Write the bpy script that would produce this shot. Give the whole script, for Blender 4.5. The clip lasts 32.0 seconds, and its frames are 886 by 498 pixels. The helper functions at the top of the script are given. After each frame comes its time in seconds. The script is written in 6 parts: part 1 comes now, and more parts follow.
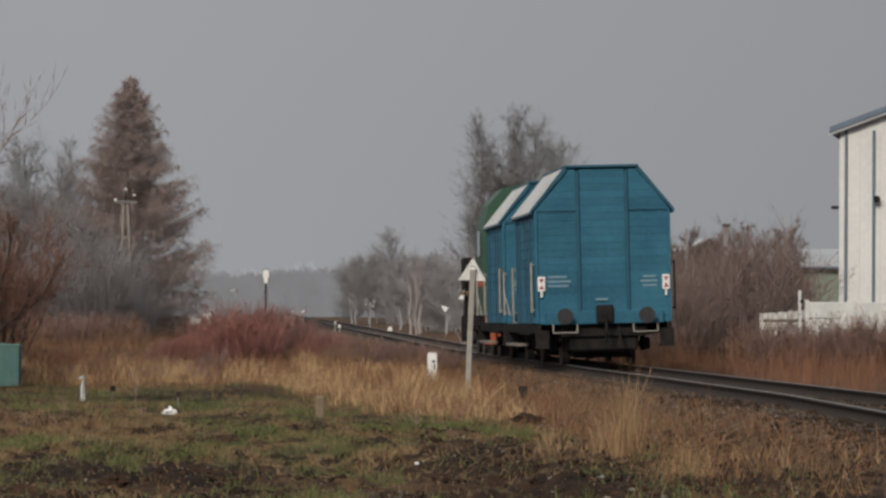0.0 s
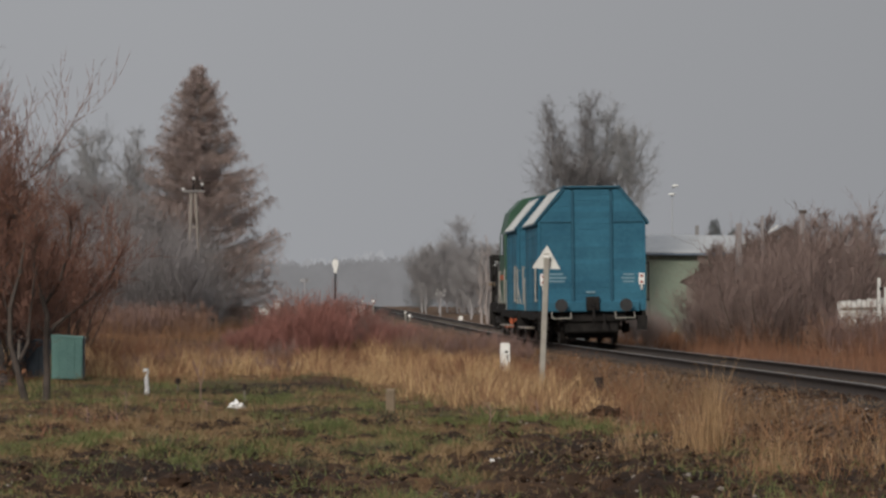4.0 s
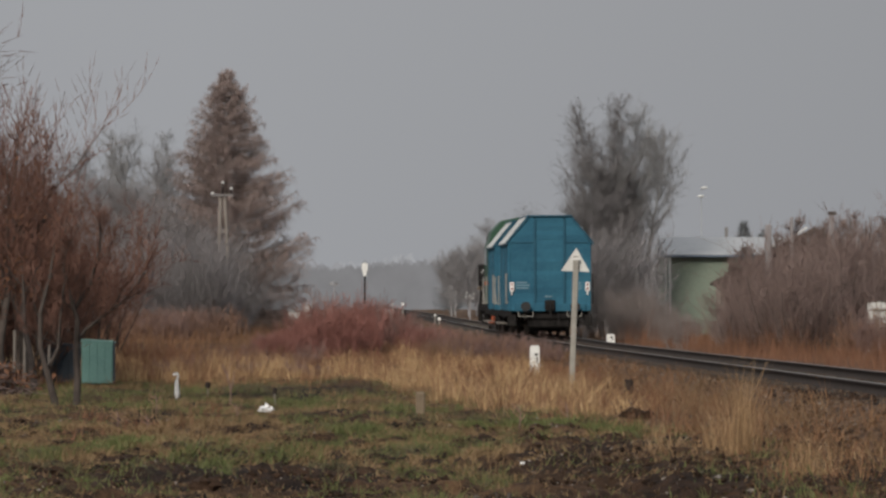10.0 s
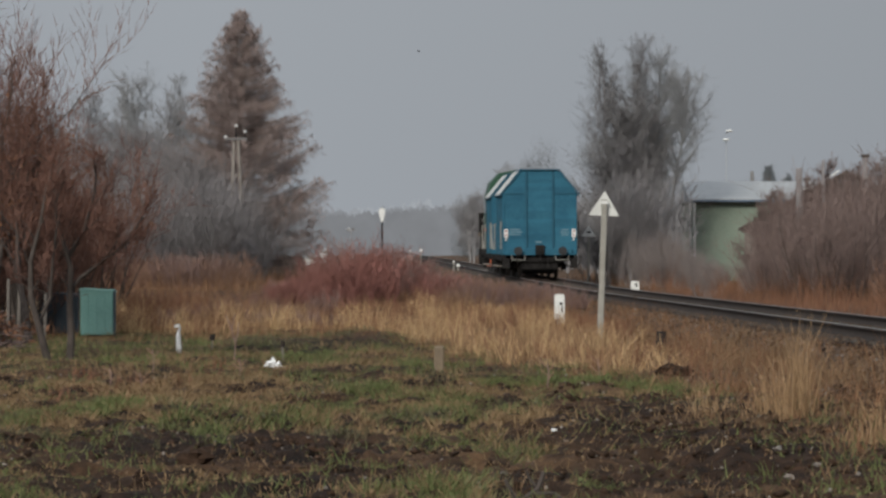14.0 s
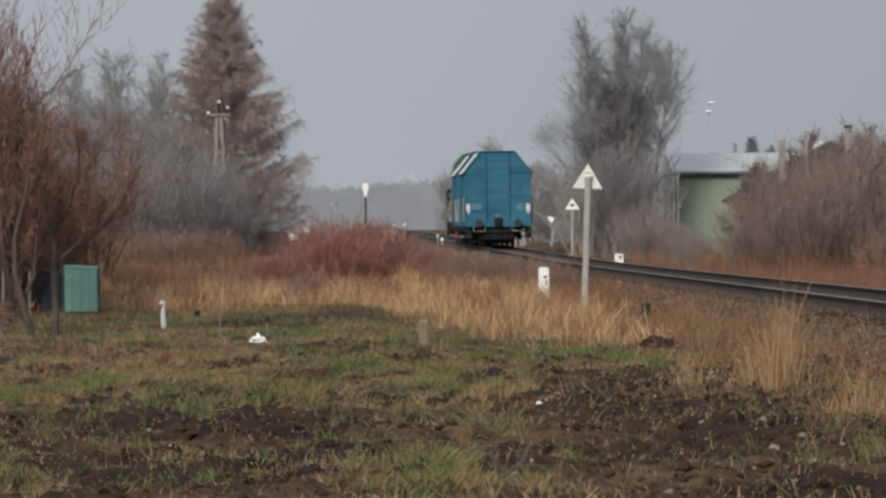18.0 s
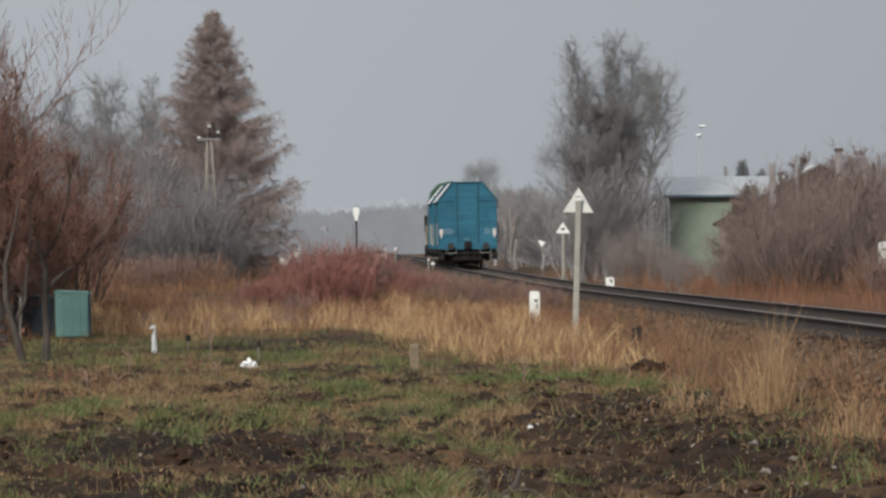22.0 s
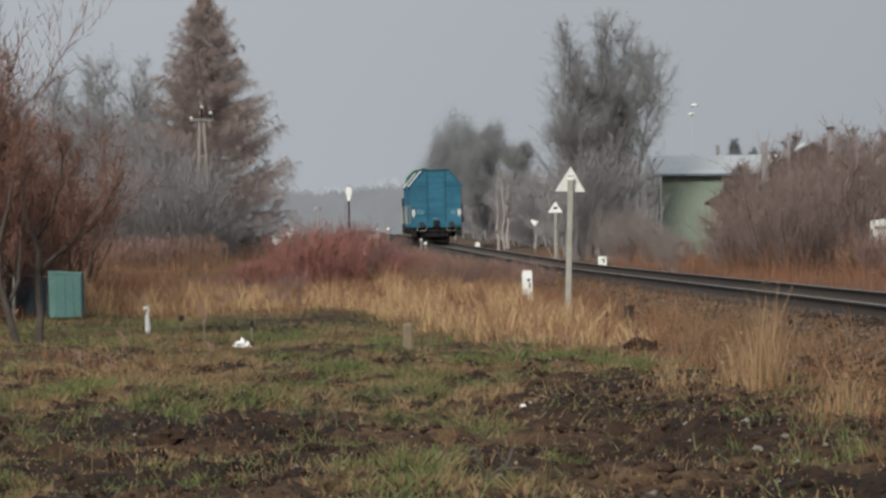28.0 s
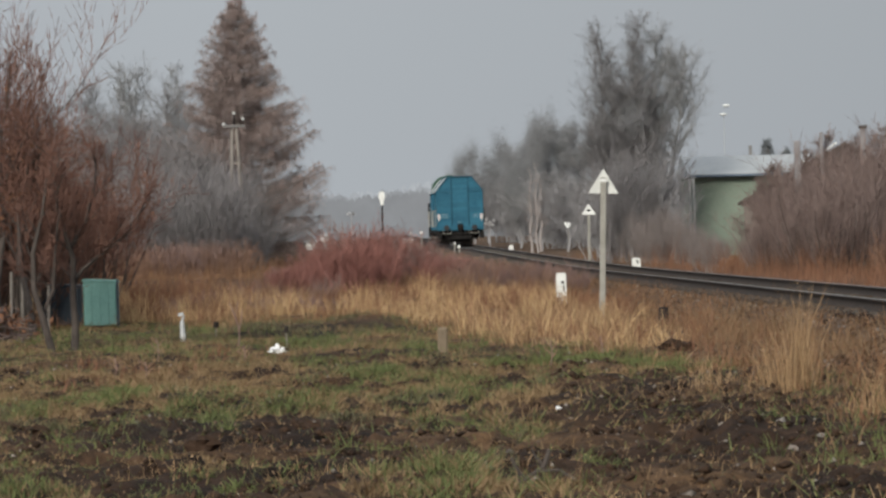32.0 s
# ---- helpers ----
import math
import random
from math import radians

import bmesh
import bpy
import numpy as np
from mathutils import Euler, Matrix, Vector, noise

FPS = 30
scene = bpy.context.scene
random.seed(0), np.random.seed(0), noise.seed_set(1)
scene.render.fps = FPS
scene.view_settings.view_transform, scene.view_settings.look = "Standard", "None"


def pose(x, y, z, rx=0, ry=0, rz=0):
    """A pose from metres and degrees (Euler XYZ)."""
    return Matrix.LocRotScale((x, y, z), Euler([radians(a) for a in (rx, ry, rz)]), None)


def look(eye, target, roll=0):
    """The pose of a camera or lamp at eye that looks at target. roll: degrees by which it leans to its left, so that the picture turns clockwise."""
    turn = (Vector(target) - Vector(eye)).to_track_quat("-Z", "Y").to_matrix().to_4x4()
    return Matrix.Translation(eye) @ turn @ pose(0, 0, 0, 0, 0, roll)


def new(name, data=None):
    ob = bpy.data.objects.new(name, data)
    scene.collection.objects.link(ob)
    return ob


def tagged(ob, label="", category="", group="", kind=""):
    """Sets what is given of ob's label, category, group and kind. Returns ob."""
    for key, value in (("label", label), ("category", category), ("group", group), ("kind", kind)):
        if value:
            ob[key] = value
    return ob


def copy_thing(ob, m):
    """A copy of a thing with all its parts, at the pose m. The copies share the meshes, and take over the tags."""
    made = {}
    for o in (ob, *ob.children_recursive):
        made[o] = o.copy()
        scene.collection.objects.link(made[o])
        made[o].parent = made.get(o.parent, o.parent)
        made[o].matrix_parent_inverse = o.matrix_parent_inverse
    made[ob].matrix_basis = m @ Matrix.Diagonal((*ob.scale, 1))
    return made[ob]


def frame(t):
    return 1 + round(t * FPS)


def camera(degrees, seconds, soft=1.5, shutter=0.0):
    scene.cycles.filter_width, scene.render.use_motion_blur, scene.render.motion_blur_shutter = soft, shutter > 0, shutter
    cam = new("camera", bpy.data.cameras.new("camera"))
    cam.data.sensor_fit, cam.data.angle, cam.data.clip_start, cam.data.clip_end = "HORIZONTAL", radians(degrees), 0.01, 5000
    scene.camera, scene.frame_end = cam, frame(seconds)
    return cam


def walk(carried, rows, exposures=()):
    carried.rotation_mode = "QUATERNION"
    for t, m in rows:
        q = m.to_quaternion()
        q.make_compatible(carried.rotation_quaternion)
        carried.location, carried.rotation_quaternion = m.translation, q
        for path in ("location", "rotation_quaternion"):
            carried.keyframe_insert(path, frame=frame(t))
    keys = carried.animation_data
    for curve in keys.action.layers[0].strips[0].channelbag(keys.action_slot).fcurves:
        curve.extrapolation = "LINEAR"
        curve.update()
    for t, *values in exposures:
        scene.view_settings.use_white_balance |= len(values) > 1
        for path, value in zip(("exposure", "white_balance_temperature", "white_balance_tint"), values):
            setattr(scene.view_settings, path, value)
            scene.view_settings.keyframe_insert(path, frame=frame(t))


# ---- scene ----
F_EYE = 1.5          # eye height over the far rail level
cam = camera(13.47, 32.0, soft=2.7)


def eye(back, yaw, pitch, roll):
    m = Matrix.Translation((0, -back, F_EYE)) @ Matrix.Rotation(radians(-yaw), 4, "Z") @ Matrix.Rotation(radians(90 + pitch), 4, "X")
    return m @ Matrix.Rotation(radians(roll), 4, "Z")


# seconds, metres back along the view, yaw, pitch, roll in degrees
PATH = [
    (0,6.11,1.914,0.771,0.34), (0.5,4.21,1.759,0.747,0.29), (1,3.93,1.662,0.619,0.45), (1.5,3.84,1.599,0.746,0.25),
    (2,4.20,1.416,0.522,0.11), (2.5,4.21,1.280,0.588,0.10), (4.5,4.30,0.784,0.600,0.10), (5,4.28,0.651,0.573,0.13),
    (5.5,4.39,-0.156,0.441,0.08), (6,4.40,-0.127,0.424,-0.16), (6.5,4.43,-0.076,0.461,-0.09), (7,4.40,0.025,0.557,-0.17),
    (7.5,4.43,0.029,0.478,-0.18), (8,4.37,0.097,0.452,-0.16), (8.5,4.38,0.135,0.396,-0.12), (9,4.25,0.191,0.416,-0.18),
    (9.5,4.34,0.384,0.721,-0.25), (10,4.32,0.402,0.646,-0.13), (10.5,4.33,0.227,0.474,-0.08), (11,3.63,0.215,0.856,-0.14),
    (11.5,1.30,0.273,0.507,-0.00), (12,0.59,-0.023,0.374,0.06), (12.5,0.07,0.006,0.528,-0.08), (13,0.00,-0.000,0.365,0.04),
    (13.5,0.32,0.069,0.280,0.08), (14,0.21,0.120,-0.181,-0.17), (14.5,0.25,0.120,-0.246,-0.21), (15,0.23,0.126,-0.413,-0.36),
    (15.5,0.24,0.218,-0.490,-0.40), (17.5,0.26,0.376,-0.569,-0.68), (18,0.25,0.363,-0.578,-0.66), (18.5,0.32,0.475,-0.420,-0.82),
    (19,0.31,0.444,-0.401,-0.59), (19.5,0.32,0.417,-0.331,-0.68), (20,0.16,0.686,-0.114,-0.83), (20.5,0.18,0.674,-0.110,-0.70),
    (21,0.17,0.616,-0.119,-0.84), (21.5,0.18,0.621,-0.070,-0.68), (22,0.24,0.508,-0.212,-0.79), (22.5,0.29,0.550,-0.280,-0.66),
    (23,0.16,0.635,-0.123,-0.67), (23.5,0.09,0.688,-0.155,-0.79), (24,0.16,0.667,-0.180,-1.01), (24.5,0.21,0.775,-0.004,-1.22),
    (25,0.29,0.673,-0.357,-1.11), (25.5,0.30,0.579,-0.369,-1.10), (27.5,0.34,0.759,-0.285,-1.13), (28,0.35,0.616,-0.524,-0.99),
    (28.5,0.29,0.682,-0.522,-1.09), (29,0.42,0.707,-0.221,-1.04), (29.5,0.39,0.699,-0.272,-1.06), (30,0.34,0.509,-0.231,-1.25),
    (30.5,0.38,0.481,-0.260,-1.20), (31,0.34,0.413,-0.415,-1.26), (31.5,0.43,0.168,-0.476,-1.58), (32,0.39,0.103,-0.457,-1.66),
]
walk(cam, [(t, eye(*row)) for t, *row in PATH], exposures=[(0, 0.05, 6500, 10), (10, 0.07, 6480, 10), (14, 0.13, 6170, 7), (19, 0.43, 6230, 7), (25, 0.44, 6190, 6), (32, 0.45, 6260, 6)])

# ---- sky and sun: thin bright haze, soft sun from behind the camera ----
SUN_EL, SUN_AZ = radians(28), radians(200)
world = bpy.data.worlds.new("world")
scene.world = world
world.use_nodes = True
wn, wl = world.node_tree.nodes, world.node_tree.links
sky = wn.new("ShaderNodeTexSky")
sky.sky_type, sky.sun_disc = "NISHITA", False
sky.sun_elevation, sky.sun_rotation = SUN_EL, SUN_AZ
sky.dust_density, sky.air_density = 6.0, 2.0
grey = wn.new("ShaderNodeHueSaturation")
grey.inputs["Saturation"].default_value, grey.inputs["Value"].default_value = 0.15, 0.05
over = wn.new("ShaderNodeMix")
over.data_type = "RGBA"
over.inputs["Factor"].default_value = 0.9
over.inputs["B"].default_value = (0.336, 0.344, 0.362, 1)
wl.new(sky.outputs["Color"], grey.inputs["Color"])
wl.new(grey.outputs["Color"], over.inputs["A"])
# the haze is brighter on the sun's side
way = wn.new("ShaderNodeTexCoord")
axes = wn.new("ShaderNodeSeparateXYZ")
fall = wn.new("ShaderNodeMapRange")
fall.inputs["From Min"].default_value, fall.inputs["From Max"].default_value = -0.06, 0.42
fall.inputs["To Min"].default_value, fall.inputs["To Max"].default_value = 1.03, 0.72
# and, as under any cloud cover, brighter overhead than at the horizon
rise = wn.new("ShaderNodeMapRange")
rise.inputs["From Min"].default_value, rise.inputs["From Max"].default_value = 0.10, 1.0
rise.inputs["To Min"].default_value, rise.inputs["To Max"].default_value = 1.0, 2.0
lift = wn.new("ShaderNodeMath")
lift.operation = "MULTIPLY"
dim = wn.new("ShaderNodeVectorMath")
dim.operation = "SCALE"
wl.new(way.outputs["Generated"], axes.inputs["Vector"])
wl.new(axes.outputs["X"], fall.inputs["Value"])
wl.new(over.outputs["Result"], dim.inputs[0])
wl.new(axes.outputs["Z"], rise.inputs["Value"])
wl.new(fall.outputs["Result"], lift.inputs[0])
wl.new(rise.outputs["Result"], lift.inputs[1])
wl.new(lift.outputs["Value"], dim.inputs["Scale"])
wl.new(dim.outputs["Vector"], wn["Background"].inputs["Color"])
wn["Background"].inputs["Strength"].default_value = 1.0
sun_data = bpy.data.lights.new("sun", "SUN")
sun_data.energy, sun_data.angle, sun_data.color = 2.3, radians(12), (1.0, 0.92, 0.80)
sun = new("sun", sun_data)
sun.matrix_world = look((0, 0, 30), (0 - 30 * math.sin(SUN_AZ) / math.tan(SUN_EL), 0 - 30 * math.cos(SUN_AZ) / math.tan(SUN_EL), 0))


# ---- materials ----
def mat(name, dark, light, scale=4.0, rough=0.85, bump=0.3, metal=0.0, fine=9.0, by="", spread=0.25, coords="Object", glow=None):
    """Two-scale noise between two colours, with bump; by: 'object' or 'island' for variation from piece to piece."""
    m = bpy.data.materials.new(name)
    m.use_nodes = True
    n, l = m.node_tree.nodes, m.node_tree.links
    b = n["Principled BSDF"]
    tc = n.new("ShaderNodeTexCoord")
    a = n.new("ShaderNodeTexNoise")
    a.inputs["Scale"].default_value, a.inputs["Detail"].default_value = scale, 5
    f = n.new("ShaderNodeTexNoise")
    f.inputs["Scale"].default_value, f.inputs["Detail"].default_value = scale * fine, 3
    l.new(tc.outputs[coords], a.inputs["Vector"])
    l.new(tc.outputs[coords], f.inputs["Vector"])
    mx = n.new("ShaderNodeMath")
    mx.operation = "MULTIPLY_ADD"
    mx.inputs[1].default_value = 0.4
    l.new(f.outputs["Fac"], mx.inputs[0])
    half = n.new("ShaderNodeMath")
    half.operation = "MULTIPLY"
    half.inputs[1].default_value = 0.6
    l.new(a.outputs["Fac"], half.inputs[0])
    l.new(half.outputs[0], mx.inputs[2])
    ramp = n.new("ShaderNodeValToRGB")
    ramp.color_ramp.elements[0].position, ramp.color_ramp.elements[1].position = 0.34, 0.66
    ramp.color_ramp.elements[0].color, ramp.color_ramp.elements[1].color = (*dark, 1), (*light, 1)
    l.new(mx.outputs[0], ramp.inputs["Fac"])
    colour = ramp.outputs["Color"]
    if by:
        src = n.new("ShaderNodeObjectInfo").outputs["Random"] if by == "object" else n.new("ShaderNodeNewGeometry").outputs["Random Per Island"]
        hs = n.new("ShaderNodeHueSaturation")
        mr = n.new("ShaderNodeMapRange")
        mr.inputs["To Min"].default_value, mr.inputs["To Max"].default_value = 1 - spread, 1 + spread
        l.new(src, mr.inputs["Value"])
        l.new(mr.outputs["Result"], hs.inputs["Value"])
        l.new(colour, hs.inputs["Color"])
        colour = hs.outputs["Color"]
    l.new(colour, b.inputs["Base Color"])
    b.inputs["Roughness"].default_value, b.inputs["Metallic"].default_value = rough, metal
    if bump:
        bp = n.new("ShaderNodeBump")
        bp.inputs["Strength"].default_value, bp.inputs["Distance"].default_value = bump, 0.02
        l.new(mx.outputs[0], bp.inputs["Height"])
        l.new(bp.outputs["Normal"], b.inputs["Normal"])
    if glow:
        b.inputs["Emission Color"].default_value, b.inputs["Emission Strength"].default_value = (*glow, 1), 1.0
    return m


def matt(m, level):
    """Less sheen than clean paint has."""
    m.node_tree.nodes["Principled BSDF"].inputs["Specular IOR Level"].default_value = level
    return m


def two_blade(name, c0, c1, c2):
    """Grass: colour from blade to blade over three tones."""
    m = mat(name, c0, c1, 0.35, 0.9, 0)
    n, l = m.node_tree.nodes, m.node_tree.links
    g = n.new("ShaderNodeNewGeometry")
    r = n.new("ShaderNodeValToRGB")
    r.color_ramp.elements[0].color, r.color_ramp.elements[1].color = (*c0, 1), (*c2, 1)
    e = r.color_ramp.elements.new(0.5)
    e.color = (*c1, 1)
    l.new(g.outputs["Random Per Island"], r.inputs["Fac"])
    mix = n.new("ShaderNodeMix")
    mix.data_type = "RGBA"
    mix.inputs["Factor"].default_value = 0.6
    b = n["Principled BSDF"]
    old = b.inputs["Base Color"].links[0].from_socket
    l.new(old, mix.inputs["A"])
    l.new(r.outputs["Color"], mix.inputs["B"])
    l.new(mix.outputs["Result"], b.inputs["Base Color"])
    return m


M_BLUE = matt(mat("blue_wagon_paint", (0.021, 0.096, 0.155), (0.036, 0.142, 0.212), 1.3, 0.65, 0.15, by="object", spread=0.1), 0.2)
M_BLUE_DARK = matt(mat("worn_dark_blue_paint", (0.018, 0.068, 0.108), (0.03, 0.105, 0.155), 3, 0.65, 0.2), 0.2)
M_ROOF = mat("weathered_white_roof_panel", (0.42, 0.42, 0.40), (0.62, 0.62, 0.60), 1.5, 0.6, 0.15)
M_STEEL = matt(mat("grimy_black_steel", (0.011, 0.011, 0.011), (0.030, 0.027, 0.026), 5, 0.85, 0.3), 0.08)
M_GRIME = matt(mat("greasy_dark_iron", (0.022, 0.024, 0.027), (0.05, 0.05, 0.052), 5, 0.7, 0.2), 0.2)
M_WHEEL = mat("worn_wheel_steel", (0.05, 0.045, 0.04), (0.13, 0.12, 0.11), 6, 0.5, 0.2, 0.6)
M_WHITE = mat("white_paint", (0.62, 0.62, 0.60), (0.82, 0.82, 0.80), 6, 0.55, 0.1)
M_RED = mat("red_enamel", (0.20, 0.022, 0.016), (0.30, 0.035, 0.025), 6, 0.5, 0.05)
M_FADED = mat("faded_white_stencil", (0.098, 0.197, 0.254), (0.197, 0.303, 0.361), 18, 0.7, 0)
M_LOCO = mat("dark_green_engine_paint", (0.010, 0.052, 0.028), (0.02, 0.08, 0.042), 2, 0.5, 0.1)
M_LOCO_DARK = mat("dark_brown_engine_paint", (0.024, 0.024, 0.021), (0.045, 0.042, 0.036), 2, 0.6, 0.2)
M_ORANGE = mat("orange_beam_paint", (0.38, 0.075, 0.03), (0.52, 0.13, 0.05), 4, 0.6, 0.1)
M_GLASS = mat("dark_cab_glass", (0.02, 0.025, 0.03), (0.03, 0.035, 0.04), 2, 0.08, 0)
M_RAIL = mat("rusty_rail_web", (0.024, 0.019, 0.017), (0.051, 0.038, 0.032), 5, 0.8, 0.3)
M_RAIL_TOP = mat("polished_rail_head", (0.176, 0.168, 0.160), (0.272, 0.264, 0.256), 3, 0.5, 0.05, 0.8)
M_SLEEPER = mat("tarred_wooden_sleeper", (0.035, 0.028, 0.024), (0.09, 0.075, 0.06), 5, 0.9, 0.4, by="object")
M_STONE = mat("brown_grey_ballast", (0.034, 0.024, 0.019), (0.09, 0.063, 0.048), 3, 0.95, 0.3, by="island", spread=0.4)
M_CONCRETE = mat("weathered_concrete", (0.232, 0.219, 0.194), (0.370, 0.353, 0.318), 5, 0.9, 0.25)
M_TIN = mat("sheet_metal_sign_back", (0.52, 0.52, 0.50), (0.70, 0.70, 0.67), 4, 0.5, 0.08)
M_BLACK = mat("black_marking", (0.015, 0.015, 0.016), (0.03, 0.03, 0.03), 8, 0.7, 0)
M_GREENBOX = mat("faded_turquoise_sheet_metal", (0.12, 0.255, 0.23), (0.175, 0.335, 0.305), 2.5, 0.65, 0.12)
M_NAVY = mat("dark_blue_sheet_metal", (0.02, 0.028, 0.04), (0.035, 0.05, 0.07), 3, 0.6, 0.1)
M_BARK = mat("grey_brown_bark", (0.11, 0.095, 0.085), (0.21, 0.18, 0.16), 6, 0.95, 0.4)
# grey for far ironwork and a chimney, haze put into the tone
M_HAZE_GREY = mat("haze_grey", (0.155, 0.147, 0.145), (0.225, 0.214, 0.21), 2, 0.95, 0, by="object", spread=0.12)
M_TWIG_P = mat("dark_poplar_twig", (0.220, 0.206, 0.213), (0.307, 0.290, 0.300), 2, 0.95, 0, by="object", spread=0.12)
M_TWIG_B = mat("brown_twig", (0.125, 0.089, 0.08), (0.21, 0.152, 0.138), 2, 0.95, 0, by="object", spread=0.15)
M_TWIG_F = mat("fruit_tree_twig", (0.121, 0.060, 0.045), (0.204, 0.106, 0.079), 2, 0.95, 0, by="object", spread=0.15)
M_BARK_D = mat("dark_fruit_bark", (0.044, 0.035, 0.030), (0.097, 0.078, 0.068), 6, 0.95, 0.4)
# greyed towards blue, so the thicket's haze is partly in the colour
M_TWIG_D = mat("mauve_grey_twig", (0.218, 0.200, 0.205), (0.323, 0.300, 0.305), 1.5, 0.95, 0, by="object", spread=0.12)
M_LARCH = mat("larch_spur_twig", (0.298, 0.226, 0.207), (0.440, 0.349, 0.323), 1.2, 0.95, 0)
M_MAUVE = mat("mauve_brown_stem", (0.195, 0.125, 0.110), (0.305, 0.201, 0.176), 2, 0.9, 0, by="object", spread=0.2)
M_DOGWOOD = mat("red_dogwood_stem", (0.246, 0.109, 0.092), (0.382, 0.171, 0.144), 2, 0.8, 0, by="object", spread=0.2)
M_RUSSET_STEM = mat("russet_weed_stem", (0.218, 0.129, 0.092), (0.333, 0.201, 0.140), 2, 0.9, 0, by="object", spread=0.2)
M_RUSSET = two_blade("russet_leaf", (0.098, 0.039, 0.022), (0.163, 0.072, 0.036), (0.247, 0.117, 0.058))
M_LAWN = two_blade("short_winter_grass", (0.134, 0.091, 0.050), (0.257, 0.174, 0.093), (0.349, 0.235, 0.132))
M_LUSH = two_blade("lush_grass", (0.066, 0.080, 0.030), (0.127, 0.149, 0.055), (0.205, 0.212, 0.09))
M_STRAW = two_blade("dry_straw_grass", (0.37, 0.237, 0.118), (0.525, 0.355, 0.188), (0.645, 0.465, 0.27))
M_WEED = two_blade("brown_dead_weed", (0.134, 0.070, 0.041), (0.228, 0.122, 0.067), (0.342, 0.207, 0.114))
M_LITTER = two_blade("leaf_litter", (0.075, 0.045, 0.030), (0.143, 0.083, 0.045), (0.270, 0.203, 0.135))
M_PLASTIC = mat("crumpled_white_plastic", (0.7, 0.7, 0.7), (0.85, 0.85, 0.85), 9, 0.4, 0.3)
M_SHED = mat("pale_green_shed_wall", (0.176, 0.219, 0.176), (0.236, 0.281, 0.227), 0.8, 0.8, 0.1)
M_SHED_ROOF = mat("light_grey_roof_sheet", (0.33, 0.345, 0.36), (0.42, 0.43, 0.44), 0.6, 0.7, 0.1)
M_HALL = mat("white_hall_cladding", (0.56, 0.56, 0.55), (0.68, 0.68, 0.66), 0.7, 0.6, 0.06)
M_HALL_TRIM = mat("blue_grey_trim", (0.07, 0.10, 0.15), (0.11, 0.15, 0.21), 2, 0.5, 0.08)
M_WOOD = mat("grey_weathered_wood", (0.14, 0.12, 0.105), (0.27, 0.24, 0.21), 5, 0.9, 0.4)
M_SOIL_CLOD = mat("dark_soil_clod", (0.019, 0.011, 0.007), (0.060, 0.035, 0.022), 6, 0.95, 0.6, by="island", spread=0.3)
M_PEBBLE = mat("pale_field_stone", (0.12, 0.10, 0.085), (0.32, 0.28, 0.25), 6, 0.9, 0.3, by="island", spread=0.35)
# own glow paints the haze, paler for each farther wood
M_HAZE_WOOD = [mat("haze_glow_wood_" + nm, (0.02, 0.02, 0.02), (0.03, 0.03, 0.03), 0.2, 1.0, 0, glow=g) for nm, g in (("near", (0.165, 0.165, 0.172)), ("middle", (0.192, 0.194, 0.203)), ("far", (0.25, 0.254, 0.266)), ("farthest", (0.304, 0.311, 0.325)))]
# distance haze is put into this twig's base colour
M_HAZE_TWIG = mat("haze_pale_twig", (0.19, 0.18, 0.184), (0.265, 0.252, 0.256), 1.5, 0.95, 0, by="object", spread=0.1)
# pale blue-grey paints haze over the spruce's dark green
M_SPRUCE = mat("haze_pale_spruce", (0.188, 0.206, 0.222), (0.263, 0.281, 0.300), 1.5, 0.95, 0)
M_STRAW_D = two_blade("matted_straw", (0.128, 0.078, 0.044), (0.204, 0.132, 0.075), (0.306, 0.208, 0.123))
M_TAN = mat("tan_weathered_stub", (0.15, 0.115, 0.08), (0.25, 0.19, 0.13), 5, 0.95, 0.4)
# two paler tones, more haze put into the colour
M_HAZE_PALEST = mat("haze_palest_tone", (0.297, 0.286, 0.293), (0.363, 0.352, 0.361), 1.5, 0.95, 0)
M_HAZE_PALER = mat("haze_paler_twig", (0.26, 0.257, 0.262), (0.32, 0.317, 0.322), 1.5, 0.95, 0)
M_TWIG_L = mat("lineside_twig", (0.185, 0.134, 0.121), (0.297, 0.220, 0.199), 2, 0.95, 0, by="object", spread=0.15)
# lineside twig tone, paled to paint haze
M_TWIG_H = mat("haze_paled_lineside_twig", (0.206, 0.172, 0.163), (0.301, 0.258, 0.245), 2, 0.95, 0, by="object", spread=0.12)
# dark turf; the same tone paints the furrow's shadow
M_DARK_TURF = two_blade("dark_turf_with_shade", (0.064, 0.064, 0.040), (0.115, 0.110, 0.060), (0.203, 0.177, 0.098))
M_RUST_GRASS = two_blade("russet_dead_grass", (0.130, 0.060, 0.038), (0.205, 0.103, 0.062), (0.313, 0.167, 0.103))
M_BIRCH = mat("pale_pink_bark", (0.30, 0.262, 0.252), (0.38, 0.338, 0.326), 3, 0.9, 0.2)
M_PALE_STONE = mat("chalky_field_stone", (0.165, 0.149, 0.132), (0.275, 0.253, 0.231), 9, 0.9, 0.3)
M_REED = two_blade("faded_reed", (0.25, 0.15, 0.075), (0.39, 0.255, 0.135), (0.54, 0.385, 0.23))
M_PLASTER = mat("stained_pale_plaster", (0.15, 0.125, 0.11), (0.27, 0.235, 0.21), 1.4, 0.9, 0.2)
M_OLD_BOARD = mat("weathered_brown_board", (0.081, 0.060, 0.055), (0.127, 0.097, 0.088), 2.5, 0.95, 0.3, by="object", spread=0.2)
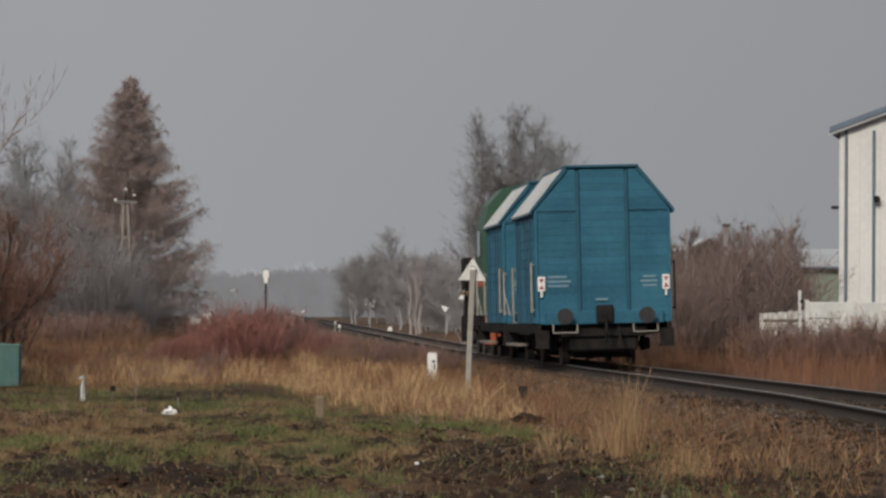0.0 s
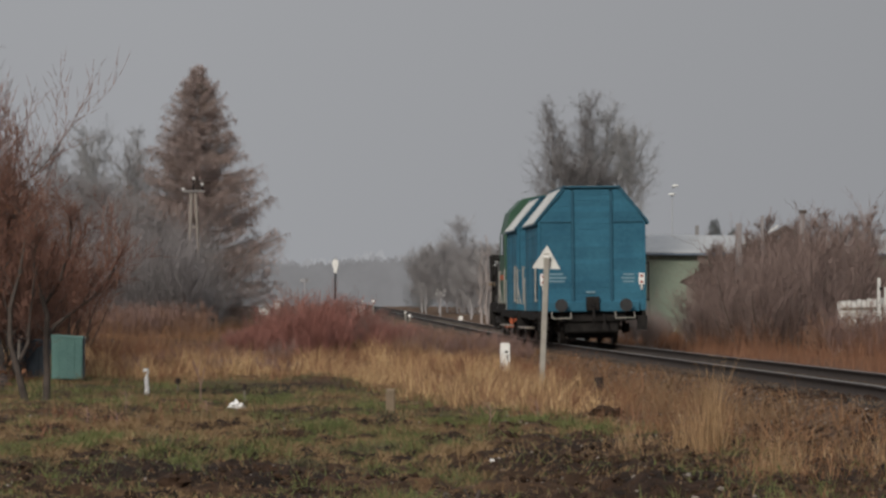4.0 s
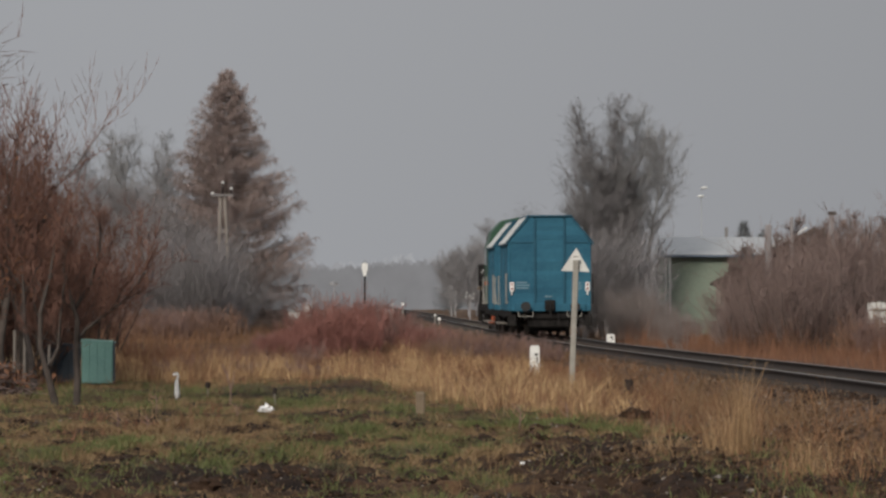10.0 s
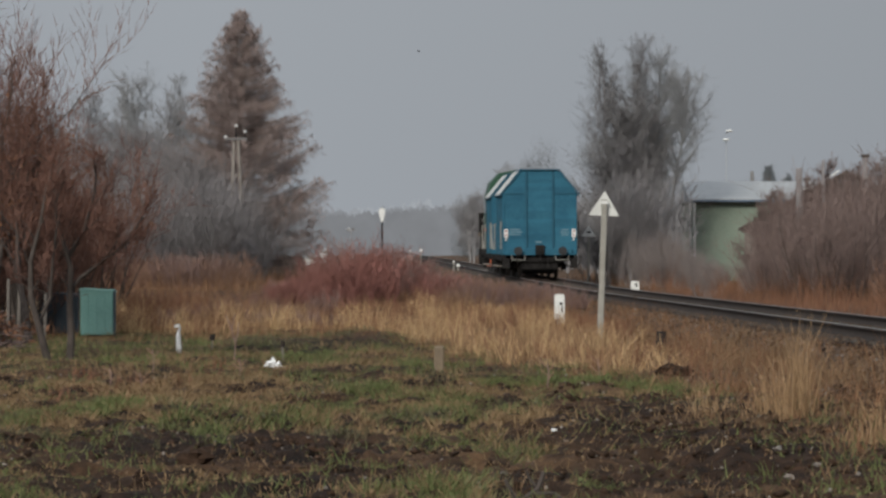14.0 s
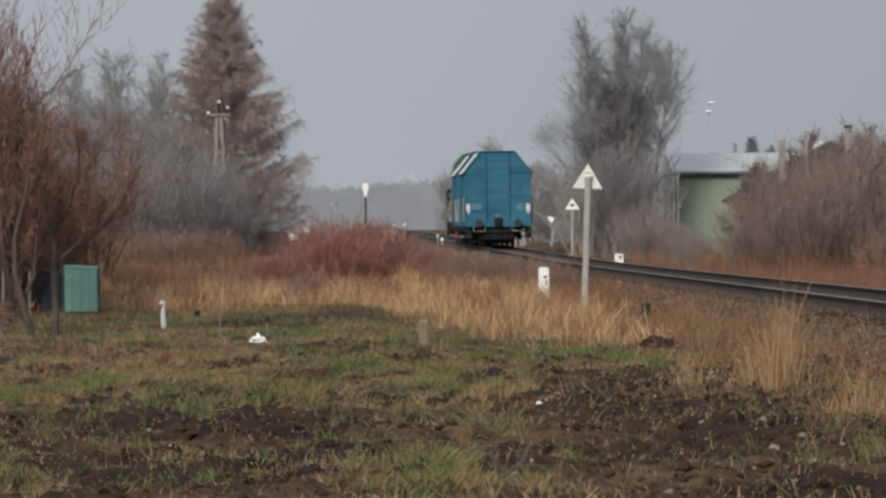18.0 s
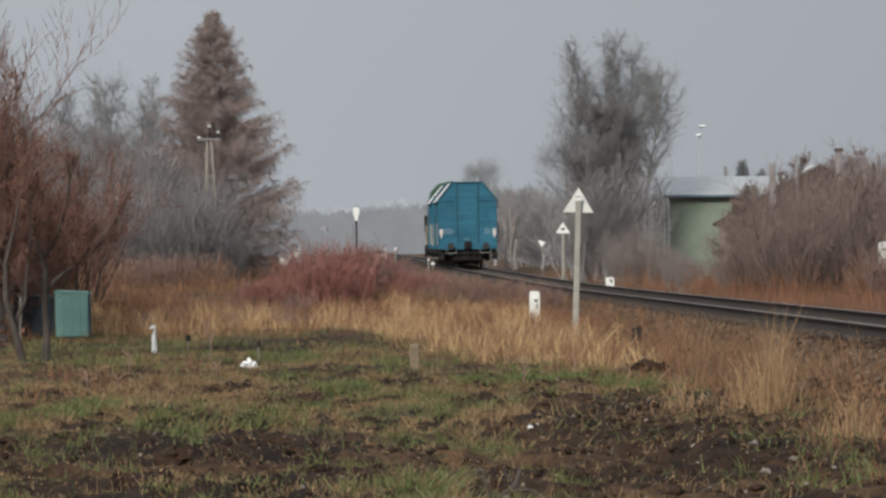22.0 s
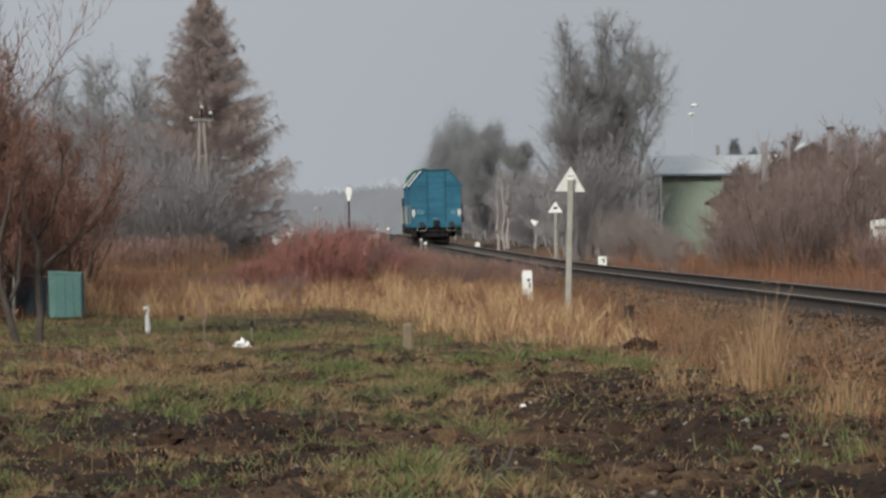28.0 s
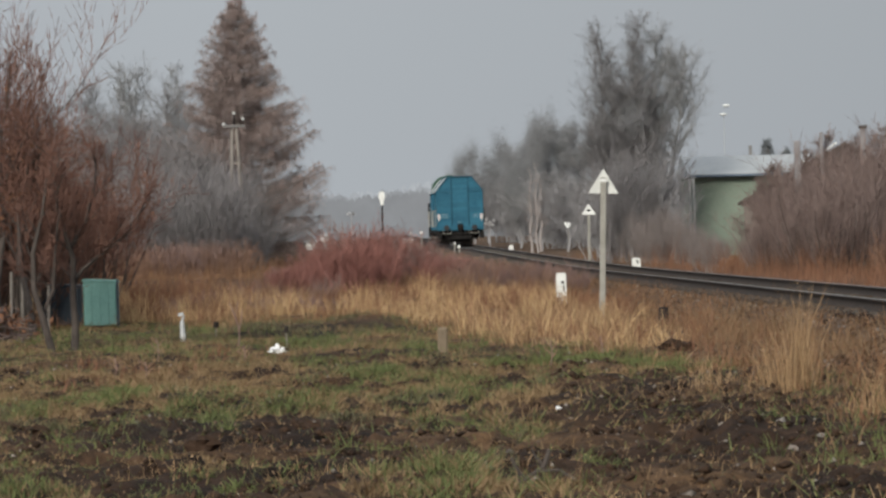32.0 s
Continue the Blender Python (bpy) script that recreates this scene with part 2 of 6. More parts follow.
M_OLD_ROOF = mat("mossy_brown_tile", (0.080, 0.061, 0.054), (0.125, 0.097, 0.087), 2.5, 0.95, 0.3)
M_POLE = mat("stained_concrete_pole", (0.20, 0.175, 0.155), (0.30, 0.265, 0.24), 3, 0.95, 0.2)
M_PLUMAGE = mat("dark_brown_plumage", (0.03, 0.026, 0.024), (0.07, 0.06, 0.052), 30, 0.9, 0.1)
M_INSUL = mat("weathered_porcelain", (0.42, 0.41, 0.40), (0.56, 0.55, 0.54), 6, 0.5, 0.05)
M_HOUSE = mat("pale_render", (0.5, 0.5, 0.49), (0.66, 0.66, 0.64), 1, 0.8, 0.05)


def ground_material():
    m = bpy.data.materials.new("field_soil_and_turf")
    m.use_nodes = True
    n, l = m.node_tree.nodes, m.node_tree.links
    b = n["Principled BSDF"]
    tc = n.new("ShaderNodeTexCoord")

    def ns(scale, detail=5):
        x = n.new("ShaderNodeTexNoise")
        x.inputs["Scale"].default_value, x.inputs["Detail"].default_value = scale, detail
        l.new(tc.outputs["Object"], x.inputs["Vector"])
        return x.outputs["Fac"]

    def rampc(src, stops):
        r = n.new("ShaderNodeValToRGB")
        r.color_ramp.elements[0].position, r.color_ramp.elements[0].color = stops[0][0], (*stops[0][1], 1)
        r.color_ramp.elements[1].position, r.color_ramp.elements[1].color = stops[-1][0], (*stops[-1][1], 1)
        for p, c in stops[1:-1]:
            r.color_ramp.elements.new(p).color = (*c, 1)
        l.new(src, r.inputs["Fac"])
        return r.outputs["Color"]

    big = rampc(ns(0.32, 6), [(0.38, (0.018, 0.0103, 0.0068)), (0.5, (0.038, 0.022, 0.0135)), (0.62, (0.084, 0.052, 0.029))])
    small = rampc(ns(5, 6), [(0.35, (0.45, 0.42, 0.4)), (0.65, (1.5, 1.4, 1.3))])
    mul = n.new("ShaderNodeMix")
    mul.data_type, mul.blend_type = "RGBA", "MULTIPLY"
    mul.inputs["Factor"].default_value = 1.0
    l.new(big, mul.inputs["A"])
    l.new(small, mul.inputs["B"])
    slope = rampc(ns(2.6, 6), [(0.35, (0.058, 0.036, 0.025)), (0.5, (0.11, 0.068, 0.043)), (0.66, (0.19, 0.122, 0.076))])
    bed = rampc(ns(9, 4), [(0.35, (0.015, 0.012, 0.011)), (0.65, (0.045, 0.036, 0.03))])
    colour = mul.outputs["Result"]
    for name, src in (("slope", slope), ("bed", bed)):
        at = n.new("ShaderNodeAttribute")
        at.attribute_name = name
        mix = n.new("ShaderNodeMix")
        mix.data_type = "RGBA"
        l.new(at.outputs["Fac"], mix.inputs["Factor"])
        l.new(colour, mix.inputs["A"])
        l.new(src, mix.inputs["B"])
        colour = mix.outputs["Result"]
    l.new(colour, b.inputs["Base Color"])
    b.inputs["Roughness"].default_value = 0.97
    bp = n.new("ShaderNodeBump")
    bp.inputs["Strength"].default_value, bp.inputs["Distance"].default_value = 1.0, 0.06
    l.new(ns(13, 11), bp.inputs["Height"])
    l.new(bp.outputs["Normal"], b.inputs["Normal"])
    return m


# mottled strength for the painted haze glow
for m in M_HAZE_WOOD:
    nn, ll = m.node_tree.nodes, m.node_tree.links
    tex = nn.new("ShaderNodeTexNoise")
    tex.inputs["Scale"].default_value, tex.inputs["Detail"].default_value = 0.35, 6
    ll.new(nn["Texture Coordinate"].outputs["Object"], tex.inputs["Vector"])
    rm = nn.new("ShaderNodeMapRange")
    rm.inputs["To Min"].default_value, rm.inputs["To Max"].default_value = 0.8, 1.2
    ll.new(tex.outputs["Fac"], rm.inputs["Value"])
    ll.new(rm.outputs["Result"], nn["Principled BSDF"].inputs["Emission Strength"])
M_GROUND = ground_material()
for m in (M_GROUND, M_SOIL_CLOD, M_STONE, M_SLEEPER, M_RAIL, M_PEBBLE):
    matt(m, 0.22)
for m in (M_LAWN, M_LUSH, M_DARK_TURF, M_STRAW, M_STRAW_D, M_WEED, M_RUST_GRASS, M_LITTER):
    matt(m, 0.25)
M_SMOKE = mat("diesel_soot", (0.170, 0.170, 0.177), (0.238, 0.238, 0.244), 1.0, 1.0, 0)


# ---- mesh building ----
class Geo:
    """Vertices and faces of one mesh."""

    def __init__(self):
        self.v, self.f = [], []

    def add(self, verts, faces):
        k = len(self.v)
        self.v += [tuple(p) for p in verts]
        self.f += [tuple(i + k for i in f) for f in faces]
        return self

    def box(self, c, s, ch=0.0, m=None):
        """Box at c of size s, its edges chamfered by ch."""
        h = [a / 2 for a in s]
        m = (m or Matrix()) if m is None or isinstance(m, Matrix) else m
        pts, faces = [], []
        if not ch:
            pts = [(x, y, z) for x in (-h[0], h[0]) for y in (-h[1], h[1]) for z in (-h[2], h[2])]
            faces = [(0, 1, 3, 2), (4, 6, 7, 5), (0, 4, 5, 1), (2, 3, 7, 6), (0, 2, 6, 4), (1, 5, 7, 3)]
        else:
            ids = {}
            for sx in (-1, 1):
                for sy in (-1, 1):
                    for sz in (-1, 1):
                        for ax in range(3):
                            q = [sx * h[0], sy * h[1], sz * h[2]]
                            for k in range(3):
                                if k != ax:
                                    q[k] -= (sx, sy, sz)[k] * ch
                            ids[(sx, sy, sz, ax)] = len(pts)
                            pts.append(tuple(q))
            for ax in range(3):
                o = [k for k in range(3) if k != ax]
                for s0 in (-1, 1):
                    ring = []
                    for a, b in ((-1, -1), (1, -1), (1, 1), (-1, 1)):
                        key = [0, 0, 0]
                        key[ax], key[o[0]], key[o[1]] = s0, a, b
                        ring.append(ids[(*key, ax)])
                    faces.append(tuple(ring))
            for ax in range(3):
                o = [k for k in range(3) if k != ax]
                for a in (-1, 1):
                    for b in (-1, 1):
                        k0, k1 = [0, 0, 0], [0, 0, 0]
                        k0[ax], k1[ax] = -1, 1
                        k0[o[0]] = k1[o[0]] = a
                        k0[o[1]] = k1[o[1]] = b
                        faces.append((ids[(*k0, o[0])], ids[(*k1, o[0])], ids[(*k1, o[1])], ids[(*k0, o[1])]))
            for sx in (-1, 1):
                for sy in (-1, 1):
                    for sz in (-1, 1):
                        faces.append(tuple(ids[(sx, sy, sz, k)] for k in range(3)))
        pts = [(m @ Vector(p)) + Vector(c) for p in pts]
        return self.add(pts, faces)

    def tube(self, a, b, r0, r1=None, n=10, cap=True):
        r1 = r0 if r1 is None else r1
        a, b = Vector(a), Vector(b)
        d = (b - a).normalized()
        u = d.orthogonal().normalized()
        w = d.cross(u)
        ring = [(math.cos(2 * math.pi * i / n) * u + math.sin(2 * math.pi * i / n) * w) for i in range(n)]
        pts = [a + r * r0 for r in ring] + [b + r * r1 for r in ring]
        faces = [(i, (i + 1) % n, n + (i + 1) % n, n + i) for i in range(n)]
        if cap:
            faces += [tuple(range(n))[::-1], tuple(range(n, 2 * n))]
        return self.add(pts, faces)

    def path(self, pts, r, n=6):
        for a, b in zip(pts, pts[1:]):
            self.tube(a, b, r, r, n)
        return self

    def prism(self, outline, y0, y1, axis="y"):
        """Outline in x, z pushed from y0 to y1."""
        n = len(outline)
        pts = [(x, y0, z) for x, z in outline] + [(x, y1, z) for x, z in outline]
        faces = [(i, (i + 1) % n, n + (i + 1) % n, n + i) for i in range(n)] + [tuple(range(n))[::-1], tuple(range(n, 2 * n))]
        return self.add(pts, faces)

    def blob(self, c, s, rng, n=10, rough=0.15):
        """Uneven lump."""
        pts, faces = [], []
        rows = n // 2 + 1
        off = rng.uniform(0, 50)
        for i in range(rows + 1):
            th = math.pi * i / rows
            for j in range(n):
                ph = 2 * math.pi * j / n
                d = Vector((math.sin(th) * math.cos(ph), math.sin(th) * math.sin(ph), math.cos(th)))
                k = 1 + rough * noise.noise(d * 1.7 + Vector((off, 0, 0))) * 2
                pts.append((c[0] + d.x * s[0] * k, c[1] + d.y * s[1] * k, c[2] + d.z * s[2] * k))
        for i in range(rows):
            for j in range(n):
                faces.append((i * n + j, i * n + (j + 1) % n, (i + 1) * n + (j + 1) % n, (i + 1) * n + j))
        return self.add(pts, faces)

    def mesh(self, name, material, smooth=False):
        me = bpy.data.meshes.new(name)
        me.from_pydata(self.v, [], self.f)
        bm = bmesh.new()
        bm.from_mesh(me)
        bmesh.ops.recalc_face_normals(bm, faces=bm.faces)
        bm.to_mesh(me)
        bm.free()
        me.materials.append(material)
        if smooth:
            me.polygons.foreach_set("use_smooth", [True] * len(me.polygons))
        return me


def part(name, geo, material, parent, label="", smooth=False, kind=""):
    ob = new(name, geo.mesh(name, material, smooth) if isinstance(geo, Geo) else geo)
    ob.parent = parent
    return tagged(ob, label, kind=kind)


def thing(name, at, label, category, group="", rz=0.0, kind=""):
    ob = new(name)
    ob.empty_display_size = 0.1
    ob.matrix_basis = pose(*at, 0, 0, rz)
    return tagged(ob, label, category, group, kind)


def array_mesh(name, verts, faces, material, smooth=False):
    """Large mesh from arrays; faces: one array of quads or triangles."""
    me = bpy.data.meshes.new(name)
    k = faces.shape[1]
    me.vertices.add(len(verts))
    me.vertices.foreach_set("co", verts.astype(np.float32).ravel())
    me.loops.add(faces.size)
    me.loops.foreach_set("vertex_index", faces.astype(np.int32).ravel())
    me.polygons.add(len(faces))
    me.polygons.foreach_set("loop_start", np.arange(0, faces.size, k, dtype=np.int32))
    me.update(calc_edges=True)
    if smooth:
        me.polygons.foreach_set("use_smooth", [True] * len(faces))
    me.materials.append(material)
    return me


def tubes_mesh(name, segs, material, sides=3):
    """Branches: rows of x0 y0 z0 x1 y1 z1 r0 r1."""
    s = np.array(segs, dtype=float)
    a, b, r0, r1 = s[:, 0:3], s[:, 3:6], s[:, 6:7], s[:, 7:8]
    d = b - a
    d /= np.linalg.norm(d, axis=1, keepdims=True) + 1e-9
    ref = np.where(np.abs(d[:, 2:3]) < 0.9, np.array([[0, 0, 1.0]]), np.array([[1.0, 0, 0]]))
    u = np.cross(d, ref)
    u /= np.linalg.norm(u, axis=1, keepdims=True) + 1e-9
    w = np.cross(d, u)
    rings = [np.cos(2 * np.pi * i / sides) * u + np.sin(2 * np.pi * i / sides) * w for i in range(sides)]
    v = np.stack([a + r * r0 for r in rings] + [b + r * r1 for r in rings], axis=1)
    f = np.array([(i, (i + 1) % sides, sides + (i + 1) % sides, sides + i) for i in range(sides)])
    faces = (f[None] + (np.arange(len(s)) * 2 * sides)[:, None, None]).reshape(-1, 4)
    return array_mesh(name, v.reshape(-1, 3), faces, material, True)


def stem_mesh(name, segs, material, sides):
    """One unbroken tapering stem through the ends of the rows."""
    s = np.array(segs, dtype=float)
    pts = np.concatenate([s[:, 0:3], s[-1:, 3:6]])
    rad = np.concatenate([s[:, 6], s[-1:, 7]])
    a = np.arange(sides) * 2 * np.pi / sides
    ring = np.stack([np.cos(a), np.sin(a), np.zeros(sides)], 1)
    v = pts[:, None] + ring[None] * rad[:, None, None]
    f = [(i * sides + j, i * sides + (j + 1) % sides, (i + 1) * sides + (j + 1) % sides, (i + 1) * sides + j) for i in range(len(pts) - 1) for j in range(sides)]
    return array_mesh(name, v.reshape(-1, 3), np.array(f), material, True)


def spikes_mesh(name, segs, material):
    """Fine twigs: angled spikes, rows of x0 y0 z0 x1 y1 z1 r0 r1."""
    s = np.array(segs, dtype=float)
    a, b = s[:, 0:3], s[:, 3:6]
    r = (s[:, 6:7] + s[:, 7:8]) * 0.62
    d = b - a
    d /= np.linalg.norm(d, axis=1, keepdims=True) + 1e-9
    ref = np.where(np.abs(d[:, 2:3]) < 0.9, np.array([[0, 0, 1.0]]), np.array([[1.0, 0, 0]]))
    u = np.cross(d, ref)
    u /= np.linalg.norm(u, axis=1, keepdims=True) + 1e-9
    w = np.cross(d, u)
    v = np.stack([a + u * r, a + (w * 0.87 - u * 0.5) * r, a - (w * 0.87 + u * 0.5) * r, b], axis=1)
    f = np.array([(0, 1, 3), (1, 2, 3)])
    faces = (f[None] + (np.arange(len(s)) * 4)[:, None, None]).reshape(-1, 3)
    return array_mesh(name, v.reshape(-1, 3), faces, material, True)


# ---- the lie of the land ----
def track_x(y):
    q = np.minimum(np.asarray(y, dtype=float), 260.0) - 77
    far = np.maximum(np.asarray(y, dtype=float) - 260.0, 0)
    return 6.32 - 0.02446 * q - 5.63e-5 * q ** 2 + 1.883e-7 * q ** 3 - 0.033 * far - 2.0e-5 * far ** 2


def rail_z(y):
    y = np.asarray(y, dtype=float)
    w = np.minimum(116 - y, 72.0)
    return -0.185 + 0.003 * (w + np.sqrt(w * w + 400))


def swell(x, y):
    """Slow unevenness of the ground."""
    return (np.sin(x * 0.83 + 1.3) * np.sin(y * 0.31 + 0.4) + 0.6 * np.sin(x * 1.9 + y * 0.7) + 0.5 * np.sin(x * 0.4 - y * 1.13 + 2.0)) / 2.1


def patch(x, y, k=1.0, seed=0.0):
    """Value about 0..1 in soft patches."""
    v = np.sin(x * 1.3 * k + 2.1 * np.sin(y * 0.37 * k + seed) + seed) + np.sin(y * 0.9 * k + 1.7 * np.sin(x * 0.9 * k + 2 * seed)) + 0.7 * np.sin((x + y) * 2.3 * k + 3 * seed)
    return np.clip(0.5 + v / 4.6, 0, 1)


def vnoise(x, y, seed):
    """Smooth value noise, 0..1."""
    xi, yi = np.floor(x), np.floor(y)
    fx, fy = x - xi, y - yi
    fx, fy = fx * fx * (3 - 2 * fx), fy * fy * (3 - 2 * fy)

    def h(a, b):
        v = np.sin(a * 127.1 + b * 311.7 + seed * 74.7) * 43758.5453
        return v - np.floor(v)

    top = h(xi, yi) * (1 - fx) + h(xi + 1, yi) * fx
    low = h(xi, yi + 1) * (1 - fx) + h(xi + 1, yi + 1) * fx
    return top * (1 - fy) + low * fy


def step(a, b, x):
    s = np.clip((x - a) / (b - a), 0, 1)
    return s * s * (3 - 2 * s)


def tall_zone(x, y):
    """Positive inside the tall dry grass."""
    edge = np.where(x > -0.85, y - (67 - (x + 0.85) * 6.6), y - 68.5)
    return edge + 5.0 * (patch(x, y, 1.1, 1.0) - 0.5) + 4.0 * (vnoise(x * 1.7, y * 0.9, 2) - 0.5)


def ground_z(x, y):
    x, y = np.asarray(x, dtype=float), np.asarray(y, dtype=float)
    u = x - track_x(y)
    zr = rail_z(y)
    field = -0.31 + 0.05 * swell(x, y) - 0.25 * step(90, 200, y)
    near = step(110, 60, y)
    field = field + near * 0.10 * (vnoise(x * 0.9, y * 0.55, 3) - 0.5) + step(62, 45, y) * (0.13 * (vnoise(x * 2.6, y * 1.6, 5) - 0.5) + 0.10 * (vnoise(x * 6.5, y * 4.5, 7) - 0.5))
    field = field + 0.18 * np.exp(-(((x + 1.2) / 0.75) ** 2 + ((y - 64.5) / 2.0) ** 2)) + 0.10 * np.exp(-(((x + 2.6) / 1.0) ** 2 + ((y - 64.0) / 2.0) ** 2))
    field = field + 0.32 * np.exp(-(((x + 0.6) / 1.9) ** 2 + ((y - 95) / 7.0) ** 2))
    field = field + 0.10 * np.exp(-(((x - 2.2) / 1.0) ** 2 + ((y - 29.5) / 1.5) ** 2))
    bank = np.maximum(zr - 0.42, field - 0.06)
    left = field + (bank - field) * step(-4.9, -2.2, u)
    right = field + (bank - field) * step(5.0, 2.5, u)
    z = np.where(u < 0, left, right)
    bed = step(2.5, 1.75, np.abs(u))
    return z * (1 - bed) + (zr - 0.17) * bed


def gz(x, y):
    return float(ground_z(x, y))


def build_ground():
    ys = np.concatenate([np.arange(-12, 20, 2.0), np.arange(20, 46, 0.13), np.arange(46, 62, 0.2), np.arange(62, 130, 0.5), np.arange(130, 300, 3.0), np.array([300, 340, 400, 500, 700, 1000, 1600, 2600, 4200])])
    side = np.concatenate([np.array([12.5, 14, 17, 21, 28, 40, 60, 100, 200, 500, 1200, 2500])])
    xs = np.concatenate([-side[::-1], np.arange(-12, -5.5, 0.25), np.arange(-5.5, 6.5, 0.09), np.arange(6.5, 12.01, 0.25), side])
    gx, gy = np.meshgrid(xs, ys)
    z = ground_z(gx, gy)
    near = (gy < 62) & (np.abs(gx) < 13)
    rnd = np.random.RandomState(4)
    z = z + near * rnd.normal(0, 0.007, z.shape) * (1 + 1.4 * step(42, 30, gy))
    nx, ny = len(xs), len(ys)
    v = np.stack([gx, gy, z], -1).reshape(-1, 3)
    i = (np.arange(ny - 1)[:, None] * nx + np.arange(nx - 1)[None]).ravel()
    f = np.stack([i, i + 1, i + nx + 1, i + nx], 1)
    me = array_mesh("ground", v, f, M_GROUND, True)
    u = gx - track_x(gy)
    for name, val in (("slope", step(-1.0, 4.0, tall_zone(gx, gy)) * step(-9.0, -4.0, u) * (1 - 0.4 * patch(gx, gy, 1.4, 3.0))), ("bed", step(1.55, 1.25, np.abs(u)))):
        me.attributes.new(name, "FLOAT", "POINT").data.foreach_set("value", val.astype(np.float32).ravel())
    tagged(new("ground", me), "rough winter field of turf and dark bare soil", "ground", kind="structure")


build_ground()


# ---- railway ----
def sweep(outline, y0, y1, dy, offset):
    """Profile in lateral, height over rail top carried along the track."""
    ys = np.concatenate([np.arange(y0, 130, dy), np.arange(130, y1 + 0.1, 4.0)])
    n = len(outline)
    verts = []
    for y in ys:
        c, z = float(track_x(y)), float(rail_z(y))
        verts += [(c + offset + a, y, z + b) for a, b in outline]
    verts = np.array(verts)
    faces = np.array([(r * n + i, r * n + (i + 1) % n, (r + 1) * n + (i + 1) % n, (r + 1) * n + i) for r in range(len(ys) - 1) for i in range(n)])
    return verts, faces


track = thing("railway_track", (0, 0, 0), "single railway line on worn wooden sleepers and brown ballast", "railway track", kind="structure")
WEB = [(-0.07, -0.17), (0.07, -0.17), (0.07, -0.155), (0.012, -0.13), (0.012, -0.045), (0.036, -0.03), (0.036, -0.006), (-0.036, -0.006), (-0.036, -0.03), (-0.012, -0.045), (-0.012, -0.13), (-0.07, -0.155)]
HEAD = [(-0.034, -0.006), (0.034, -0.006), (0.03, 0.0), (-0.03, 0.0)]
for off in (-0.75, 0.75):
    rail = part("rail", array_mesh("rail", *sweep(WEB, -11, 420, 1.0, off), M_RAIL), None, track, "rusty steel rail")
    part("rail_head", array_mesh("rail_head", *sweep(HEAD, -11, 420, 1.0, off), M_RAIL_TOP), None, rail, "polished running surface")


# ---- plants: growing ----
def grow(rng, segs, p, d, length, r, depth, forks, spread, lift, wander=0.25, low=1):
    """One limb in bent steps with side limbs; adds rows to segs[level]."""
    steps = 4 if depth > 1 else (3 if depth == 1 else 2)
    pos, way = Vector(p), Vector(d).normalized()
    for i in range(steps):
        way = (way + Vector((rng.gauss(0, wander), rng.gauss(0, wander), rng.gauss(0, wander) + lift)) * 0.5).normalized()
        q = pos + way * (length / steps)
        ra, rb = r * (1 - 0.75 * i / steps), r * (1 - 0.75 * (i + 1) / steps)
        segs[depth].append((*pos, *q, ra, rb))
        if depth > 0 and i >= (low if depth > 1 else 0):
            for _ in range(forks[depth]):
                side = Vector((rng.gauss(0, 1), rng.gauss(0, 1), rng.gauss(0, 1)))
                side = (side - way * side.dot(way)).normalized()
                nd = (way * (1 - spread) + side * spread + Vector((0, 0, lift))).normalized()
                k = rng.uniform(0, 1)
                grow(rng, segs, pos.lerp(q, k), nd, length * rng.uniform(0.38, 0.62), max(rb * 0.6, 0.003), depth - 1, forks, spread, lift, wander)
        pos = q


def bare_tree(name, at, seed, height, stems, forks, spread, lift, r, twig, label, group="", leaves=0, thin=0.006, lean=0.12, low=1):
    """A forked leafless fruit tree."""
    rng = random.Random(seed)
    segs = {3: [], 2: [], 1: [], 0: []}
    for i in range(stems):
        a = rng.uniform(0, 6.28)
        o = rng.uniform(0, 0.25 if stems > 1 else 0)
        grow(rng, segs, (o * math.cos(a), o * math.sin(a), -0.05), (lean * math.cos(a) * rng.uniform(0.5, 2), lean * math.sin(a) * rng.uniform(0.5, 2), 1), height * rng.uniform(0.8, 1.0) * 0.86, r * rng.uniform(0.7, 1), 3, forks, spread, lift, 0.25, low)
    tree = thing(name, (at[0], at[1], gz(*at)), label, "tree", group)
    part("trunk", tubes_mesh("trunk", segs[3], M_BARK_D, 8), None, tree)
    part("limbwork", tubes_mesh("limbwork", segs[2], M_BARK_D, 4), None, tree, kind="stuff")
    fine = np.array(segs[1] + segs[0])
    fine[:, 6:8] = np.maximum(fine[:, 6:8], thin)
    part("crown", spikes_mesh("crown", fine, twig), None, tree, kind="stuff")
    if leaves:
        tips = fine[:, 3:6]
        rnd = np.random.RandomState(seed)
        c = tips[rnd.randint(0, len(tips), leaves)] + rnd.normal(0, 0.06, (leaves, 3))
        c = c[(c[:, 2] < height * 0.75) & (c[:, 2] > height * 0.3)]
        part("foliage", leaf_mesh("foliage", c, 0.05, rnd, M_RUSSET), None, tree, "withered russet leaves", kind="stuff")
    return tree


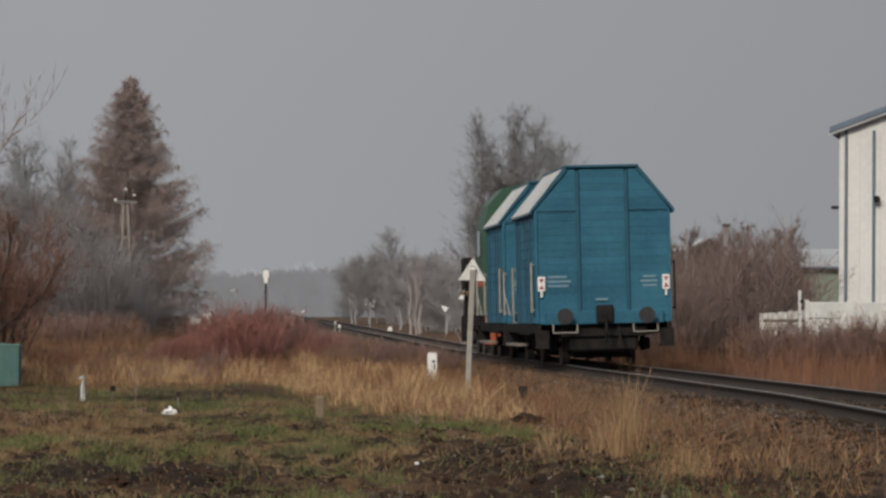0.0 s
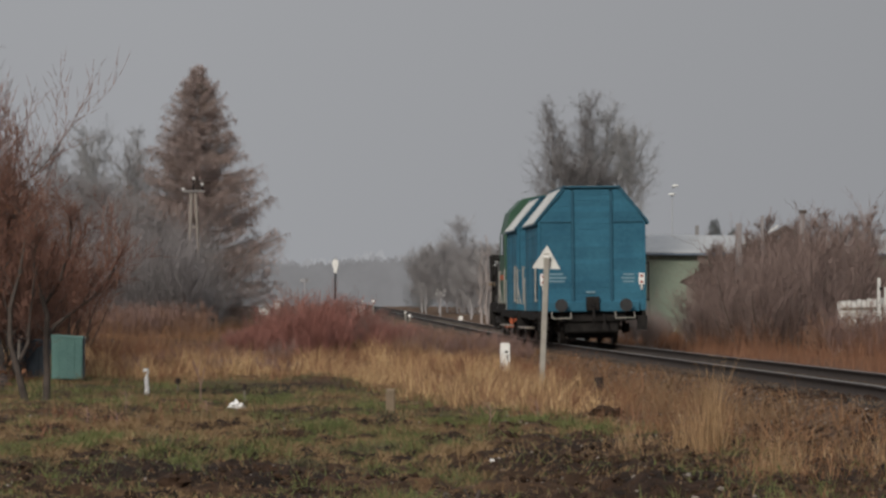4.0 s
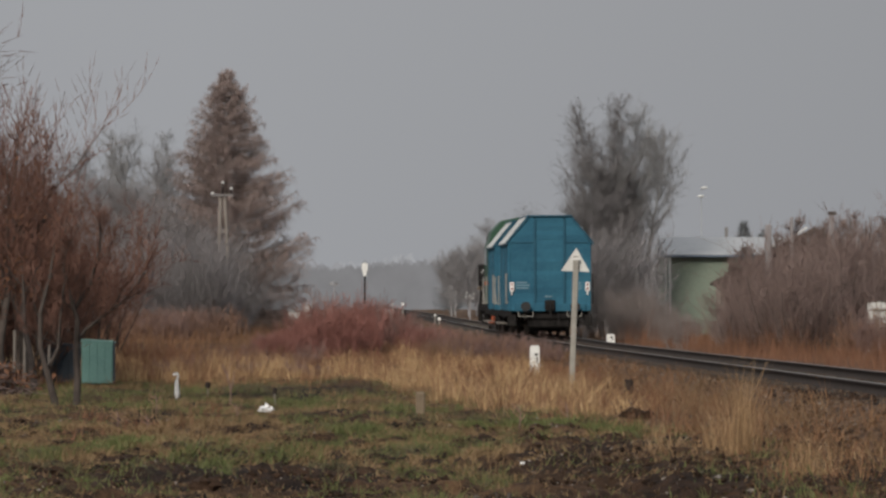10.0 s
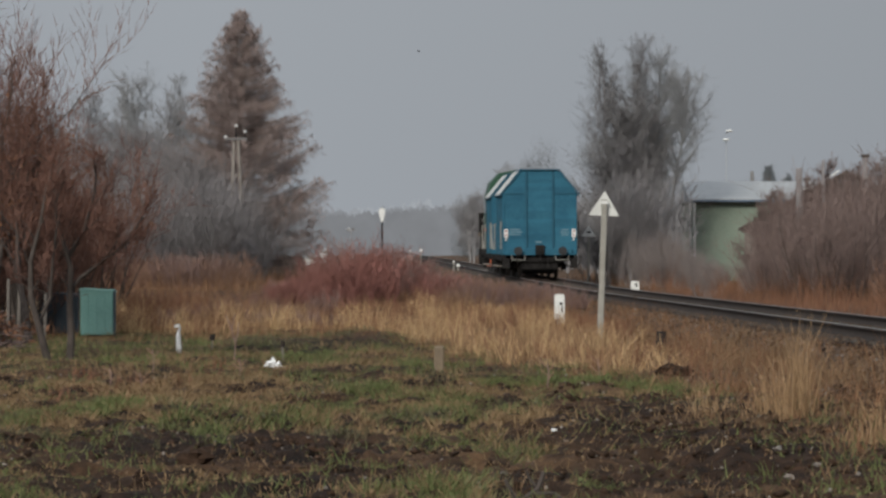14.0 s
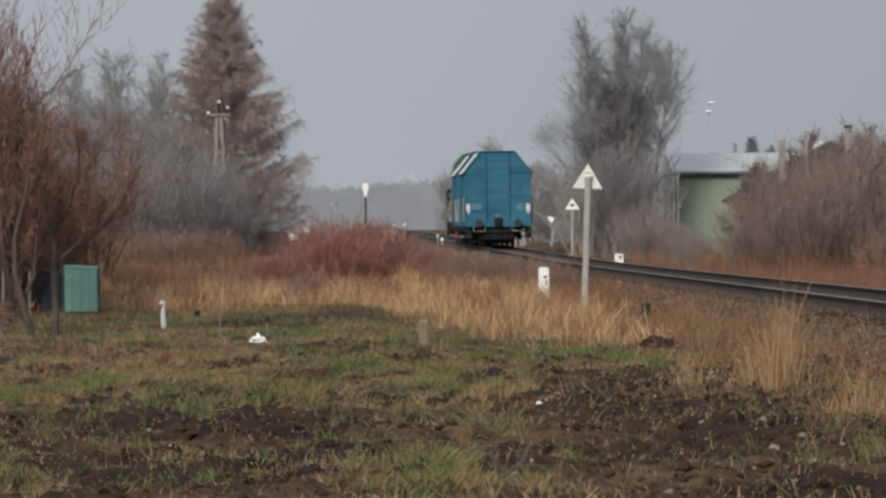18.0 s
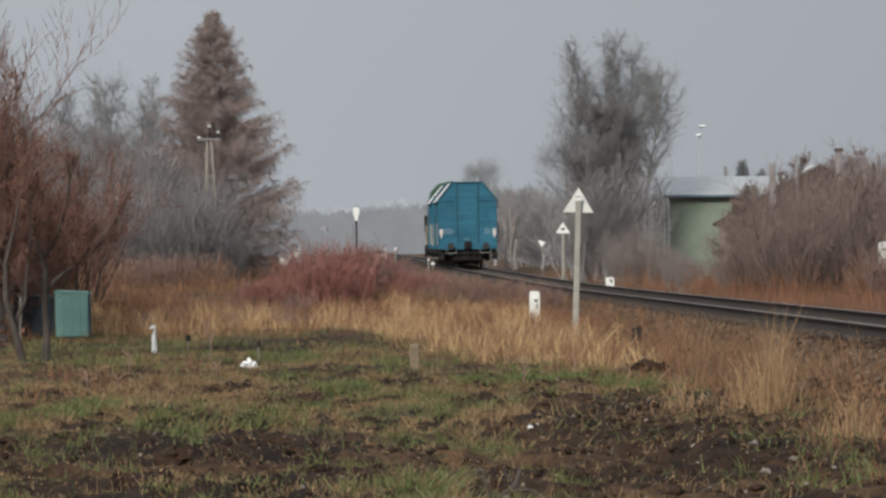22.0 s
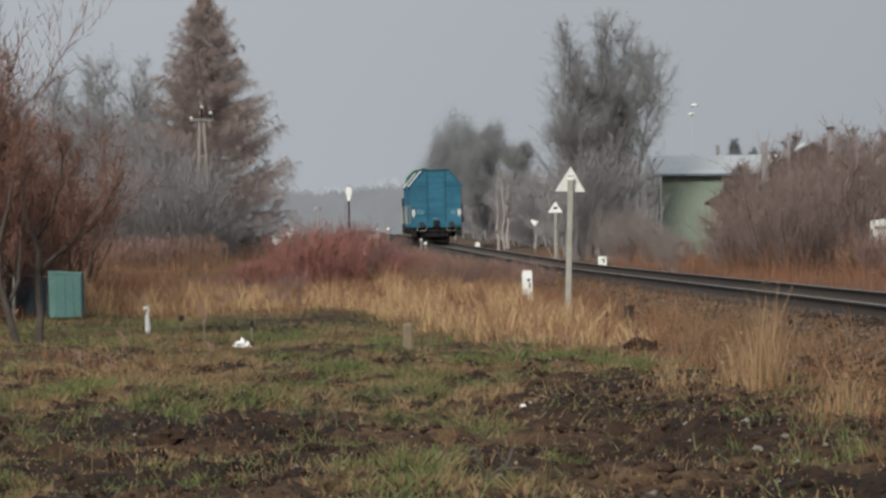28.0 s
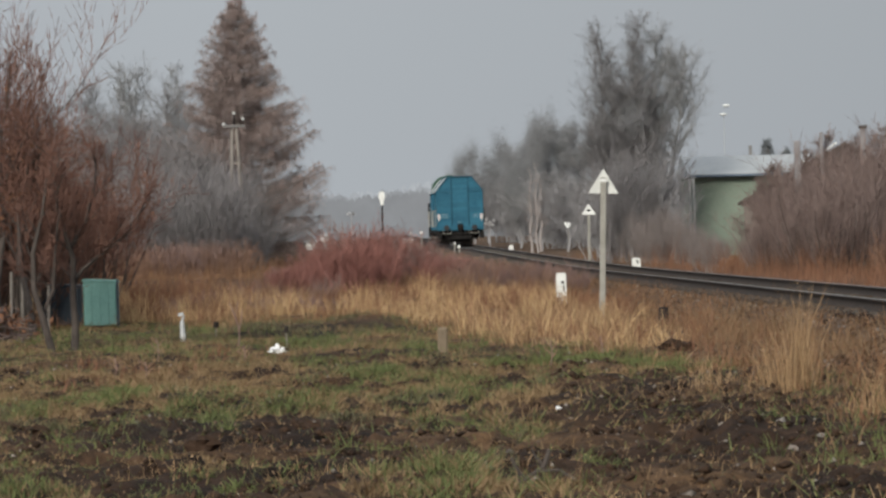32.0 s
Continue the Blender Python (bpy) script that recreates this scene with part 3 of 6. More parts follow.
def leaning_tree(at, seed, boughs, label):
    """A crooked fruit tree along given boughs, each a radius and (x, z) bends."""
    rng = random.Random(seed)
    segs = {2: [], 1: [], 0: []}
    stem = []
    for k, (r, bends) in enumerate(boughs):
        pts = [Vector((x, 0.12 * math.sin(x * 5 + k), z)) for x, z in bends]
        n = len(pts) - 1
        for i in range(n):
            stem.append((*pts[i], *pts[i + 1], r * (1 - 0.75 * i / n), r * (1 - 0.75 * (i + 1) / n)))
            if pts[i + 1].z < 1.3:
                continue
            for _ in range(3):
                d = (pts[i + 1] - pts[i]).normalized() * 0.6 + Vector((rng.gauss(0, 0.6), rng.gauss(0, 0.7), rng.uniform(-0.1, 0.7)))
                grow(rng, segs, pts[i].lerp(pts[i + 1], rng.random()), d, rng.uniform(0.4, 0.95), 0.011, 2, {2: 3, 1: 3}, 0.5, 0.14, 0.3)
    tree = thing("bare_tree", (at[0], at[1], gz(*at)), label, "tree", LEFT_TREES)
    part("trunk", tubes_mesh("trunk", stem, M_BARK_D, 8), None, tree)
    part("limbwork", tubes_mesh("limbwork", segs[2], M_BARK_D, 4), None, tree, kind="stuff")
    fine = np.array(segs[1] + segs[0])
    fine[:, 6:8] = np.maximum(fine[:, 6:8], 0.0042)
    part("crown", spikes_mesh("crown", fine, M_TWIG_F), None, tree, kind="stuff")


def leaf_mesh(name, c, size, rnd, material):
    n = len(c)
    u = rnd.normal(0, 1, (n, 3))
    u /= np.linalg.norm(u, axis=1, keepdims=True)
    w = np.cross(u, rnd.normal(0, 1, (n, 3)))
    w /= np.linalg.norm(w, axis=1, keepdims=True)
    s = size * rnd.uniform(0.6, 1.3, (n, 1))
    bend = np.cross(u, w) * s * 0.25
    v = np.stack([c - u * s, c - w * s * 0.5 + bend, c + u * s, c + w * s * 0.5 + bend], 1).reshape(-1, 3)
    return array_mesh(name, v, np.arange(n * 4).reshape(-1, 4), material)


def shrub_mesh(name, seed, height, width, stems, twig, thin=0.005, lift=0.12, twigs=5, leaves=0, bark=None, limbs=2, wander=0.34):
    """Stems, twigs and leaves of one kind of shrub."""
    rng = random.Random(seed)
    segs = {2: [], 1: [], 0: []}
    for i in range(stems):
        a, k = rng.uniform(0, 6.28), rng.uniform(0, 1) ** 0.6
        p = (0.45 * width * k * math.cos(a), 0.45 * width * k * math.sin(a), -0.08)
        d = (0.5 * width / height * k * math.cos(a), 0.5 * width / height * k * math.sin(a), 1)
        grow(rng, segs, p, d, height * rng.uniform(0.45, 0.85), 0.013 * height ** 0.5, 2, {2: limbs, 1: twigs - 3}, 0.5, lift, wander)
    out = [("stem_fan", tubes_mesh("stem_fan", segs[2], bark or twig, 4))]
    fine = np.array(segs[1] + segs[0])
    fine[:, 6:8] = np.maximum(fine[:, 6:8], thin)
    out.append(("twigwork", spikes_mesh("twigwork", fine, twig)))
    if leaves:
        rnd = np.random.RandomState(seed)
        c = fine[rnd.randint(0, len(fine), leaves), 3:6] + rnd.normal(0, 0.05, (leaves, 3))
        out.append(("foliage", leaf_mesh("foliage", c, 0.036, rnd, M_RUSSET)))
    return out


def shrubs(name, kinds, spots, label, group, category="shrub"):
    rng = random.Random(len(spots))
    for i, (x, y, k) in enumerate(spots):
        ob = thing(name, (x, y, gz(x, y) - 0.02), label, category, group)
        ob.matrix_basis = Matrix.LocRotScale((x, y, gz(x, y) - 0.02), Euler((0, 0, rng.uniform(0, 6.28))), (k * rng.uniform(0.9, 1.15), k * rng.uniform(0.9, 1.15), k))
        for nm, me in kinds[i % len(kinds)]:
            part(nm, me, None, ob, kind="stuff")


def crown_tree(name, at, seed, height, radius, twig, label, group="", lean=(0, 0), bole=0.12, limbs=46, twigs=18, sub=4, thin=0.0105, thick=0.1, rise=0.75):
    """A tree with one leader and rising limbs in an egg-shaped, uneven crown."""
    rng = random.Random(seed)
    trunk, big, fine = [], [], []
    n = 9
    line = []
    for i in range(n + 1):
        t = i / n
        line.append(Vector((lean[0] * t ** 1.3 + 0.06 * math.sin(i * 1.7 + seed), lean[1] * t, height * t - (0.1 if i == 0 else 0))))
    for i in range(n):
        trunk.append((*line[i], *line[i + 1], thick * (1 - i / n) + 0.012, thick * (1 - (i + 1) / n) + 0.012))
    for k in range(limbs):
        t = bole + (0.97 - bole) * ((k + rng.random()) / limbs)
        i0 = min(n - 1, int(t * n))
        p = line[i0].lerp(line[i0 + 1], t * n - i0)
        shape = min(1.0, 0.45 + (t - bole) * 2.2) * (1 - t) ** 0.55
        L = radius * (shape + 0.15) * rng.uniform(0.5, 1.25) * 1.25
        a = rng.uniform(0, 6.28)
        d = Vector((math.cos(a), math.sin(a), rise * rng.uniform(0.5, 1.5)))
        pts = [p]
        for j in range(4):
            d = (d.normalized() + Vector((rng.gauss(0, 0.16), rng.gauss(0, 0.16), 0.14 + rng.gauss(0, 0.12)))).normalized()
            pts.append(pts[-1] + d * (L / 4))
        for j in range(4):
            r0 = thick * 0.3 * (1 - t) ** 0.5 * (1 - j / 4.6) + 0.006
            big.append((*pts[j], *pts[j + 1], r0, r0 * 0.8))
        for j in range(int(twigs * (0.5 + L / radius))):
            s = rng.uniform(0.2, 1.0) * 3.999
            i1 = int(s)
            q = pts[i1].lerp(pts[i1 + 1], s - i1)
            w = ((pts[i1 + 1] - pts[i1]).normalized() * 0.7 + Vector((rng.gauss(0, 0.7), rng.gauss(0, 0.7), rng.gauss(0.3, 0.5)))).normalized()
            e = q + w * L * rng.uniform(0.2, 0.55)
            fine.append((*q, *e, thin, thin * 0.8))
            for _ in range(sub):
                f = q.lerp(e, rng.uniform(0.2, 1))
                g = f + (w + Vector((rng.gauss(0, 0.7), rng.gauss(0, 0.7), rng.gauss(0.1, 0.5)))).normalized() * L * rng.uniform(0.1, 0.3)
                fine.append((*f, *g, thin * 0.9, thin * 0.6))
    tree = thing(name, (at[0], at[1], gz(*at)), label, "tree", group)
    # far trunks take the twig tone with its painted haze
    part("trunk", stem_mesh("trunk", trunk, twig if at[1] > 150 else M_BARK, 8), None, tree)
    part("limbwork", tubes_mesh("limbwork", big, twig, 4), None, tree, kind="stuff")
    part("crown", spikes_mesh("crown", fine, twig), None, tree, kind="stuff")
    return tree


def larch(at, height, radius, seed, brown=True, where="behind the shed"):
    """A conifer: level boughs with hanging side twigs."""
    rng = random.Random(seed)
    trunk, limbs, fuzz = [], [], []
    n = 12
    for i in range(n):
        trunk.append((0.05 * math.sin(i * 0.8), 0, height * i / n - 0.1 * (i == 0), 0.05 * math.sin((i + 1) * 0.8), 0, height * (i + 1) / n, 0.19 * (1 - i / n) + 0.012, 0.19 * (1 - (i + 1) / n) + 0.012))
    z = height * 0.10
    while z < height * 0.985:
        t = z / height
        reach = radius * min(1.0, 1.34 * (1 - t) ** 0.82) + 0.05
        for k in range(11):
            a = rng.uniform(0, 6.28)
            zz = z + rng.uniform(-0.22, 0.22)
            L = reach * (rng.uniform(0.62, 1.05) if rng.random() < 0.9 else rng.uniform(1.0, 1.12))
            up = rng.uniform(0.22, 0.55) + 0.5 * max(0, t - 0.75)
            dip = rng.uniform(0.10, 0.42) * (1.1 - t)
            pts = []
            for j in range(6):
                s = j / 5
                pts.append(Vector((math.cos(a) * L * s, math.sin(a) * L * s, zz + L * (up * s * s - dip * s))))
            for j in range(5):
                r0 = 0.026 * (1 - t) ** 0.5 * (1 - j / 5.5)
                limbs.append((*pts[j], *pts[j + 1], r0 + 0.004, r0 * 0.8 + 0.004))
            m = max(7, int(L * (17 if brown else 9)))
            for j in range(m):
                s = rng.uniform(0.08, 1.0) ** 0.8
                i0 = min(4, int(s * 5))
                p = pts[i0].lerp(pts[i0 + 1], s * 5 - i0)
                b = a + rng.choice((-1, 1)) * rng.uniform(0.3, 1.3)
                ln = (0.20 + 0.15 * L) * rng.uniform(0.5, 1.15) * (1.2 - 0.5 * s)
                q = p + Vector((math.cos(b) * ln, math.sin(b) * ln, rng.uniform(-1.1, 0.25) * ln))
                fuzz.append((*p, *q, 0.008, 0.005))
                for _ in range(6 if brown else 4):
                    e = p.lerp(q, rng.uniform(0.1, 1))
                    w = e + Vector((rng.gauss(0, 0.10), rng.gauss(0, 0.10), rng.gauss(-0.03, 0.16)))
                    fuzz.append((*e, *w, 0.0068, 0.004))
        z += 0.17 + 0.10 * (1 - t)
    tree = thing("larch" if brown else "spruce", (at[0], at[1], gz(*at)), "tall conical larch with brown autumn twigs, standing in thicket" if brown else "small hazy spruce " + where, "tree", "" if brown else "spruces " + where)
    part("trunk", stem_mesh("trunk", trunk, M_BARK, 9), None, tree)
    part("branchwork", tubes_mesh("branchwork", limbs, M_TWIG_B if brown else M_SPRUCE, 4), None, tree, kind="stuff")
    part("crown", spikes_mesh("crown", fuzz, M_LARCH if brown else M_SPRUCE), None, tree, "rusty brown larch twigs" if brown else "needles in haze-pale blue-grey", kind="stuff")


larch((-9.05, 175), 12.65, 4.0, 3)
# spruces whose haze lies in their colour
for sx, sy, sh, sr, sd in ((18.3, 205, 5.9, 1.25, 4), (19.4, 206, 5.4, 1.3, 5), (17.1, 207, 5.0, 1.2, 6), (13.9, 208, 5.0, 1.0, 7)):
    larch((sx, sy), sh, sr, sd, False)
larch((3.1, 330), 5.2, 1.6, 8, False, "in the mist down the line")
LEFT_TREES = "bare fruit trees beside the box"
leaning_tree((-5.43, 55.5), 11, [(0.062, [(0, -0.05), (0.02, 0.4), (0.0, 0.8), (0.02, 1.4), (-0.08, 1.75), (-0.2, 2.3), (-0.15, 2.9)]), (0.035, [(0.01, 1.05), (0.14, 1.24), (0.42, 1.44), (0.74, 1.67), (1.0, 1.93), (1.2, 2.3)]), (0.035, [(-0.04, 1.55), (0.22, 1.95), (0.38, 2.5), (0.42, 2.95)])], "bare fruit tree with one long bough leaning over the box")
leaning_tree((-5.72, 54.8), 12, [(0.06, [(0.05, -0.05), (-0.08, 0.5), (-0.2, 0.95), (-0.2, 1.5), (-0.05, 2.1), (0.02, 2.6)]), (0.032, [(-0.1, 0.6), (0.06, 0.95), (0.1, 1.5), (0.16, 2.0), (0.1, 2.5)])], "crooked bare fruit tree beside the box")
bare_tree("bare_tree", (-6.95, 64), 11, 3.3, 1, {3: 3, 2: 4, 1: 3}, 0.55, 0.22, 0.08, M_TWIG_F, "bare fruit tree with a few russet leaves", LEFT_TREES, 900, lean=0.1, low=2)
bare_tree("bare_tree", (-9.3, 60), 14, 5.6, 2, {3: 3, 2: 4, 1: 2}, 0.55, 0.16, 0.16, M_TWIG_F, "tall spreading bare fruit tree", LEFT_TREES, 300, lean=0.16)
bare_tree("bare_tree", (-8.0, 67), 17, 4.5, 2, {3: 4, 2: 4, 1: 2}, 0.52, 0.24, 0.13, M_TWIG_F, "bare fruit tree with upright shoots among scrub", LEFT_TREES, 1600, lean=0.14)
bare_tree("bare_tree", (-7.4, 68), 19, 4.0, 2, {3: 4, 2: 3, 1: 2}, 0.52, 0.26, 0.11, M_TWIG_F, "bare fruit tree with upright shoots among scrub", LEFT_TREES, 1400, lean=0.16, low=2)
bare_tree("bare_tree", (-8.6, 71), 23, 5.0, 2, {3: 4, 2: 3, 1: 3}, 0.5, 0.26, 0.12, M_TWIG_F, "bare fruit tree with upright shoots among scrub", LEFT_TREES, 1200, lean=0.14)
WOOD = "hazy bare trees round the larch"
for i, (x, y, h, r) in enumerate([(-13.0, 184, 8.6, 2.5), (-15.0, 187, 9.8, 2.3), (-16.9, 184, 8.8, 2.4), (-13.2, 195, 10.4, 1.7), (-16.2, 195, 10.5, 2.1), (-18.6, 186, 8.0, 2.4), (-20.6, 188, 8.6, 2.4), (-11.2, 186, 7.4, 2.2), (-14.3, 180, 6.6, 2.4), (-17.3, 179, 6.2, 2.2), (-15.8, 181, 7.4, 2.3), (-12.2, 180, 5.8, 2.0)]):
    # the farther the tree, the more haze in its colour
    crown_tree("bare_tree", (x, y), 30 + i, h, r, M_TWIG_D if y < 183 else M_HAZE_TWIG if y < 187 else M_HAZE_PALER, "bare haze-grey tree in thicket", WOOD, (0.3 * math.sin(i * 2), 0), limbs=60, twigs=15, sub=5, thin=0.0065, rise=1.1)
for i, (x, y, h, r) in enumerate([(-10.2, 158, 4.6, 1.8), (-11.6, 164, 5.6, 2.0), (-12.8, 160, 4.8, 1.9), (-13.6, 169, 6.4, 2.2), (-15.0, 163, 5.4, 2.0), (-16.4, 168, 6.2, 2.2), (-9.6, 168, 4.4, 1.7), (-17.6, 160, 5.2, 2.0), (-14.2, 157, 4.2, 1.8)]):
    crown_tree("bare_tree", (x, y), 130 + i, h, r, M_TWIG_D, "low bare tree rising out of the thicket", WOOD, (0.3 * math.sin(i * 3), 0), limbs=60, twigs=16, sub=5, thin=0.006, rise=1.0, thick=0.07)
POPLARS = "poplars beside the line"
# tall poplars get haze-pale twigs, palest on the right
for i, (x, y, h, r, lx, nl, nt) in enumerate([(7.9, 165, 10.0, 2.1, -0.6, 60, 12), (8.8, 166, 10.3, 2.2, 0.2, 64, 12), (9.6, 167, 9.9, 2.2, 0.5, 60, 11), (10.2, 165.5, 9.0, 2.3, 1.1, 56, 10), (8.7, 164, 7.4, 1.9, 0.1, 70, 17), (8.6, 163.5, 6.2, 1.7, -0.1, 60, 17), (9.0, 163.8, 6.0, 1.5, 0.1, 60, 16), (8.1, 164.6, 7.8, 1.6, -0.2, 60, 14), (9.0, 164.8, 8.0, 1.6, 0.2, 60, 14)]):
    crown_tree("poplar", (x, y), 51 + i, h, r, (M_HAZE_PALER if x > 9.5 else M_HAZE_TWIG) if h > 7.0 else M_TWIG_P, "tall bare grey poplar with upright limbs by the line", POPLARS, (lx, 0), bole=0.42 if x > 9.5 else 0.12, limbs=nl, twigs=int(nt * 1.6), sub=5, rise=1.15 if h > 8.5 else 0.9, thin=0.0058 if h > 8.5 else 0.0075)
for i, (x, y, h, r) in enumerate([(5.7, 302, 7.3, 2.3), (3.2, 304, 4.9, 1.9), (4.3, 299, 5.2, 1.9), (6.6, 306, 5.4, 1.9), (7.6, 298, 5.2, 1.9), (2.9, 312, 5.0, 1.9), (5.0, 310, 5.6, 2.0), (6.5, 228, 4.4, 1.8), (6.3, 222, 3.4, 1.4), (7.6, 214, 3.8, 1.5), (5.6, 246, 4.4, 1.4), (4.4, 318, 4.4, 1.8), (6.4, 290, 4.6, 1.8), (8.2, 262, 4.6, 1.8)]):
    crown_tree("bare_tree", (x, y), 65 + i, h, r, M_HAZE_PALEST, "round bare tree in haze-pale colour beside the line", "misty trees down the line", thin=0.009, thick=0.07, limbs=50, twigs=15, sub=5)
for i in range(12):
    x, y = 10.2 + 0.42 * i + 0.3 * math.sin(i * 5.1), 111 + 5 * ((i * 7) % 5) / 4
    crown_tree("sapling", (x, y), 150 + i, 2.5 + 0.15 * i + 0.4 * math.sin(i * 3.7), 0.75, M_TWIG_L, "thin bare sapling in front of the old barn", "saplings before the barn", (0.2 * math.sin(i * 2.9), 0), limbs=30, twigs=9, sub=4, thin=0.0045, thick=0.03, rise=1.5)
for i in range(11):
    x, y = 10.3 + 0.56 * i + 0.2 * math.sin(i * 4.3), 117.5 + 2.0 * ((i * 3) % 5) / 4
    top = min(3.75, 2.1 + 0.62 * (x - 10.0)) + 0.3 * math.sin(i * 2.1)
    crown_tree("sapling", (x, y), 170 + i, top - gz(x, y), 0.8, M_TWIG_L, "dense bare sapling against the old barn", "saplings before the barn", (0.2 * math.sin(i * 1.9), 0), limbs=60, twigs=15, sub=5, thin=0.006, thick=0.03, rise=1.3)
for i, (x, y, h) in enumerate([(5.45, 214, 4.9), (5.85, 216, 5.3), (6.15, 219, 4.6)]):
    crown_tree("birch", (x, y), 95 + i, h, 0.45, M_BIRCH, "slender pale bare birch in the mist", "pale birches by the line", thick=0.07, limbs=26, twigs=7, sub=2, thin=0.012)

RNG = random.Random(9)


def strewn(n, x0, x1, y0, y1, k0, k1):
    return [(RNG.uniform(x0, x1), RNG.uniform(y0, y1), RNG.uniform(k0, k1)) for _ in range(n)]


THICKET = [shrub_mesh("thicket_shrub", 60 + i, 3.4, 2.6, 18, M_TWIG_D, 0.0062, 0.2, 6, limbs=3, wander=0.24) for i in range(3)]
shrubs("thicket_shrub", THICKET, [(x, y, k * (1.0 if x < -9.0 else 0.7)) for x, y, k in strewn(30, -17, -8.2, 150, 162, 0.85, 1.25) + strewn(30, -17, -8.0, 162, 174, 1.05, 1.45) + strewn(8, -11.0, -8.6, 155, 163, 0.8, 1.0)], "dense grey-mauve leafless thicket shrub", "thicket under the larch")
# shrubs with haze put into their twig colour
MISTY = [shrub_mesh("misty_shrub", 64 + i, 3.0, 2.4, 13, M_HAZE_PALEST, 0.0085, 0.2, 6, limbs=3, wander=0.24) for i in range(2)]
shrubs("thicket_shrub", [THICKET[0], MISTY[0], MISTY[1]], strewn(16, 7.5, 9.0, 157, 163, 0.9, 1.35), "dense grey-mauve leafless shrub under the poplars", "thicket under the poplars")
shrubs("misty_shrub", MISTY, [(float(track_x(y)) + u, y, k) for u, y, k in strewn(24, 5.2, 10.5, 196, 250, 0.6, 1.0) + strewn(20, 6.0, 12.0, 250, 330, 1.0, 1.6)], "leafless shrub in haze-pale colour beside the line", "misty scrub down the line")
BRUSH = [shrub_mesh("brush_shrub", 70 + i, 2.6, 2.0, 16, M_TWIG_F, 0.0044, 0.16, 6, leaves=320, bark=M_BARK_D, limbs=3, wander=0.26) for i in range(3)]
shrubs("brush_shrub", BRUSH, [(x, y, k * min(1.45, max(0.45, (3.9 - max(0.0, x + 8) * 0.62 - max(0.0, x + 6) * 0.8) / 2.6))) for x, y, k in strewn(9, -10.4, -7.9, 68, 73, 0.7, 0.9) + strewn(16, -11.0, -8.0, 79, 94, 0.75, 1.0)], "brown brush with withered russet leaves", "scrub behind the box")
RED = [shrub_mesh("dogwood", 80 + i, 1.25, 1.3, 24, M_DOGWOOD if i < 2 else M_MAUVE, 0.0044, 0.2, 6, limbs=2, wander=0.26) for i in range(3)]
shrubs("dogwood", RED, [(x, y, (0.36 + 0.76 * math.exp(-((x + 1.7) / 1.75) ** 2)) * k) for x, y, k in strewn(62, -4.6, 1.8, 90, 103, 0.7, 1.15)], "low dogwood shrub with dark red stems", "red scrub on the mound")
WEEDY = [shrub_mesh("weed_shrub", 84 + i, 0.8, 1.0, 20, M_MAUVE if i else M_RUSSET_STEM, 0.0042, 0.22, 6, wander=0.26) for i in range(2)]
shrubs("weed_shrub", WEEDY, [(x, y, k) for x, y, k in strewn(46, 0.2, 3.4, 88, 103, 0.55, 0.95) + strewn(16, -5.6, -2.6, 80, 90, 0.4, 0.7) + strewn(22, 12.0, 17.2, 93.5, 97.5, 1.2, 2.0) + strewn(14, -5.6, -2.0, 74, 80, 0.3, 0.5)], "low brown dead shrub among the dry grass", "brown scrub on the mound")
shrubs("weed_shrub", WEEDY, strewn(34, -17, -7.6, 138, 151, 1.2, 1.9), "low brown dead shrub before the thicket", "weeds before the thicket")
LINE = [shrub_mesh("lineside_shrub", 90 + i, 2.6, 2.2, 18, M_TWIG_L, 0.0046, 0.2, 6, bark=M_BARK_D, limbs=3, wander=0.22) for i in range(3)]
shrubs("lineside_shrub", LINE, [(x * y / 105, y, k * min(1.1, 0.7 + 0.22 * (x - 9.5))) for x, y, k in strewn(34, 9.3, 13.2, 101, 117, 0.75, 1.2)] + [(12.9, 106, 1.4), (12.3, 108, 1.15)] + strewn(9, 13.6, 17.5, 101, 116, 0.28, 0.42) + strewn(9, 12.0, 14.6, 95.0, 97, 0.3, 0.45) + strewn(7, 12.2, 13.6, 114, 130, 0.6, 0.95), "brown leafless lineside shrub", "scrub beyond the line")
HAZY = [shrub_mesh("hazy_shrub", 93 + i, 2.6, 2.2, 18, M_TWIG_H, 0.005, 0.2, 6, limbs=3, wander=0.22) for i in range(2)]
shrubs("hazy_shrub", HAZY, strewn(14, 8.3, 10.6, 114, 140, 0.3, 0.5) + strewn(16, 8.0, 9.8, 140, 156, 0.45, 0.75) + strewn(8, 9.6, 14, 142, 160, 0.15, 0.26), "brown leafless lineside shrub, paled for haze", "scrub beyond the line")

# ---- backdrop of far woods, haze painted as glow ----
def far_wood(name, y, x0, x1, base, top, seed, material, n=1500):
    rnd = random.Random(seed)
    g = Geo()
    pts = []
    for i in range(n + 1):
        x = x0 + (x1 - x0) * i / n
        bump = 0.5 * noise.noise(Vector((x * 0.16, seed, 2))) + 0.32 * noise.noise(Vector((x * 0.7, seed, 4))) + 0.2 * noise.noise(Vector((x * 2.4, seed, 8)))
        h = 1.5 + (top(x) - 1.5) * (0.9 + 0.42 * bump + 0.10 * rnd.uniform(-1, 1))
        pts.append((x, h))
    verts = [(x, y, base) for x, h in pts] + [(x, y, max(h, base + 0.1)) for x, h in pts] + [(x, y + 12, base) for x, h in pts]
    m = n + 1
    faces = [(i, i + 1, m + i + 1, m + i) for i in range(n)] + [(m + i, m + i + 1, 2 * m + i + 1, 2 * m + i) for i in range(n)]
    g.add(verts, faces)
    tagged(new(name, g.mesh(name, material)), "far wood with winter haze painted into its glow", "backdrop", kind="structure")


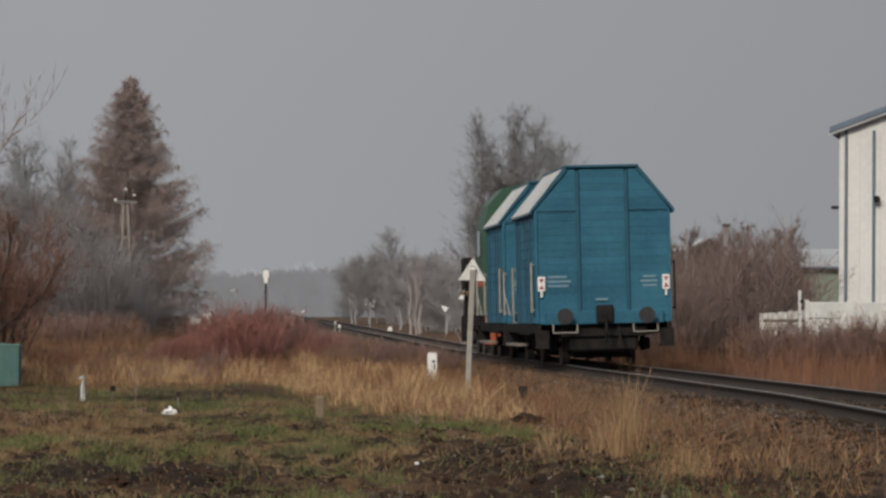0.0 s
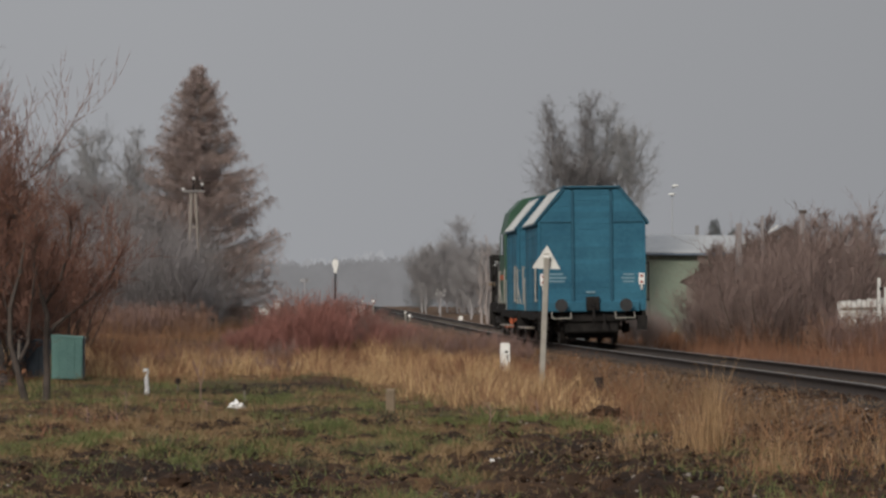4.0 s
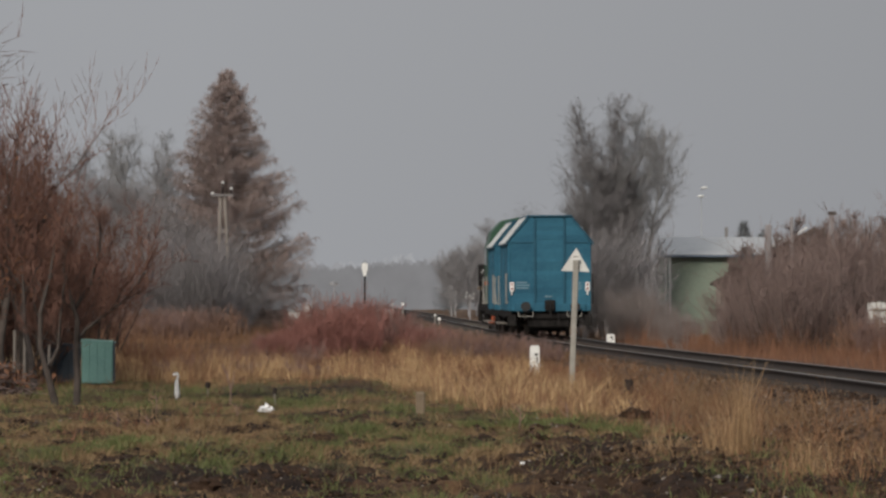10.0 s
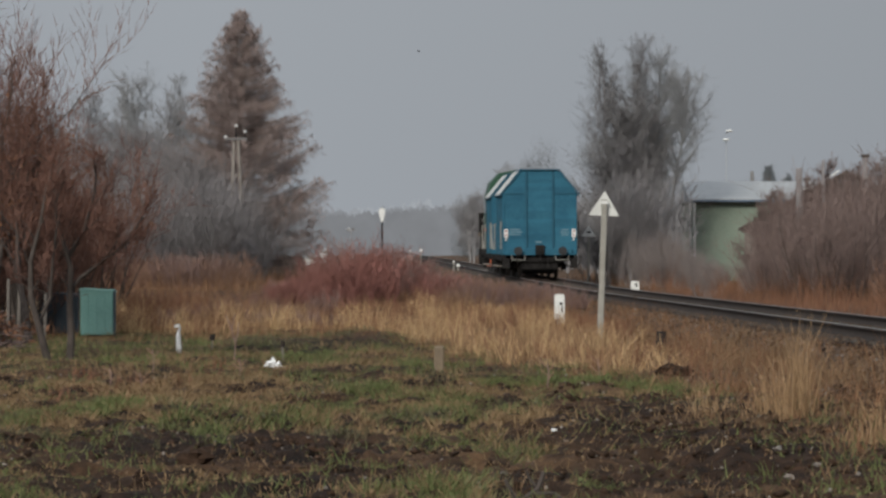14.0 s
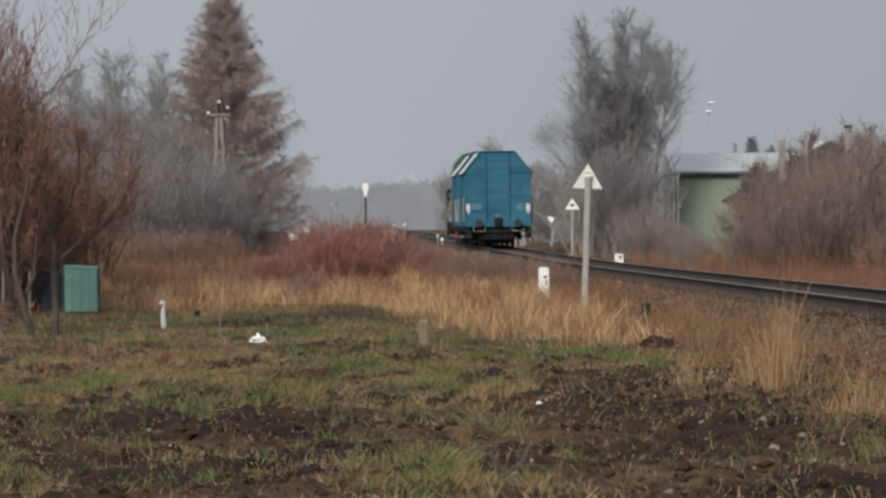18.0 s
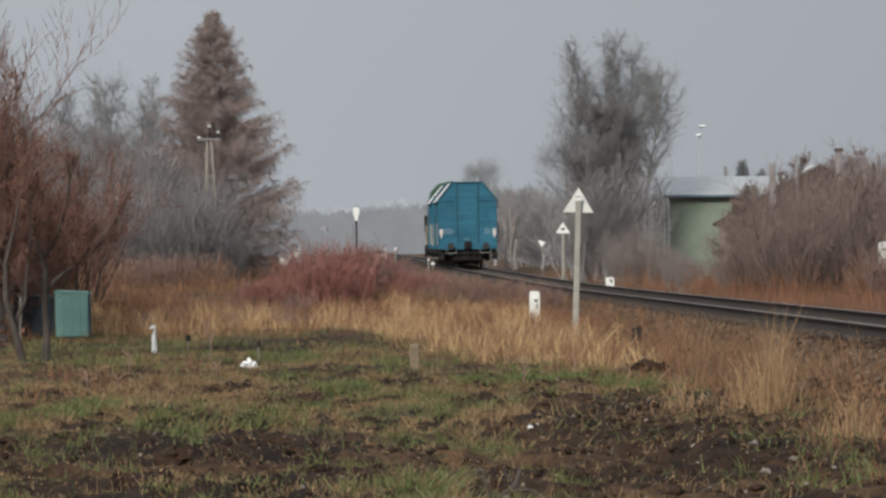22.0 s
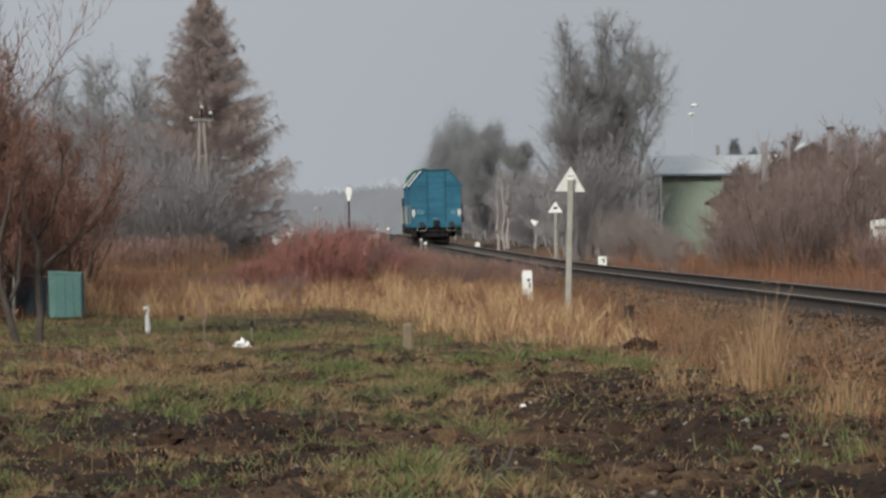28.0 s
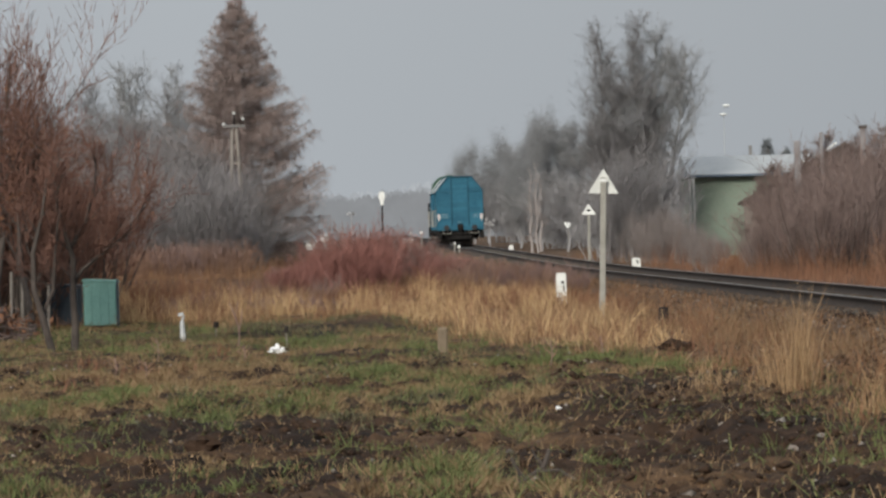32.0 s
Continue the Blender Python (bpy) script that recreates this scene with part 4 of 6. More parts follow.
# four sheets, each farther one with more haze in its glow
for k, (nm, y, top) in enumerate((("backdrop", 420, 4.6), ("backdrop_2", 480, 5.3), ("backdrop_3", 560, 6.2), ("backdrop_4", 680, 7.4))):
    far_wood(nm, y, -0.17 * y, 0.34 * y, -3 - k * 0.4, lambda x, y=y, top=top: top * (0.95 + 0.18 * float(step(-12, 8, x * 420 / y))), 3.0 + 2 * k, M_HAZE_WOOD[k])


# ---- the train ----
EAVE, RIDGE, HALF, FLAT, FLOOR_Z = 3.45, 4.37, 1.49, 0.785, 0.94


def half_width(z):
    return HALF if z <= EAVE else HALF + (FLAT - HALF) * (z - EAVE) / (RIDGE - EAVE)


def build_wagon():
    """Two-axle covered wagon; x across, y forward, z over the rail."""
    w = thing("covered_wagon", (0, 0, 0), "blue planked two-axle covered wagon with white sloping roof panels", "freight wagon", "wagons of the train")
    y0, y1, ye = -4.2, 1.1, 4.2
    ym = (y0 + y1) / 2
    core = [(-HALF + 0.03, FLOOR_Z), (HALF - 0.03, FLOOR_Z), (HALF - 0.03, EAVE), (FLAT, RIDGE - 0.04), (-FLAT, RIDGE - 0.04), (-HALF + 0.03, EAVE)]
    part("body", Geo().prism(core, y0 + 0.05, y1 - 0.05), M_BLUE_DARK, w, "worn blue wagon box")
    # planks of the end wall, three bays between posts
    rows = 21
    dz = (RIDGE - 0.03 - FLOOR_Z) / rows
    for a, b in ((-9, -0.575), (-0.505, 0.505), (0.575, 9)):
        for i in range(rows):
            za, zb = FLOOR_Z + i * dz + 0.002, FLOOR_Z + (i + 1) * dz - 0.002
            xa0, xb0 = max(a, -half_width(za)), min(b, half_width(za))
            xa1, xb1 = max(a, -half_width(zb)), min(b, half_width(zb))
            if xb0 - xa0 < 0.08 or xb1 <= xa1:
                continue
            g = Geo()
            d = 0.004 * math.sin(i * 5.1 + a * 3)
            g.prism([(xa0, za), (xb0, za), (xb1, zb), (xa1, zb)], y0 - 0.012 + d, y0 + 0.05)
            part("plank", g, M_BLUE, w)
    for x in (-0.54, 0.54):
        part("end_post", Geo().box((x, y0 - 0.03, 2.63), (0.075, 0.09, 3.3), 0.012), M_BLUE_DARK, w, "dark blue end post")
    for s in (-1, 1):
        part("waist_rail", Geo().box((s * 1.02, y0 - 0.022, EAVE - 0.02), (0.86, 0.045, 0.05), 0.01), M_BLUE_DARK, w)
        part("corner_post", Geo().box((s * (HALF - 0.02), y0 - 0.02, 2.2), (0.06, 0.08, 2.5), 0.012), M_BLUE, w)
        # verge along the gable slope
        g = Geo()
        g.prism([(s * (HALF + 0.105), EAVE - 0.09), (s * (HALF + 0.11), EAVE - 0.02), (s * (FLAT + 0.02), RIDGE + 0.035), (s * (FLAT - 0.02), RIDGE - 0.06)], y0 - 0.075, y0 - 0.02)
        part("verge", g, M_BLUE_DARK, w)
        # sloping roof in four panels
        for k in range(3):
            a, b = y0 - 0.015 + k * 1.79, y0 - 0.015 + (k + 1) * 1.79 - 0.03
            g = Geo().prism([(s * (HALF + 0.09), EAVE - 0.08), (s * (HALF + 0.10), EAVE - 0.03), (s * FLAT, RIDGE + 0.025), (s * FLAT, RIDGE - 0.03)], a, b)
            part("roof_panel", g, M_ROOF, w, "weathered white sloping roof panel")
        part("gutter", Geo().box((s * (HALF + 0.07), ym, EAVE - 0.08), (0.05, 5.4, 0.06), 0.01), M_BLUE_DARK, w)
        # side wall boards and ribs
        for k in range(12):
            part("side_board", Geo().box((s * (HALF - 0.005), ym, FLOOR_Z + 0.11 + k * 0.207), (0.05, 5.2, 0.198), 0.008), M_BLUE, w)
        for k in range(6):
            part("rib", Geo().box((s * (HALF + 0.015), y0 + 0.3 + k * 0.94, 2.2), (0.05, 0.08, 2.5), 0.012), M_BLUE_DARK if k % 3 else M_BLUE, w)
        part("sill", Geo().box((s * (HALF - 0.05), 0, FLOOR_Z - 0.10), (0.1, 8.4, 0.22), 0.015), M_STEEL, w)
        # white grab bars and a sloping lever on the side
        for yy, za, zb in ((y0 + 0.08, 1.2, 2.3), (y1 + 0.1, 1.15, 2.25), (ye - 0.2, 1.15, 2.2)):
            g = Geo().tube((s * (HALF + 0.09), yy, za), (s * (HALF + 0.09), yy, zb), 0.024, n=6)
            g.tube((s * HALF, yy, za + 0.05), (s * (HALF + 0.09), yy, za + 0.05), 0.014, n=5).tube((s * HALF, yy, zb - 0.05), (s * (HALF + 0.09), yy, zb - 0.05), 0.014, n=5)
            part("grab_bar", g, M_CONCRETE if s < 0 else M_STEEL, w, "pale grab bar" if s < 0 else "dark grab bar")
        part("lever", Geo().tube((s * (HALF + 0.1), 2.2, 1.15), (s * (HALF + 0.1), 4.0, 1.75), 0.018, n=6), M_CONCRETE, w, "pale brake lever")
        part("platform_rail", Geo().path([(s * 1.35, 2.2, 1.9), (s * 1.35, 4.1, 1.9), (s * 1.35, 4.1, 0.95)], 0.016), M_CONCRETE, w, "white platform rail")
        part("chute", Geo().prism([(s * 0.7, 0.6), (s * 1.5, 0.7), (s * 1.5, 1.05), (s * 0.7, 1.2)], -2.4, 0.6), M_STEEL, w, "grimy discharge chute")
        part("footboard", Geo().box((s * 1.42, 2.4, 0.45), (0.28, 3.4, 0.06), 0.01), M_WOOD, w, "pale worn footboard")
        for yy in (1.0, 3.8):
            part("board_hanger", Geo().box((s * 1.3, yy, 0.58), (0.03, 0.05, 0.35)), M_STEEL, w)
    part("low_locker", Geo().box((0, 2.2, 1.32), (2.7, 1.9, 0.66), 0.03), M_BLUE_DARK, w, "low dark blue locker on the platform")
    part("platform", Geo().box((0, 2.65, 0.95), (2.7, 3.1, 0.08), 0.01), M_WOOD, w, "worn plank brake platform")
    part("roof_top", Geo().box((0, ym, RIDGE + 0.02), (2 * FLAT + 0.06, 5.5, 0.06), 0.015), M_BLUE_DARK, w, "flat dark roof ridge")
    part("brake_rigging", Geo().box((0, 0, 0.48), (1.3, 3.9, 0.4), 0.05).box((0, -3.6, 0.5), (1.5, 0.9, 0.36), 0.05).box((0, 3.6, 0.5), (1.5, 0.9, 0.36), 0.05).box((0, -3.3, 0.42), (1.3, 0.5, 0.5), 0.05).box((0, 3.3, 0.42), (1.3, 0.5, 0.5), 0.05), M_STEEL, w, "grimy black brake gear")
    part("underframe", Geo().box((0, 0, 0.78), (1.9, 8.3, 0.28), 0.02).box((0, 0, 0.55), (0.5, 4.5, 0.3), 0.02), M_STEEL, w)
    for e in (-1, 1):
        part("headstock", Geo().box((0, e * 4.27, 1.06), (2.6, 0.12, 0.28), 0.015), M_BLUE if e < 0 else M_STEEL, w)
        for s in (-1, 1):
            buf = part("buffer", Geo().tube((s * 0.9, e * 4.3, 1.1), (s * 0.9, e * 4.62, 1.1), 0.12, 0.11, 14), M_STEEL, w, "grimy round buffer")
            part("buffer_head", Geo().tube((s * 0.9, e * 4.62, 1.1), (s * 0.9, e * 4.66, 1.1), 0.165, 0.18, 20), M_GRIME, buf, smooth=False)
            g = Geo().path([(s * 0.62, e * 4.4, 0.92), (s * 0.62, e * 4.5, 0.74), (s * 1.15, e * 4.5, 0.74), (s * 1.15, e * 4.4, 0.92)], 0.014)
            part("shunter_rail", g, M_CONCRETE, w, "dirty pale handrail under the buffer")
            part("step", Geo().box((s * 1.38, e * 4.1, 0.42), (0.3, 0.3, 0.04), 0.008).box((s * 1.38, e * 4.24, 0.6), (0.3, 0.03, 0.4)), M_STEEL, w)
        coup = part("coupling_box", Geo().box((0, e * 4.36, 1.14), (0.38, 0.14, 0.4), 0.03), M_STEEL, w, "black coupling plate")
        part("coupling_hook", Geo().tube((0, e * 4.4, 1.08), (0, e * 4.62, 1.06), 0.05, 0.035, 8).path([(0, e * 4.62, 1.06), (0, e * 4.66, 0.75), (0, e * 4.55, 0.5)], 0.03), M_STEEL, coup)
        part("brake_hose", Geo().path([(0.3, e * 4.35, 0.85), (0.32, e * 4.5, 0.65), (0.28, e * 4.52, 0.42)], 0.03), M_STEEL, w)
    # faint stencilled rows, unreadable
    for x, z, wd in ((-1.1, 1.80, 0.42), (-1.06, 1.70, 0.52), (-1.08, 1.60, 0.46), (1.12, 1.78, 0.3), (1.1, 1.68, 0.38), (1.12, 1.58, 0.32)):
        part("stencil_bar", Geo().box((x + (0.08 if x < 0 else -0.1), y0 - 0.022, z + 0.17), (wd, 0.006, 0.045)), M_FADED, w)
    part("data_plate", Geo().box((-0.05, y0 - 0.06, 1.46), (0.26, 0.012, 0.05), 0.003), M_FADED, w, "small pale plate")
    for s in (-1, 1):
        for yy in (-2.5, 2.5):
            part("axle_guard", Geo().box((s * 1.02, yy, 0.55), (0.05, 0.7, 0.5), 0.02), M_STEEL, w)
            part("leaf_spring", Geo().box((s * 1.08, yy, 0.68), (0.08, 1.1, 0.05), 0.01).box((s * 1.08, yy, 0.72), (0.08, 0.8, 0.04), 0.01), M_STEEL, w)
            part("axle_box", Geo().box((s * 1.08, yy, 0.46), (0.2, 0.28, 0.26), 0.03), M_STEEL, w)
    sets = []
    for yy in (-2.5, 2.5):
        g = Geo().tube((-0.95, 0, 0), (0.95, 0, 0), 0.07, n=10)
        for s in (-1, 1):
            g.tube((s * 0.68, 0, 0), (s * 0.72, 0, 0), 0.49, n=28).tube((s * 0.72, 0, 0), (s * 0.82, 0, 0), 0.46, 0.455, n=28)
            for k in range(5):
                a = k * 1.2566
                g.tube((s * 0.825, 0.26 * math.cos(a), 0.26 * math.sin(a)), (s * 0.835, 0.26 * math.cos(a), 0.26 * math.sin(a)), 0.06, n=6)
        ob = part("wheelset", g, M_WHEEL, w, "worn steel wheelset")
        ob.location = (0, yy, 0.46)
        sets.append(ob)
    return w, sets


def add_tail_plates(w):
    for s in (-1, 1):
        p = part("tail_plate", Geo().box((s * 1.375, -4.29, 1.82), (0.165, 0.014, 0.32), 0.006), M_WHITE, w, "white tail plate with red triangles")
        for up in (1, -1):
            t = Geo().prism([(s * 1.375 - 0.055, 1.82 + up * 0.115), (s * 1.375 + 0.055, 1.82 + up * 0.115), (s * 1.375, 1.82 + up * 0.015)], -4.301, -4.297)
            part("triangle_mark", t, M_RED, p, "red reflective triangle")
        part("plate_bracket", Geo().box((s * 1.375, -4.26, 1.59), (0.05, 0.05, 0.14), 0.008), M_WHITE, w)


def build_loco():
    """Shunting engine: cab near the rear, long low bonnet ahead."""
    e = thing("locomotive", (0, 0, 0), "dark green diesel shunting locomotive with orange end steps", "locomotive")
    part("frame", Geo().box((0, 0.5, 0.98), (2.4, 11.0, 0.36), 0.03), M_STEEL, e)
    cab = [(-1.28, 1.15), (1.28, 1.15), (1.3, 3.4), (1.12, 4.15), (0.7, 4.6), (0, 4.74), (-0.7, 4.6), (-1.12, 4.15), (-1.3, 3.4)]
    c = part("cab", Geo().prism(cab, -4.4, -1.5), M_LOCO, e, "dark green cab with rounded roof")
    for s in (-1, 1):
        part("cab_window", Geo().box((s * 0.75, -4.41, 3.2), (0.75, 0.03, 0.7), 0.01), M_GLASS, c)
        part("side_window", Geo().box((s * 1.30, -3.0, 3.1), (0.03, 1.0, 0.7), 0.01), M_GLASS, c)
        part("side_band", Geo().box((s * 1.29, -2.95, 2.0), (0.02, 2.7, 0.16), 0.004), M_ORANGE, c, "faded orange band")
        part("handrail", Geo().path([(s * 1.2, -1.2, 1.2), (s * 1.2, -1.2, 2.15), (s * 1.2, 4.3, 2.15), (s * 1.2, 4.3, 1.2)], 0.016), M_STEEL, e)
        part("front_plate", Geo().box((s * 1.2, 5.75, 0.8), (0.06, 0.3, 0.5), 0.02), M_STEEL, e)
        part("side_box", Geo().box((s * 1.07, 5.0, 2.37), (0.34, 1.2, 0.96), 0.03), M_STEEL, e, "black box beside the bonnet")
        part("ledge", Geo().box((s * 1.1, 5.0, 1.8), (0.36, 1.3, 0.12), 0.01), M_TAN, e, "worn tan ledge")
        for k, (dx, dz) in enumerate(((-0.05, 0.18), (0.0, 0.06), (-0.06, -0.02), (-0.02, -0.1), (-0.07, -0.2))):
            part("stencil_dab", Geo().box((s * (1.12 + dx), 4.395, 2.42 + dz), (0.05, 0.012, 0.05 - 0.006 * k), 0.003), M_WHITE, e, "small white stencil dab")
        part("step_block", Geo().prism([(s * 0.86, 0.25), (s * 1.08, 0.25), (s * 1.22, 0.7), (s * 1.18, 1.7), (s * 0.9, 1.74)], 4.7, 5.3), M_STEEL, e, "black stepped end block")
        part("end_beam", Geo().box((s * 0.85, -5.05, 1.02), (0.7, 0.1, 0.5), 0.02), M_ORANGE, e, "orange buffer beam")
        part("end_steps", Geo().prism([(s * 0.8, 0.35), (s * 1.3, 0.35), (s * 1.25, 1.1), (s * 1.0, 1.1)], -5.0, -4.5), M_ORANGE, e, "orange end steps")
        part("end_steps", Geo().prism([(s * 0.9, 0.35), (s * 1.22, 0.35), (s * 1.22, 1.1), (s * 1.0, 1.1)], 5.5, 6.0), M_STEEL, e)
        for y in (-5.0, 6.0):
            d = 1 if y > 0 else -1
            part("buffer", Geo().tube((s * 0.9, y, 1.05), (s * 0.9, y + 0.4 * d, 1.05), 0.11, 0.1, 12).tube((s * 0.9, y + 0.4 * d, 1.05), (s * 0.9, y + 0.45 * d, 1.05), 0.2, 0.21, 16), M_STEEL, e)
        for yy in (-3.6, -1.2, 2.2, 4.6):
            part("wheel", Geo().tube((s * 0.7, yy, 0.53), (s * 0.82, yy, 0.53), 0.53, 0.52, 24), M_WHEEL, e)
        for yy in (-2.4, 3.4):
            part("bogie_frame", Geo().box((s * 1.02, yy, 0.55), (0.14, 3.4, 0.3), 0.03), M_STEEL, e)
        part("radiator_grille", Geo().box((s * 1.10, 3.6, 1.9), (0.05, 1.2, 1.0), 0.01), M_STEEL, e)
        for k in range(4):
            part("bonnet_door", Geo().box((s * 1.11, -0.9 + k * 0.98, 1.85), (0.03, 0.93, 1.2), 0.008), M_LOCO_DARK, e)
        part("lamp", Geo().tube((s * 0.85, -5.1, 1.5), (s * 0.85, -5.16, 1.5), 0.12, n=14), M_WHITE, e, "pale round lamp")
    part("rear_bonnet", Geo().box((0, -4.72, 1.75), (2.0, 0.62, 1.2), 0.08), M_LOCO, e)
    part("bonnet", Geo().box((0, 2.25, 1.85), (2.2, 7.5, 1.5), 0.1), M_LOCO_DARK, e, "long dark brown bonnet")
    part("exhaust_stack", Geo().box((0, 1.2, 2.7), (0.6, 0.35, 0.4), 0.04), M_STEEL, e)
    part("fuel_tank", Geo().box((0, 0.5, 0.6), (2.1, 1.4, 0.55), 0.06), M_STEEL, e)
    return e


wagon_rear, sets_rear = build_wagon()
wagon_front = copy_thing(wagon_rear, Matrix())
tagged(wagon_front, "blue planked two-axle covered wagon coupled behind the engine", "freight wagon")
sets_front = [o for o in wagon_front.children if o.name.startswith("wheelset")]
add_tail_plates(wagon_rear)
tagged(wagon_rear, "last blue planked covered wagon with white tail plates", "freight wagon")
loco = build_loco()


# ---- signs, posts and small things ----
def triangle(cx, zb, zt, half, y, th=0.012):
    return Geo().prism([(cx - half, zb), (cx + half, zb), (cx, zt)], y, y + th)


def warning_sign(at, top, half, tri_h, post_r, lean, label, mark=False, back=True):
    b = gz(*at)
    t = thing("trackside_sign", (at[0], at[1], b), label, "railway sign")
    h = top - b
    part("post", Geo().box((0, 0, (h - tri_h * 0.35) / 2 - 0.1), (post_r * 2, post_r * 2, h - tri_h * 0.35 + 0.2), post_r * 0.25), M_CONCRETE, t, "squared concrete post")
    yy = post_r + 0.004 if back else -post_r - 0.016
    p = part("plate", triangle(0, h - tri_h, h, half, yy), M_TIN if back else M_WHITE, t, "triangular plate")
    if back:
        part("clamp", Geo().box((0, -post_r - 0.006, h - tri_h * 0.48), (post_r * 2.5, 0.012, 0.05), 0.003), M_WHITE, t, "pale clamp band")
    if mark:
        part("mark", Geo().prism([(0.09 * math.cos(a * 0.628), h - tri_h * 0.62 + 0.05 * math.sin(a * 0.628)) for a in range(10)], yy - 0.004, yy - 0.001), M_BLACK, p, "black mark")
    t.matrix_basis = pose(at[0], at[1], b, 0, lean, 0)
    return t


warning_sign((2.815, 64.0), 2.29, 0.262, 0.43, 0.05, 2.1, "white triangular sign seen from behind on concrete post")
warning_sign((6.33, 155.0), 1.97, 0.30, 0.46, 0.05, 0.6, "white triangular sign with black mark beyond the line", True, False)


def flag_sign():
    b = gz(5.95, 168)
    t = thing("marker_sign", (5.95, 168, b), "small tilted white downward triangle on thin post", "railway sign")
    part("post", Geo().tube((0, 0, -0.1), (0, 0, 1.1 - b), 0.013, n=8), M_POLE, t)
    part("plate", Geo().prism([(-0.21, 0.19), (0.19, 0.12), (-0.03, -0.18)], -0.008, 0.008), M_WHITE, t, "white triangular plate").matrix_basis = pose(0, -0.06, 1.05 - b, -38)


def stone_post(name, at, w, d, h, label, bars=True):
    b = gz(*at)
    t = thing(name, (at[0], at[1], b), label, "kilometre post", "kilometre posts")
    g = Geo()
    g.prism([(-w / 2, -0.1), (w / 2, -0.1), (w / 2 * 0.97, h - 0.05), (w / 2 * 0.8, h), (-w / 2 * 0.8, h), (-w / 2 * 0.97, h - 0.05)], -d / 2, d / 2)
    part("stone", g, M_WHITE, t, "whitewashed stone")
    if bars:
        part("figure_bar", Geo().box((0.03, -d / 2 - 0.003, h * 0.72), (w * 0.3, 0.006, 0.05)).box((0.05, -d / 2 - 0.003, h * 0.55), (w * 0.14, 0.006, 0.12)), M_BLACK, t, "dark worn bars")


flag_sign()
stone_post("kilometre_post", (2.49, 75), 0.205, 0.17, 0.35 - gz(2.49, 75), "white kilometre stone standing in dry grass")
stone_post("kilometre_post", (7.04, 132), 0.30, 0.22, -0.07 - gz(7.04, 132), "white kilometre stone beyond the rails")


def lantern_signal():
    b = gz(-2.83, 200)
    t = thing("line_signal", (-2.83, 200, b), "white headed signal on slender dark mast in mist", "railway signal")
    part("mast", Geo().tube((0, 0, -0.2), (0, 0, 2.4 - b), 0.045, n=8), M_STEEL, t)
    g = Geo().prism([(-0.17, 2.75 - b), (-0.15, 3.0 - b), (0, 3.08 - b), (0.15, 3.0 - b), (0.17, 2.75 - b), (0.1, 2.55 - b), (0.07, 2.33 - b), (-0.07, 2.33 - b), (-0.1, 2.55 - b)], -0.1, 0.1)
    part("head", g, M_WHITE, t, "white signal head")


def far_posts():
    for x, y, h, w in ((-1.0, 262, 0.95, 0.22), (-1.7, 255, 1.15, 0.12), (1.25, 205, 0.24, 0.19), (1.02, 206, 0.46, 0.13), (-3.0, 240, 0.5, 0.2), (-2.2, 236, 0.45, 0.16), (4.12, 206, 0.06, 0.3)):
        b = gz(x, y)
        t = thing("lineside_marker", (x, y, b), "small white lineside marker far along the track", "marker", "far lineside markers")
        part("post", Geo().box((0, 0, h / 2), (0.07, 0.07, h + 0.1), 0.01), M_CONCRETE, t)
        part("head", Geo().prism([(-w / 2, h), (w / 2, h), (w * 0.3, h + w * 0.8), (-w * 0.3, h + w * 0.8)], -0.05, 0.05), M_WHITE, t, "white head")


def insulator_posts():
    """Slim line posts in haze-pale colour, so only their pale insulators stand out."""
    for x, y, top, pins in ((3.35, 232, 1.15, ((-0.27, 0.0), (-0.2, 0.25), (0.02, 0.05), (0.27, 0.18), (0.2, -0.12))), (-5.6, 250, 2.0, ((-0.24, 0.02), (-0.1, 0.08)))):
        b = gz(x, y)
        t = thing("line_post", (x, y, b), "slim haze-pale line post with white insulators", "post", "line posts in the mist")
        part("post", Geo().tube((0, 0, -0.1), (0, 0, top - b), 0.035, 0.03, 7), M_HAZE_PALEST, t)
        part("crossarm", Geo().box((0, 0, top - b - 0.05), (0.6, 0.05, 0.05), 0.008), M_HAZE_PALEST, t)
        for u, v in pins:
            part("pin", Geo().tube((u, -0.03, top - b - 0.06), (u, -0.03, top - b + v), 0.012, n=5), M_HAZE_PALEST, t)
            part("insulator", Geo().blob((u, -0.05, top - b + v), (0.065, 0.06, 0.06), random.Random(4), 8, 0.0), M_INSUL, t, "white insulator", True)
        if len(pins) < 3:
            part("bracket", Geo().box((0.14, -0.05, top - b + 0.04), (0.13, 0.1, 0.22), 0.02), M_HAZE_GREY, t, "dark bracket")


def far_houses():
    for x, y, w, h, r in ((-9.4, 285, 0.9, 0.6, 0.25), (-8.5, 287, 0.6, 1.0, 0.2), (-6.9, 300, 0.7, 0.6, 0.2), (-2.6, 300, 1.6, 0.55, 0.15)):
        b = gz(x, y)
        t = thing("far_house", (x, y, b), "pale house half lost in the mist", "house", "far pale houses")
        part("wall", Geo().box((0, 0, h / 2), (w, 4, h + 0.2), 0.03), M_HOUSE, t)
        part("roof", Geo().prism([(-w / 2 - 0.2, h), (w / 2 + 0.2, h), (0, h + r)], -2.2, 2.2), M_SHED_ROOF, t)


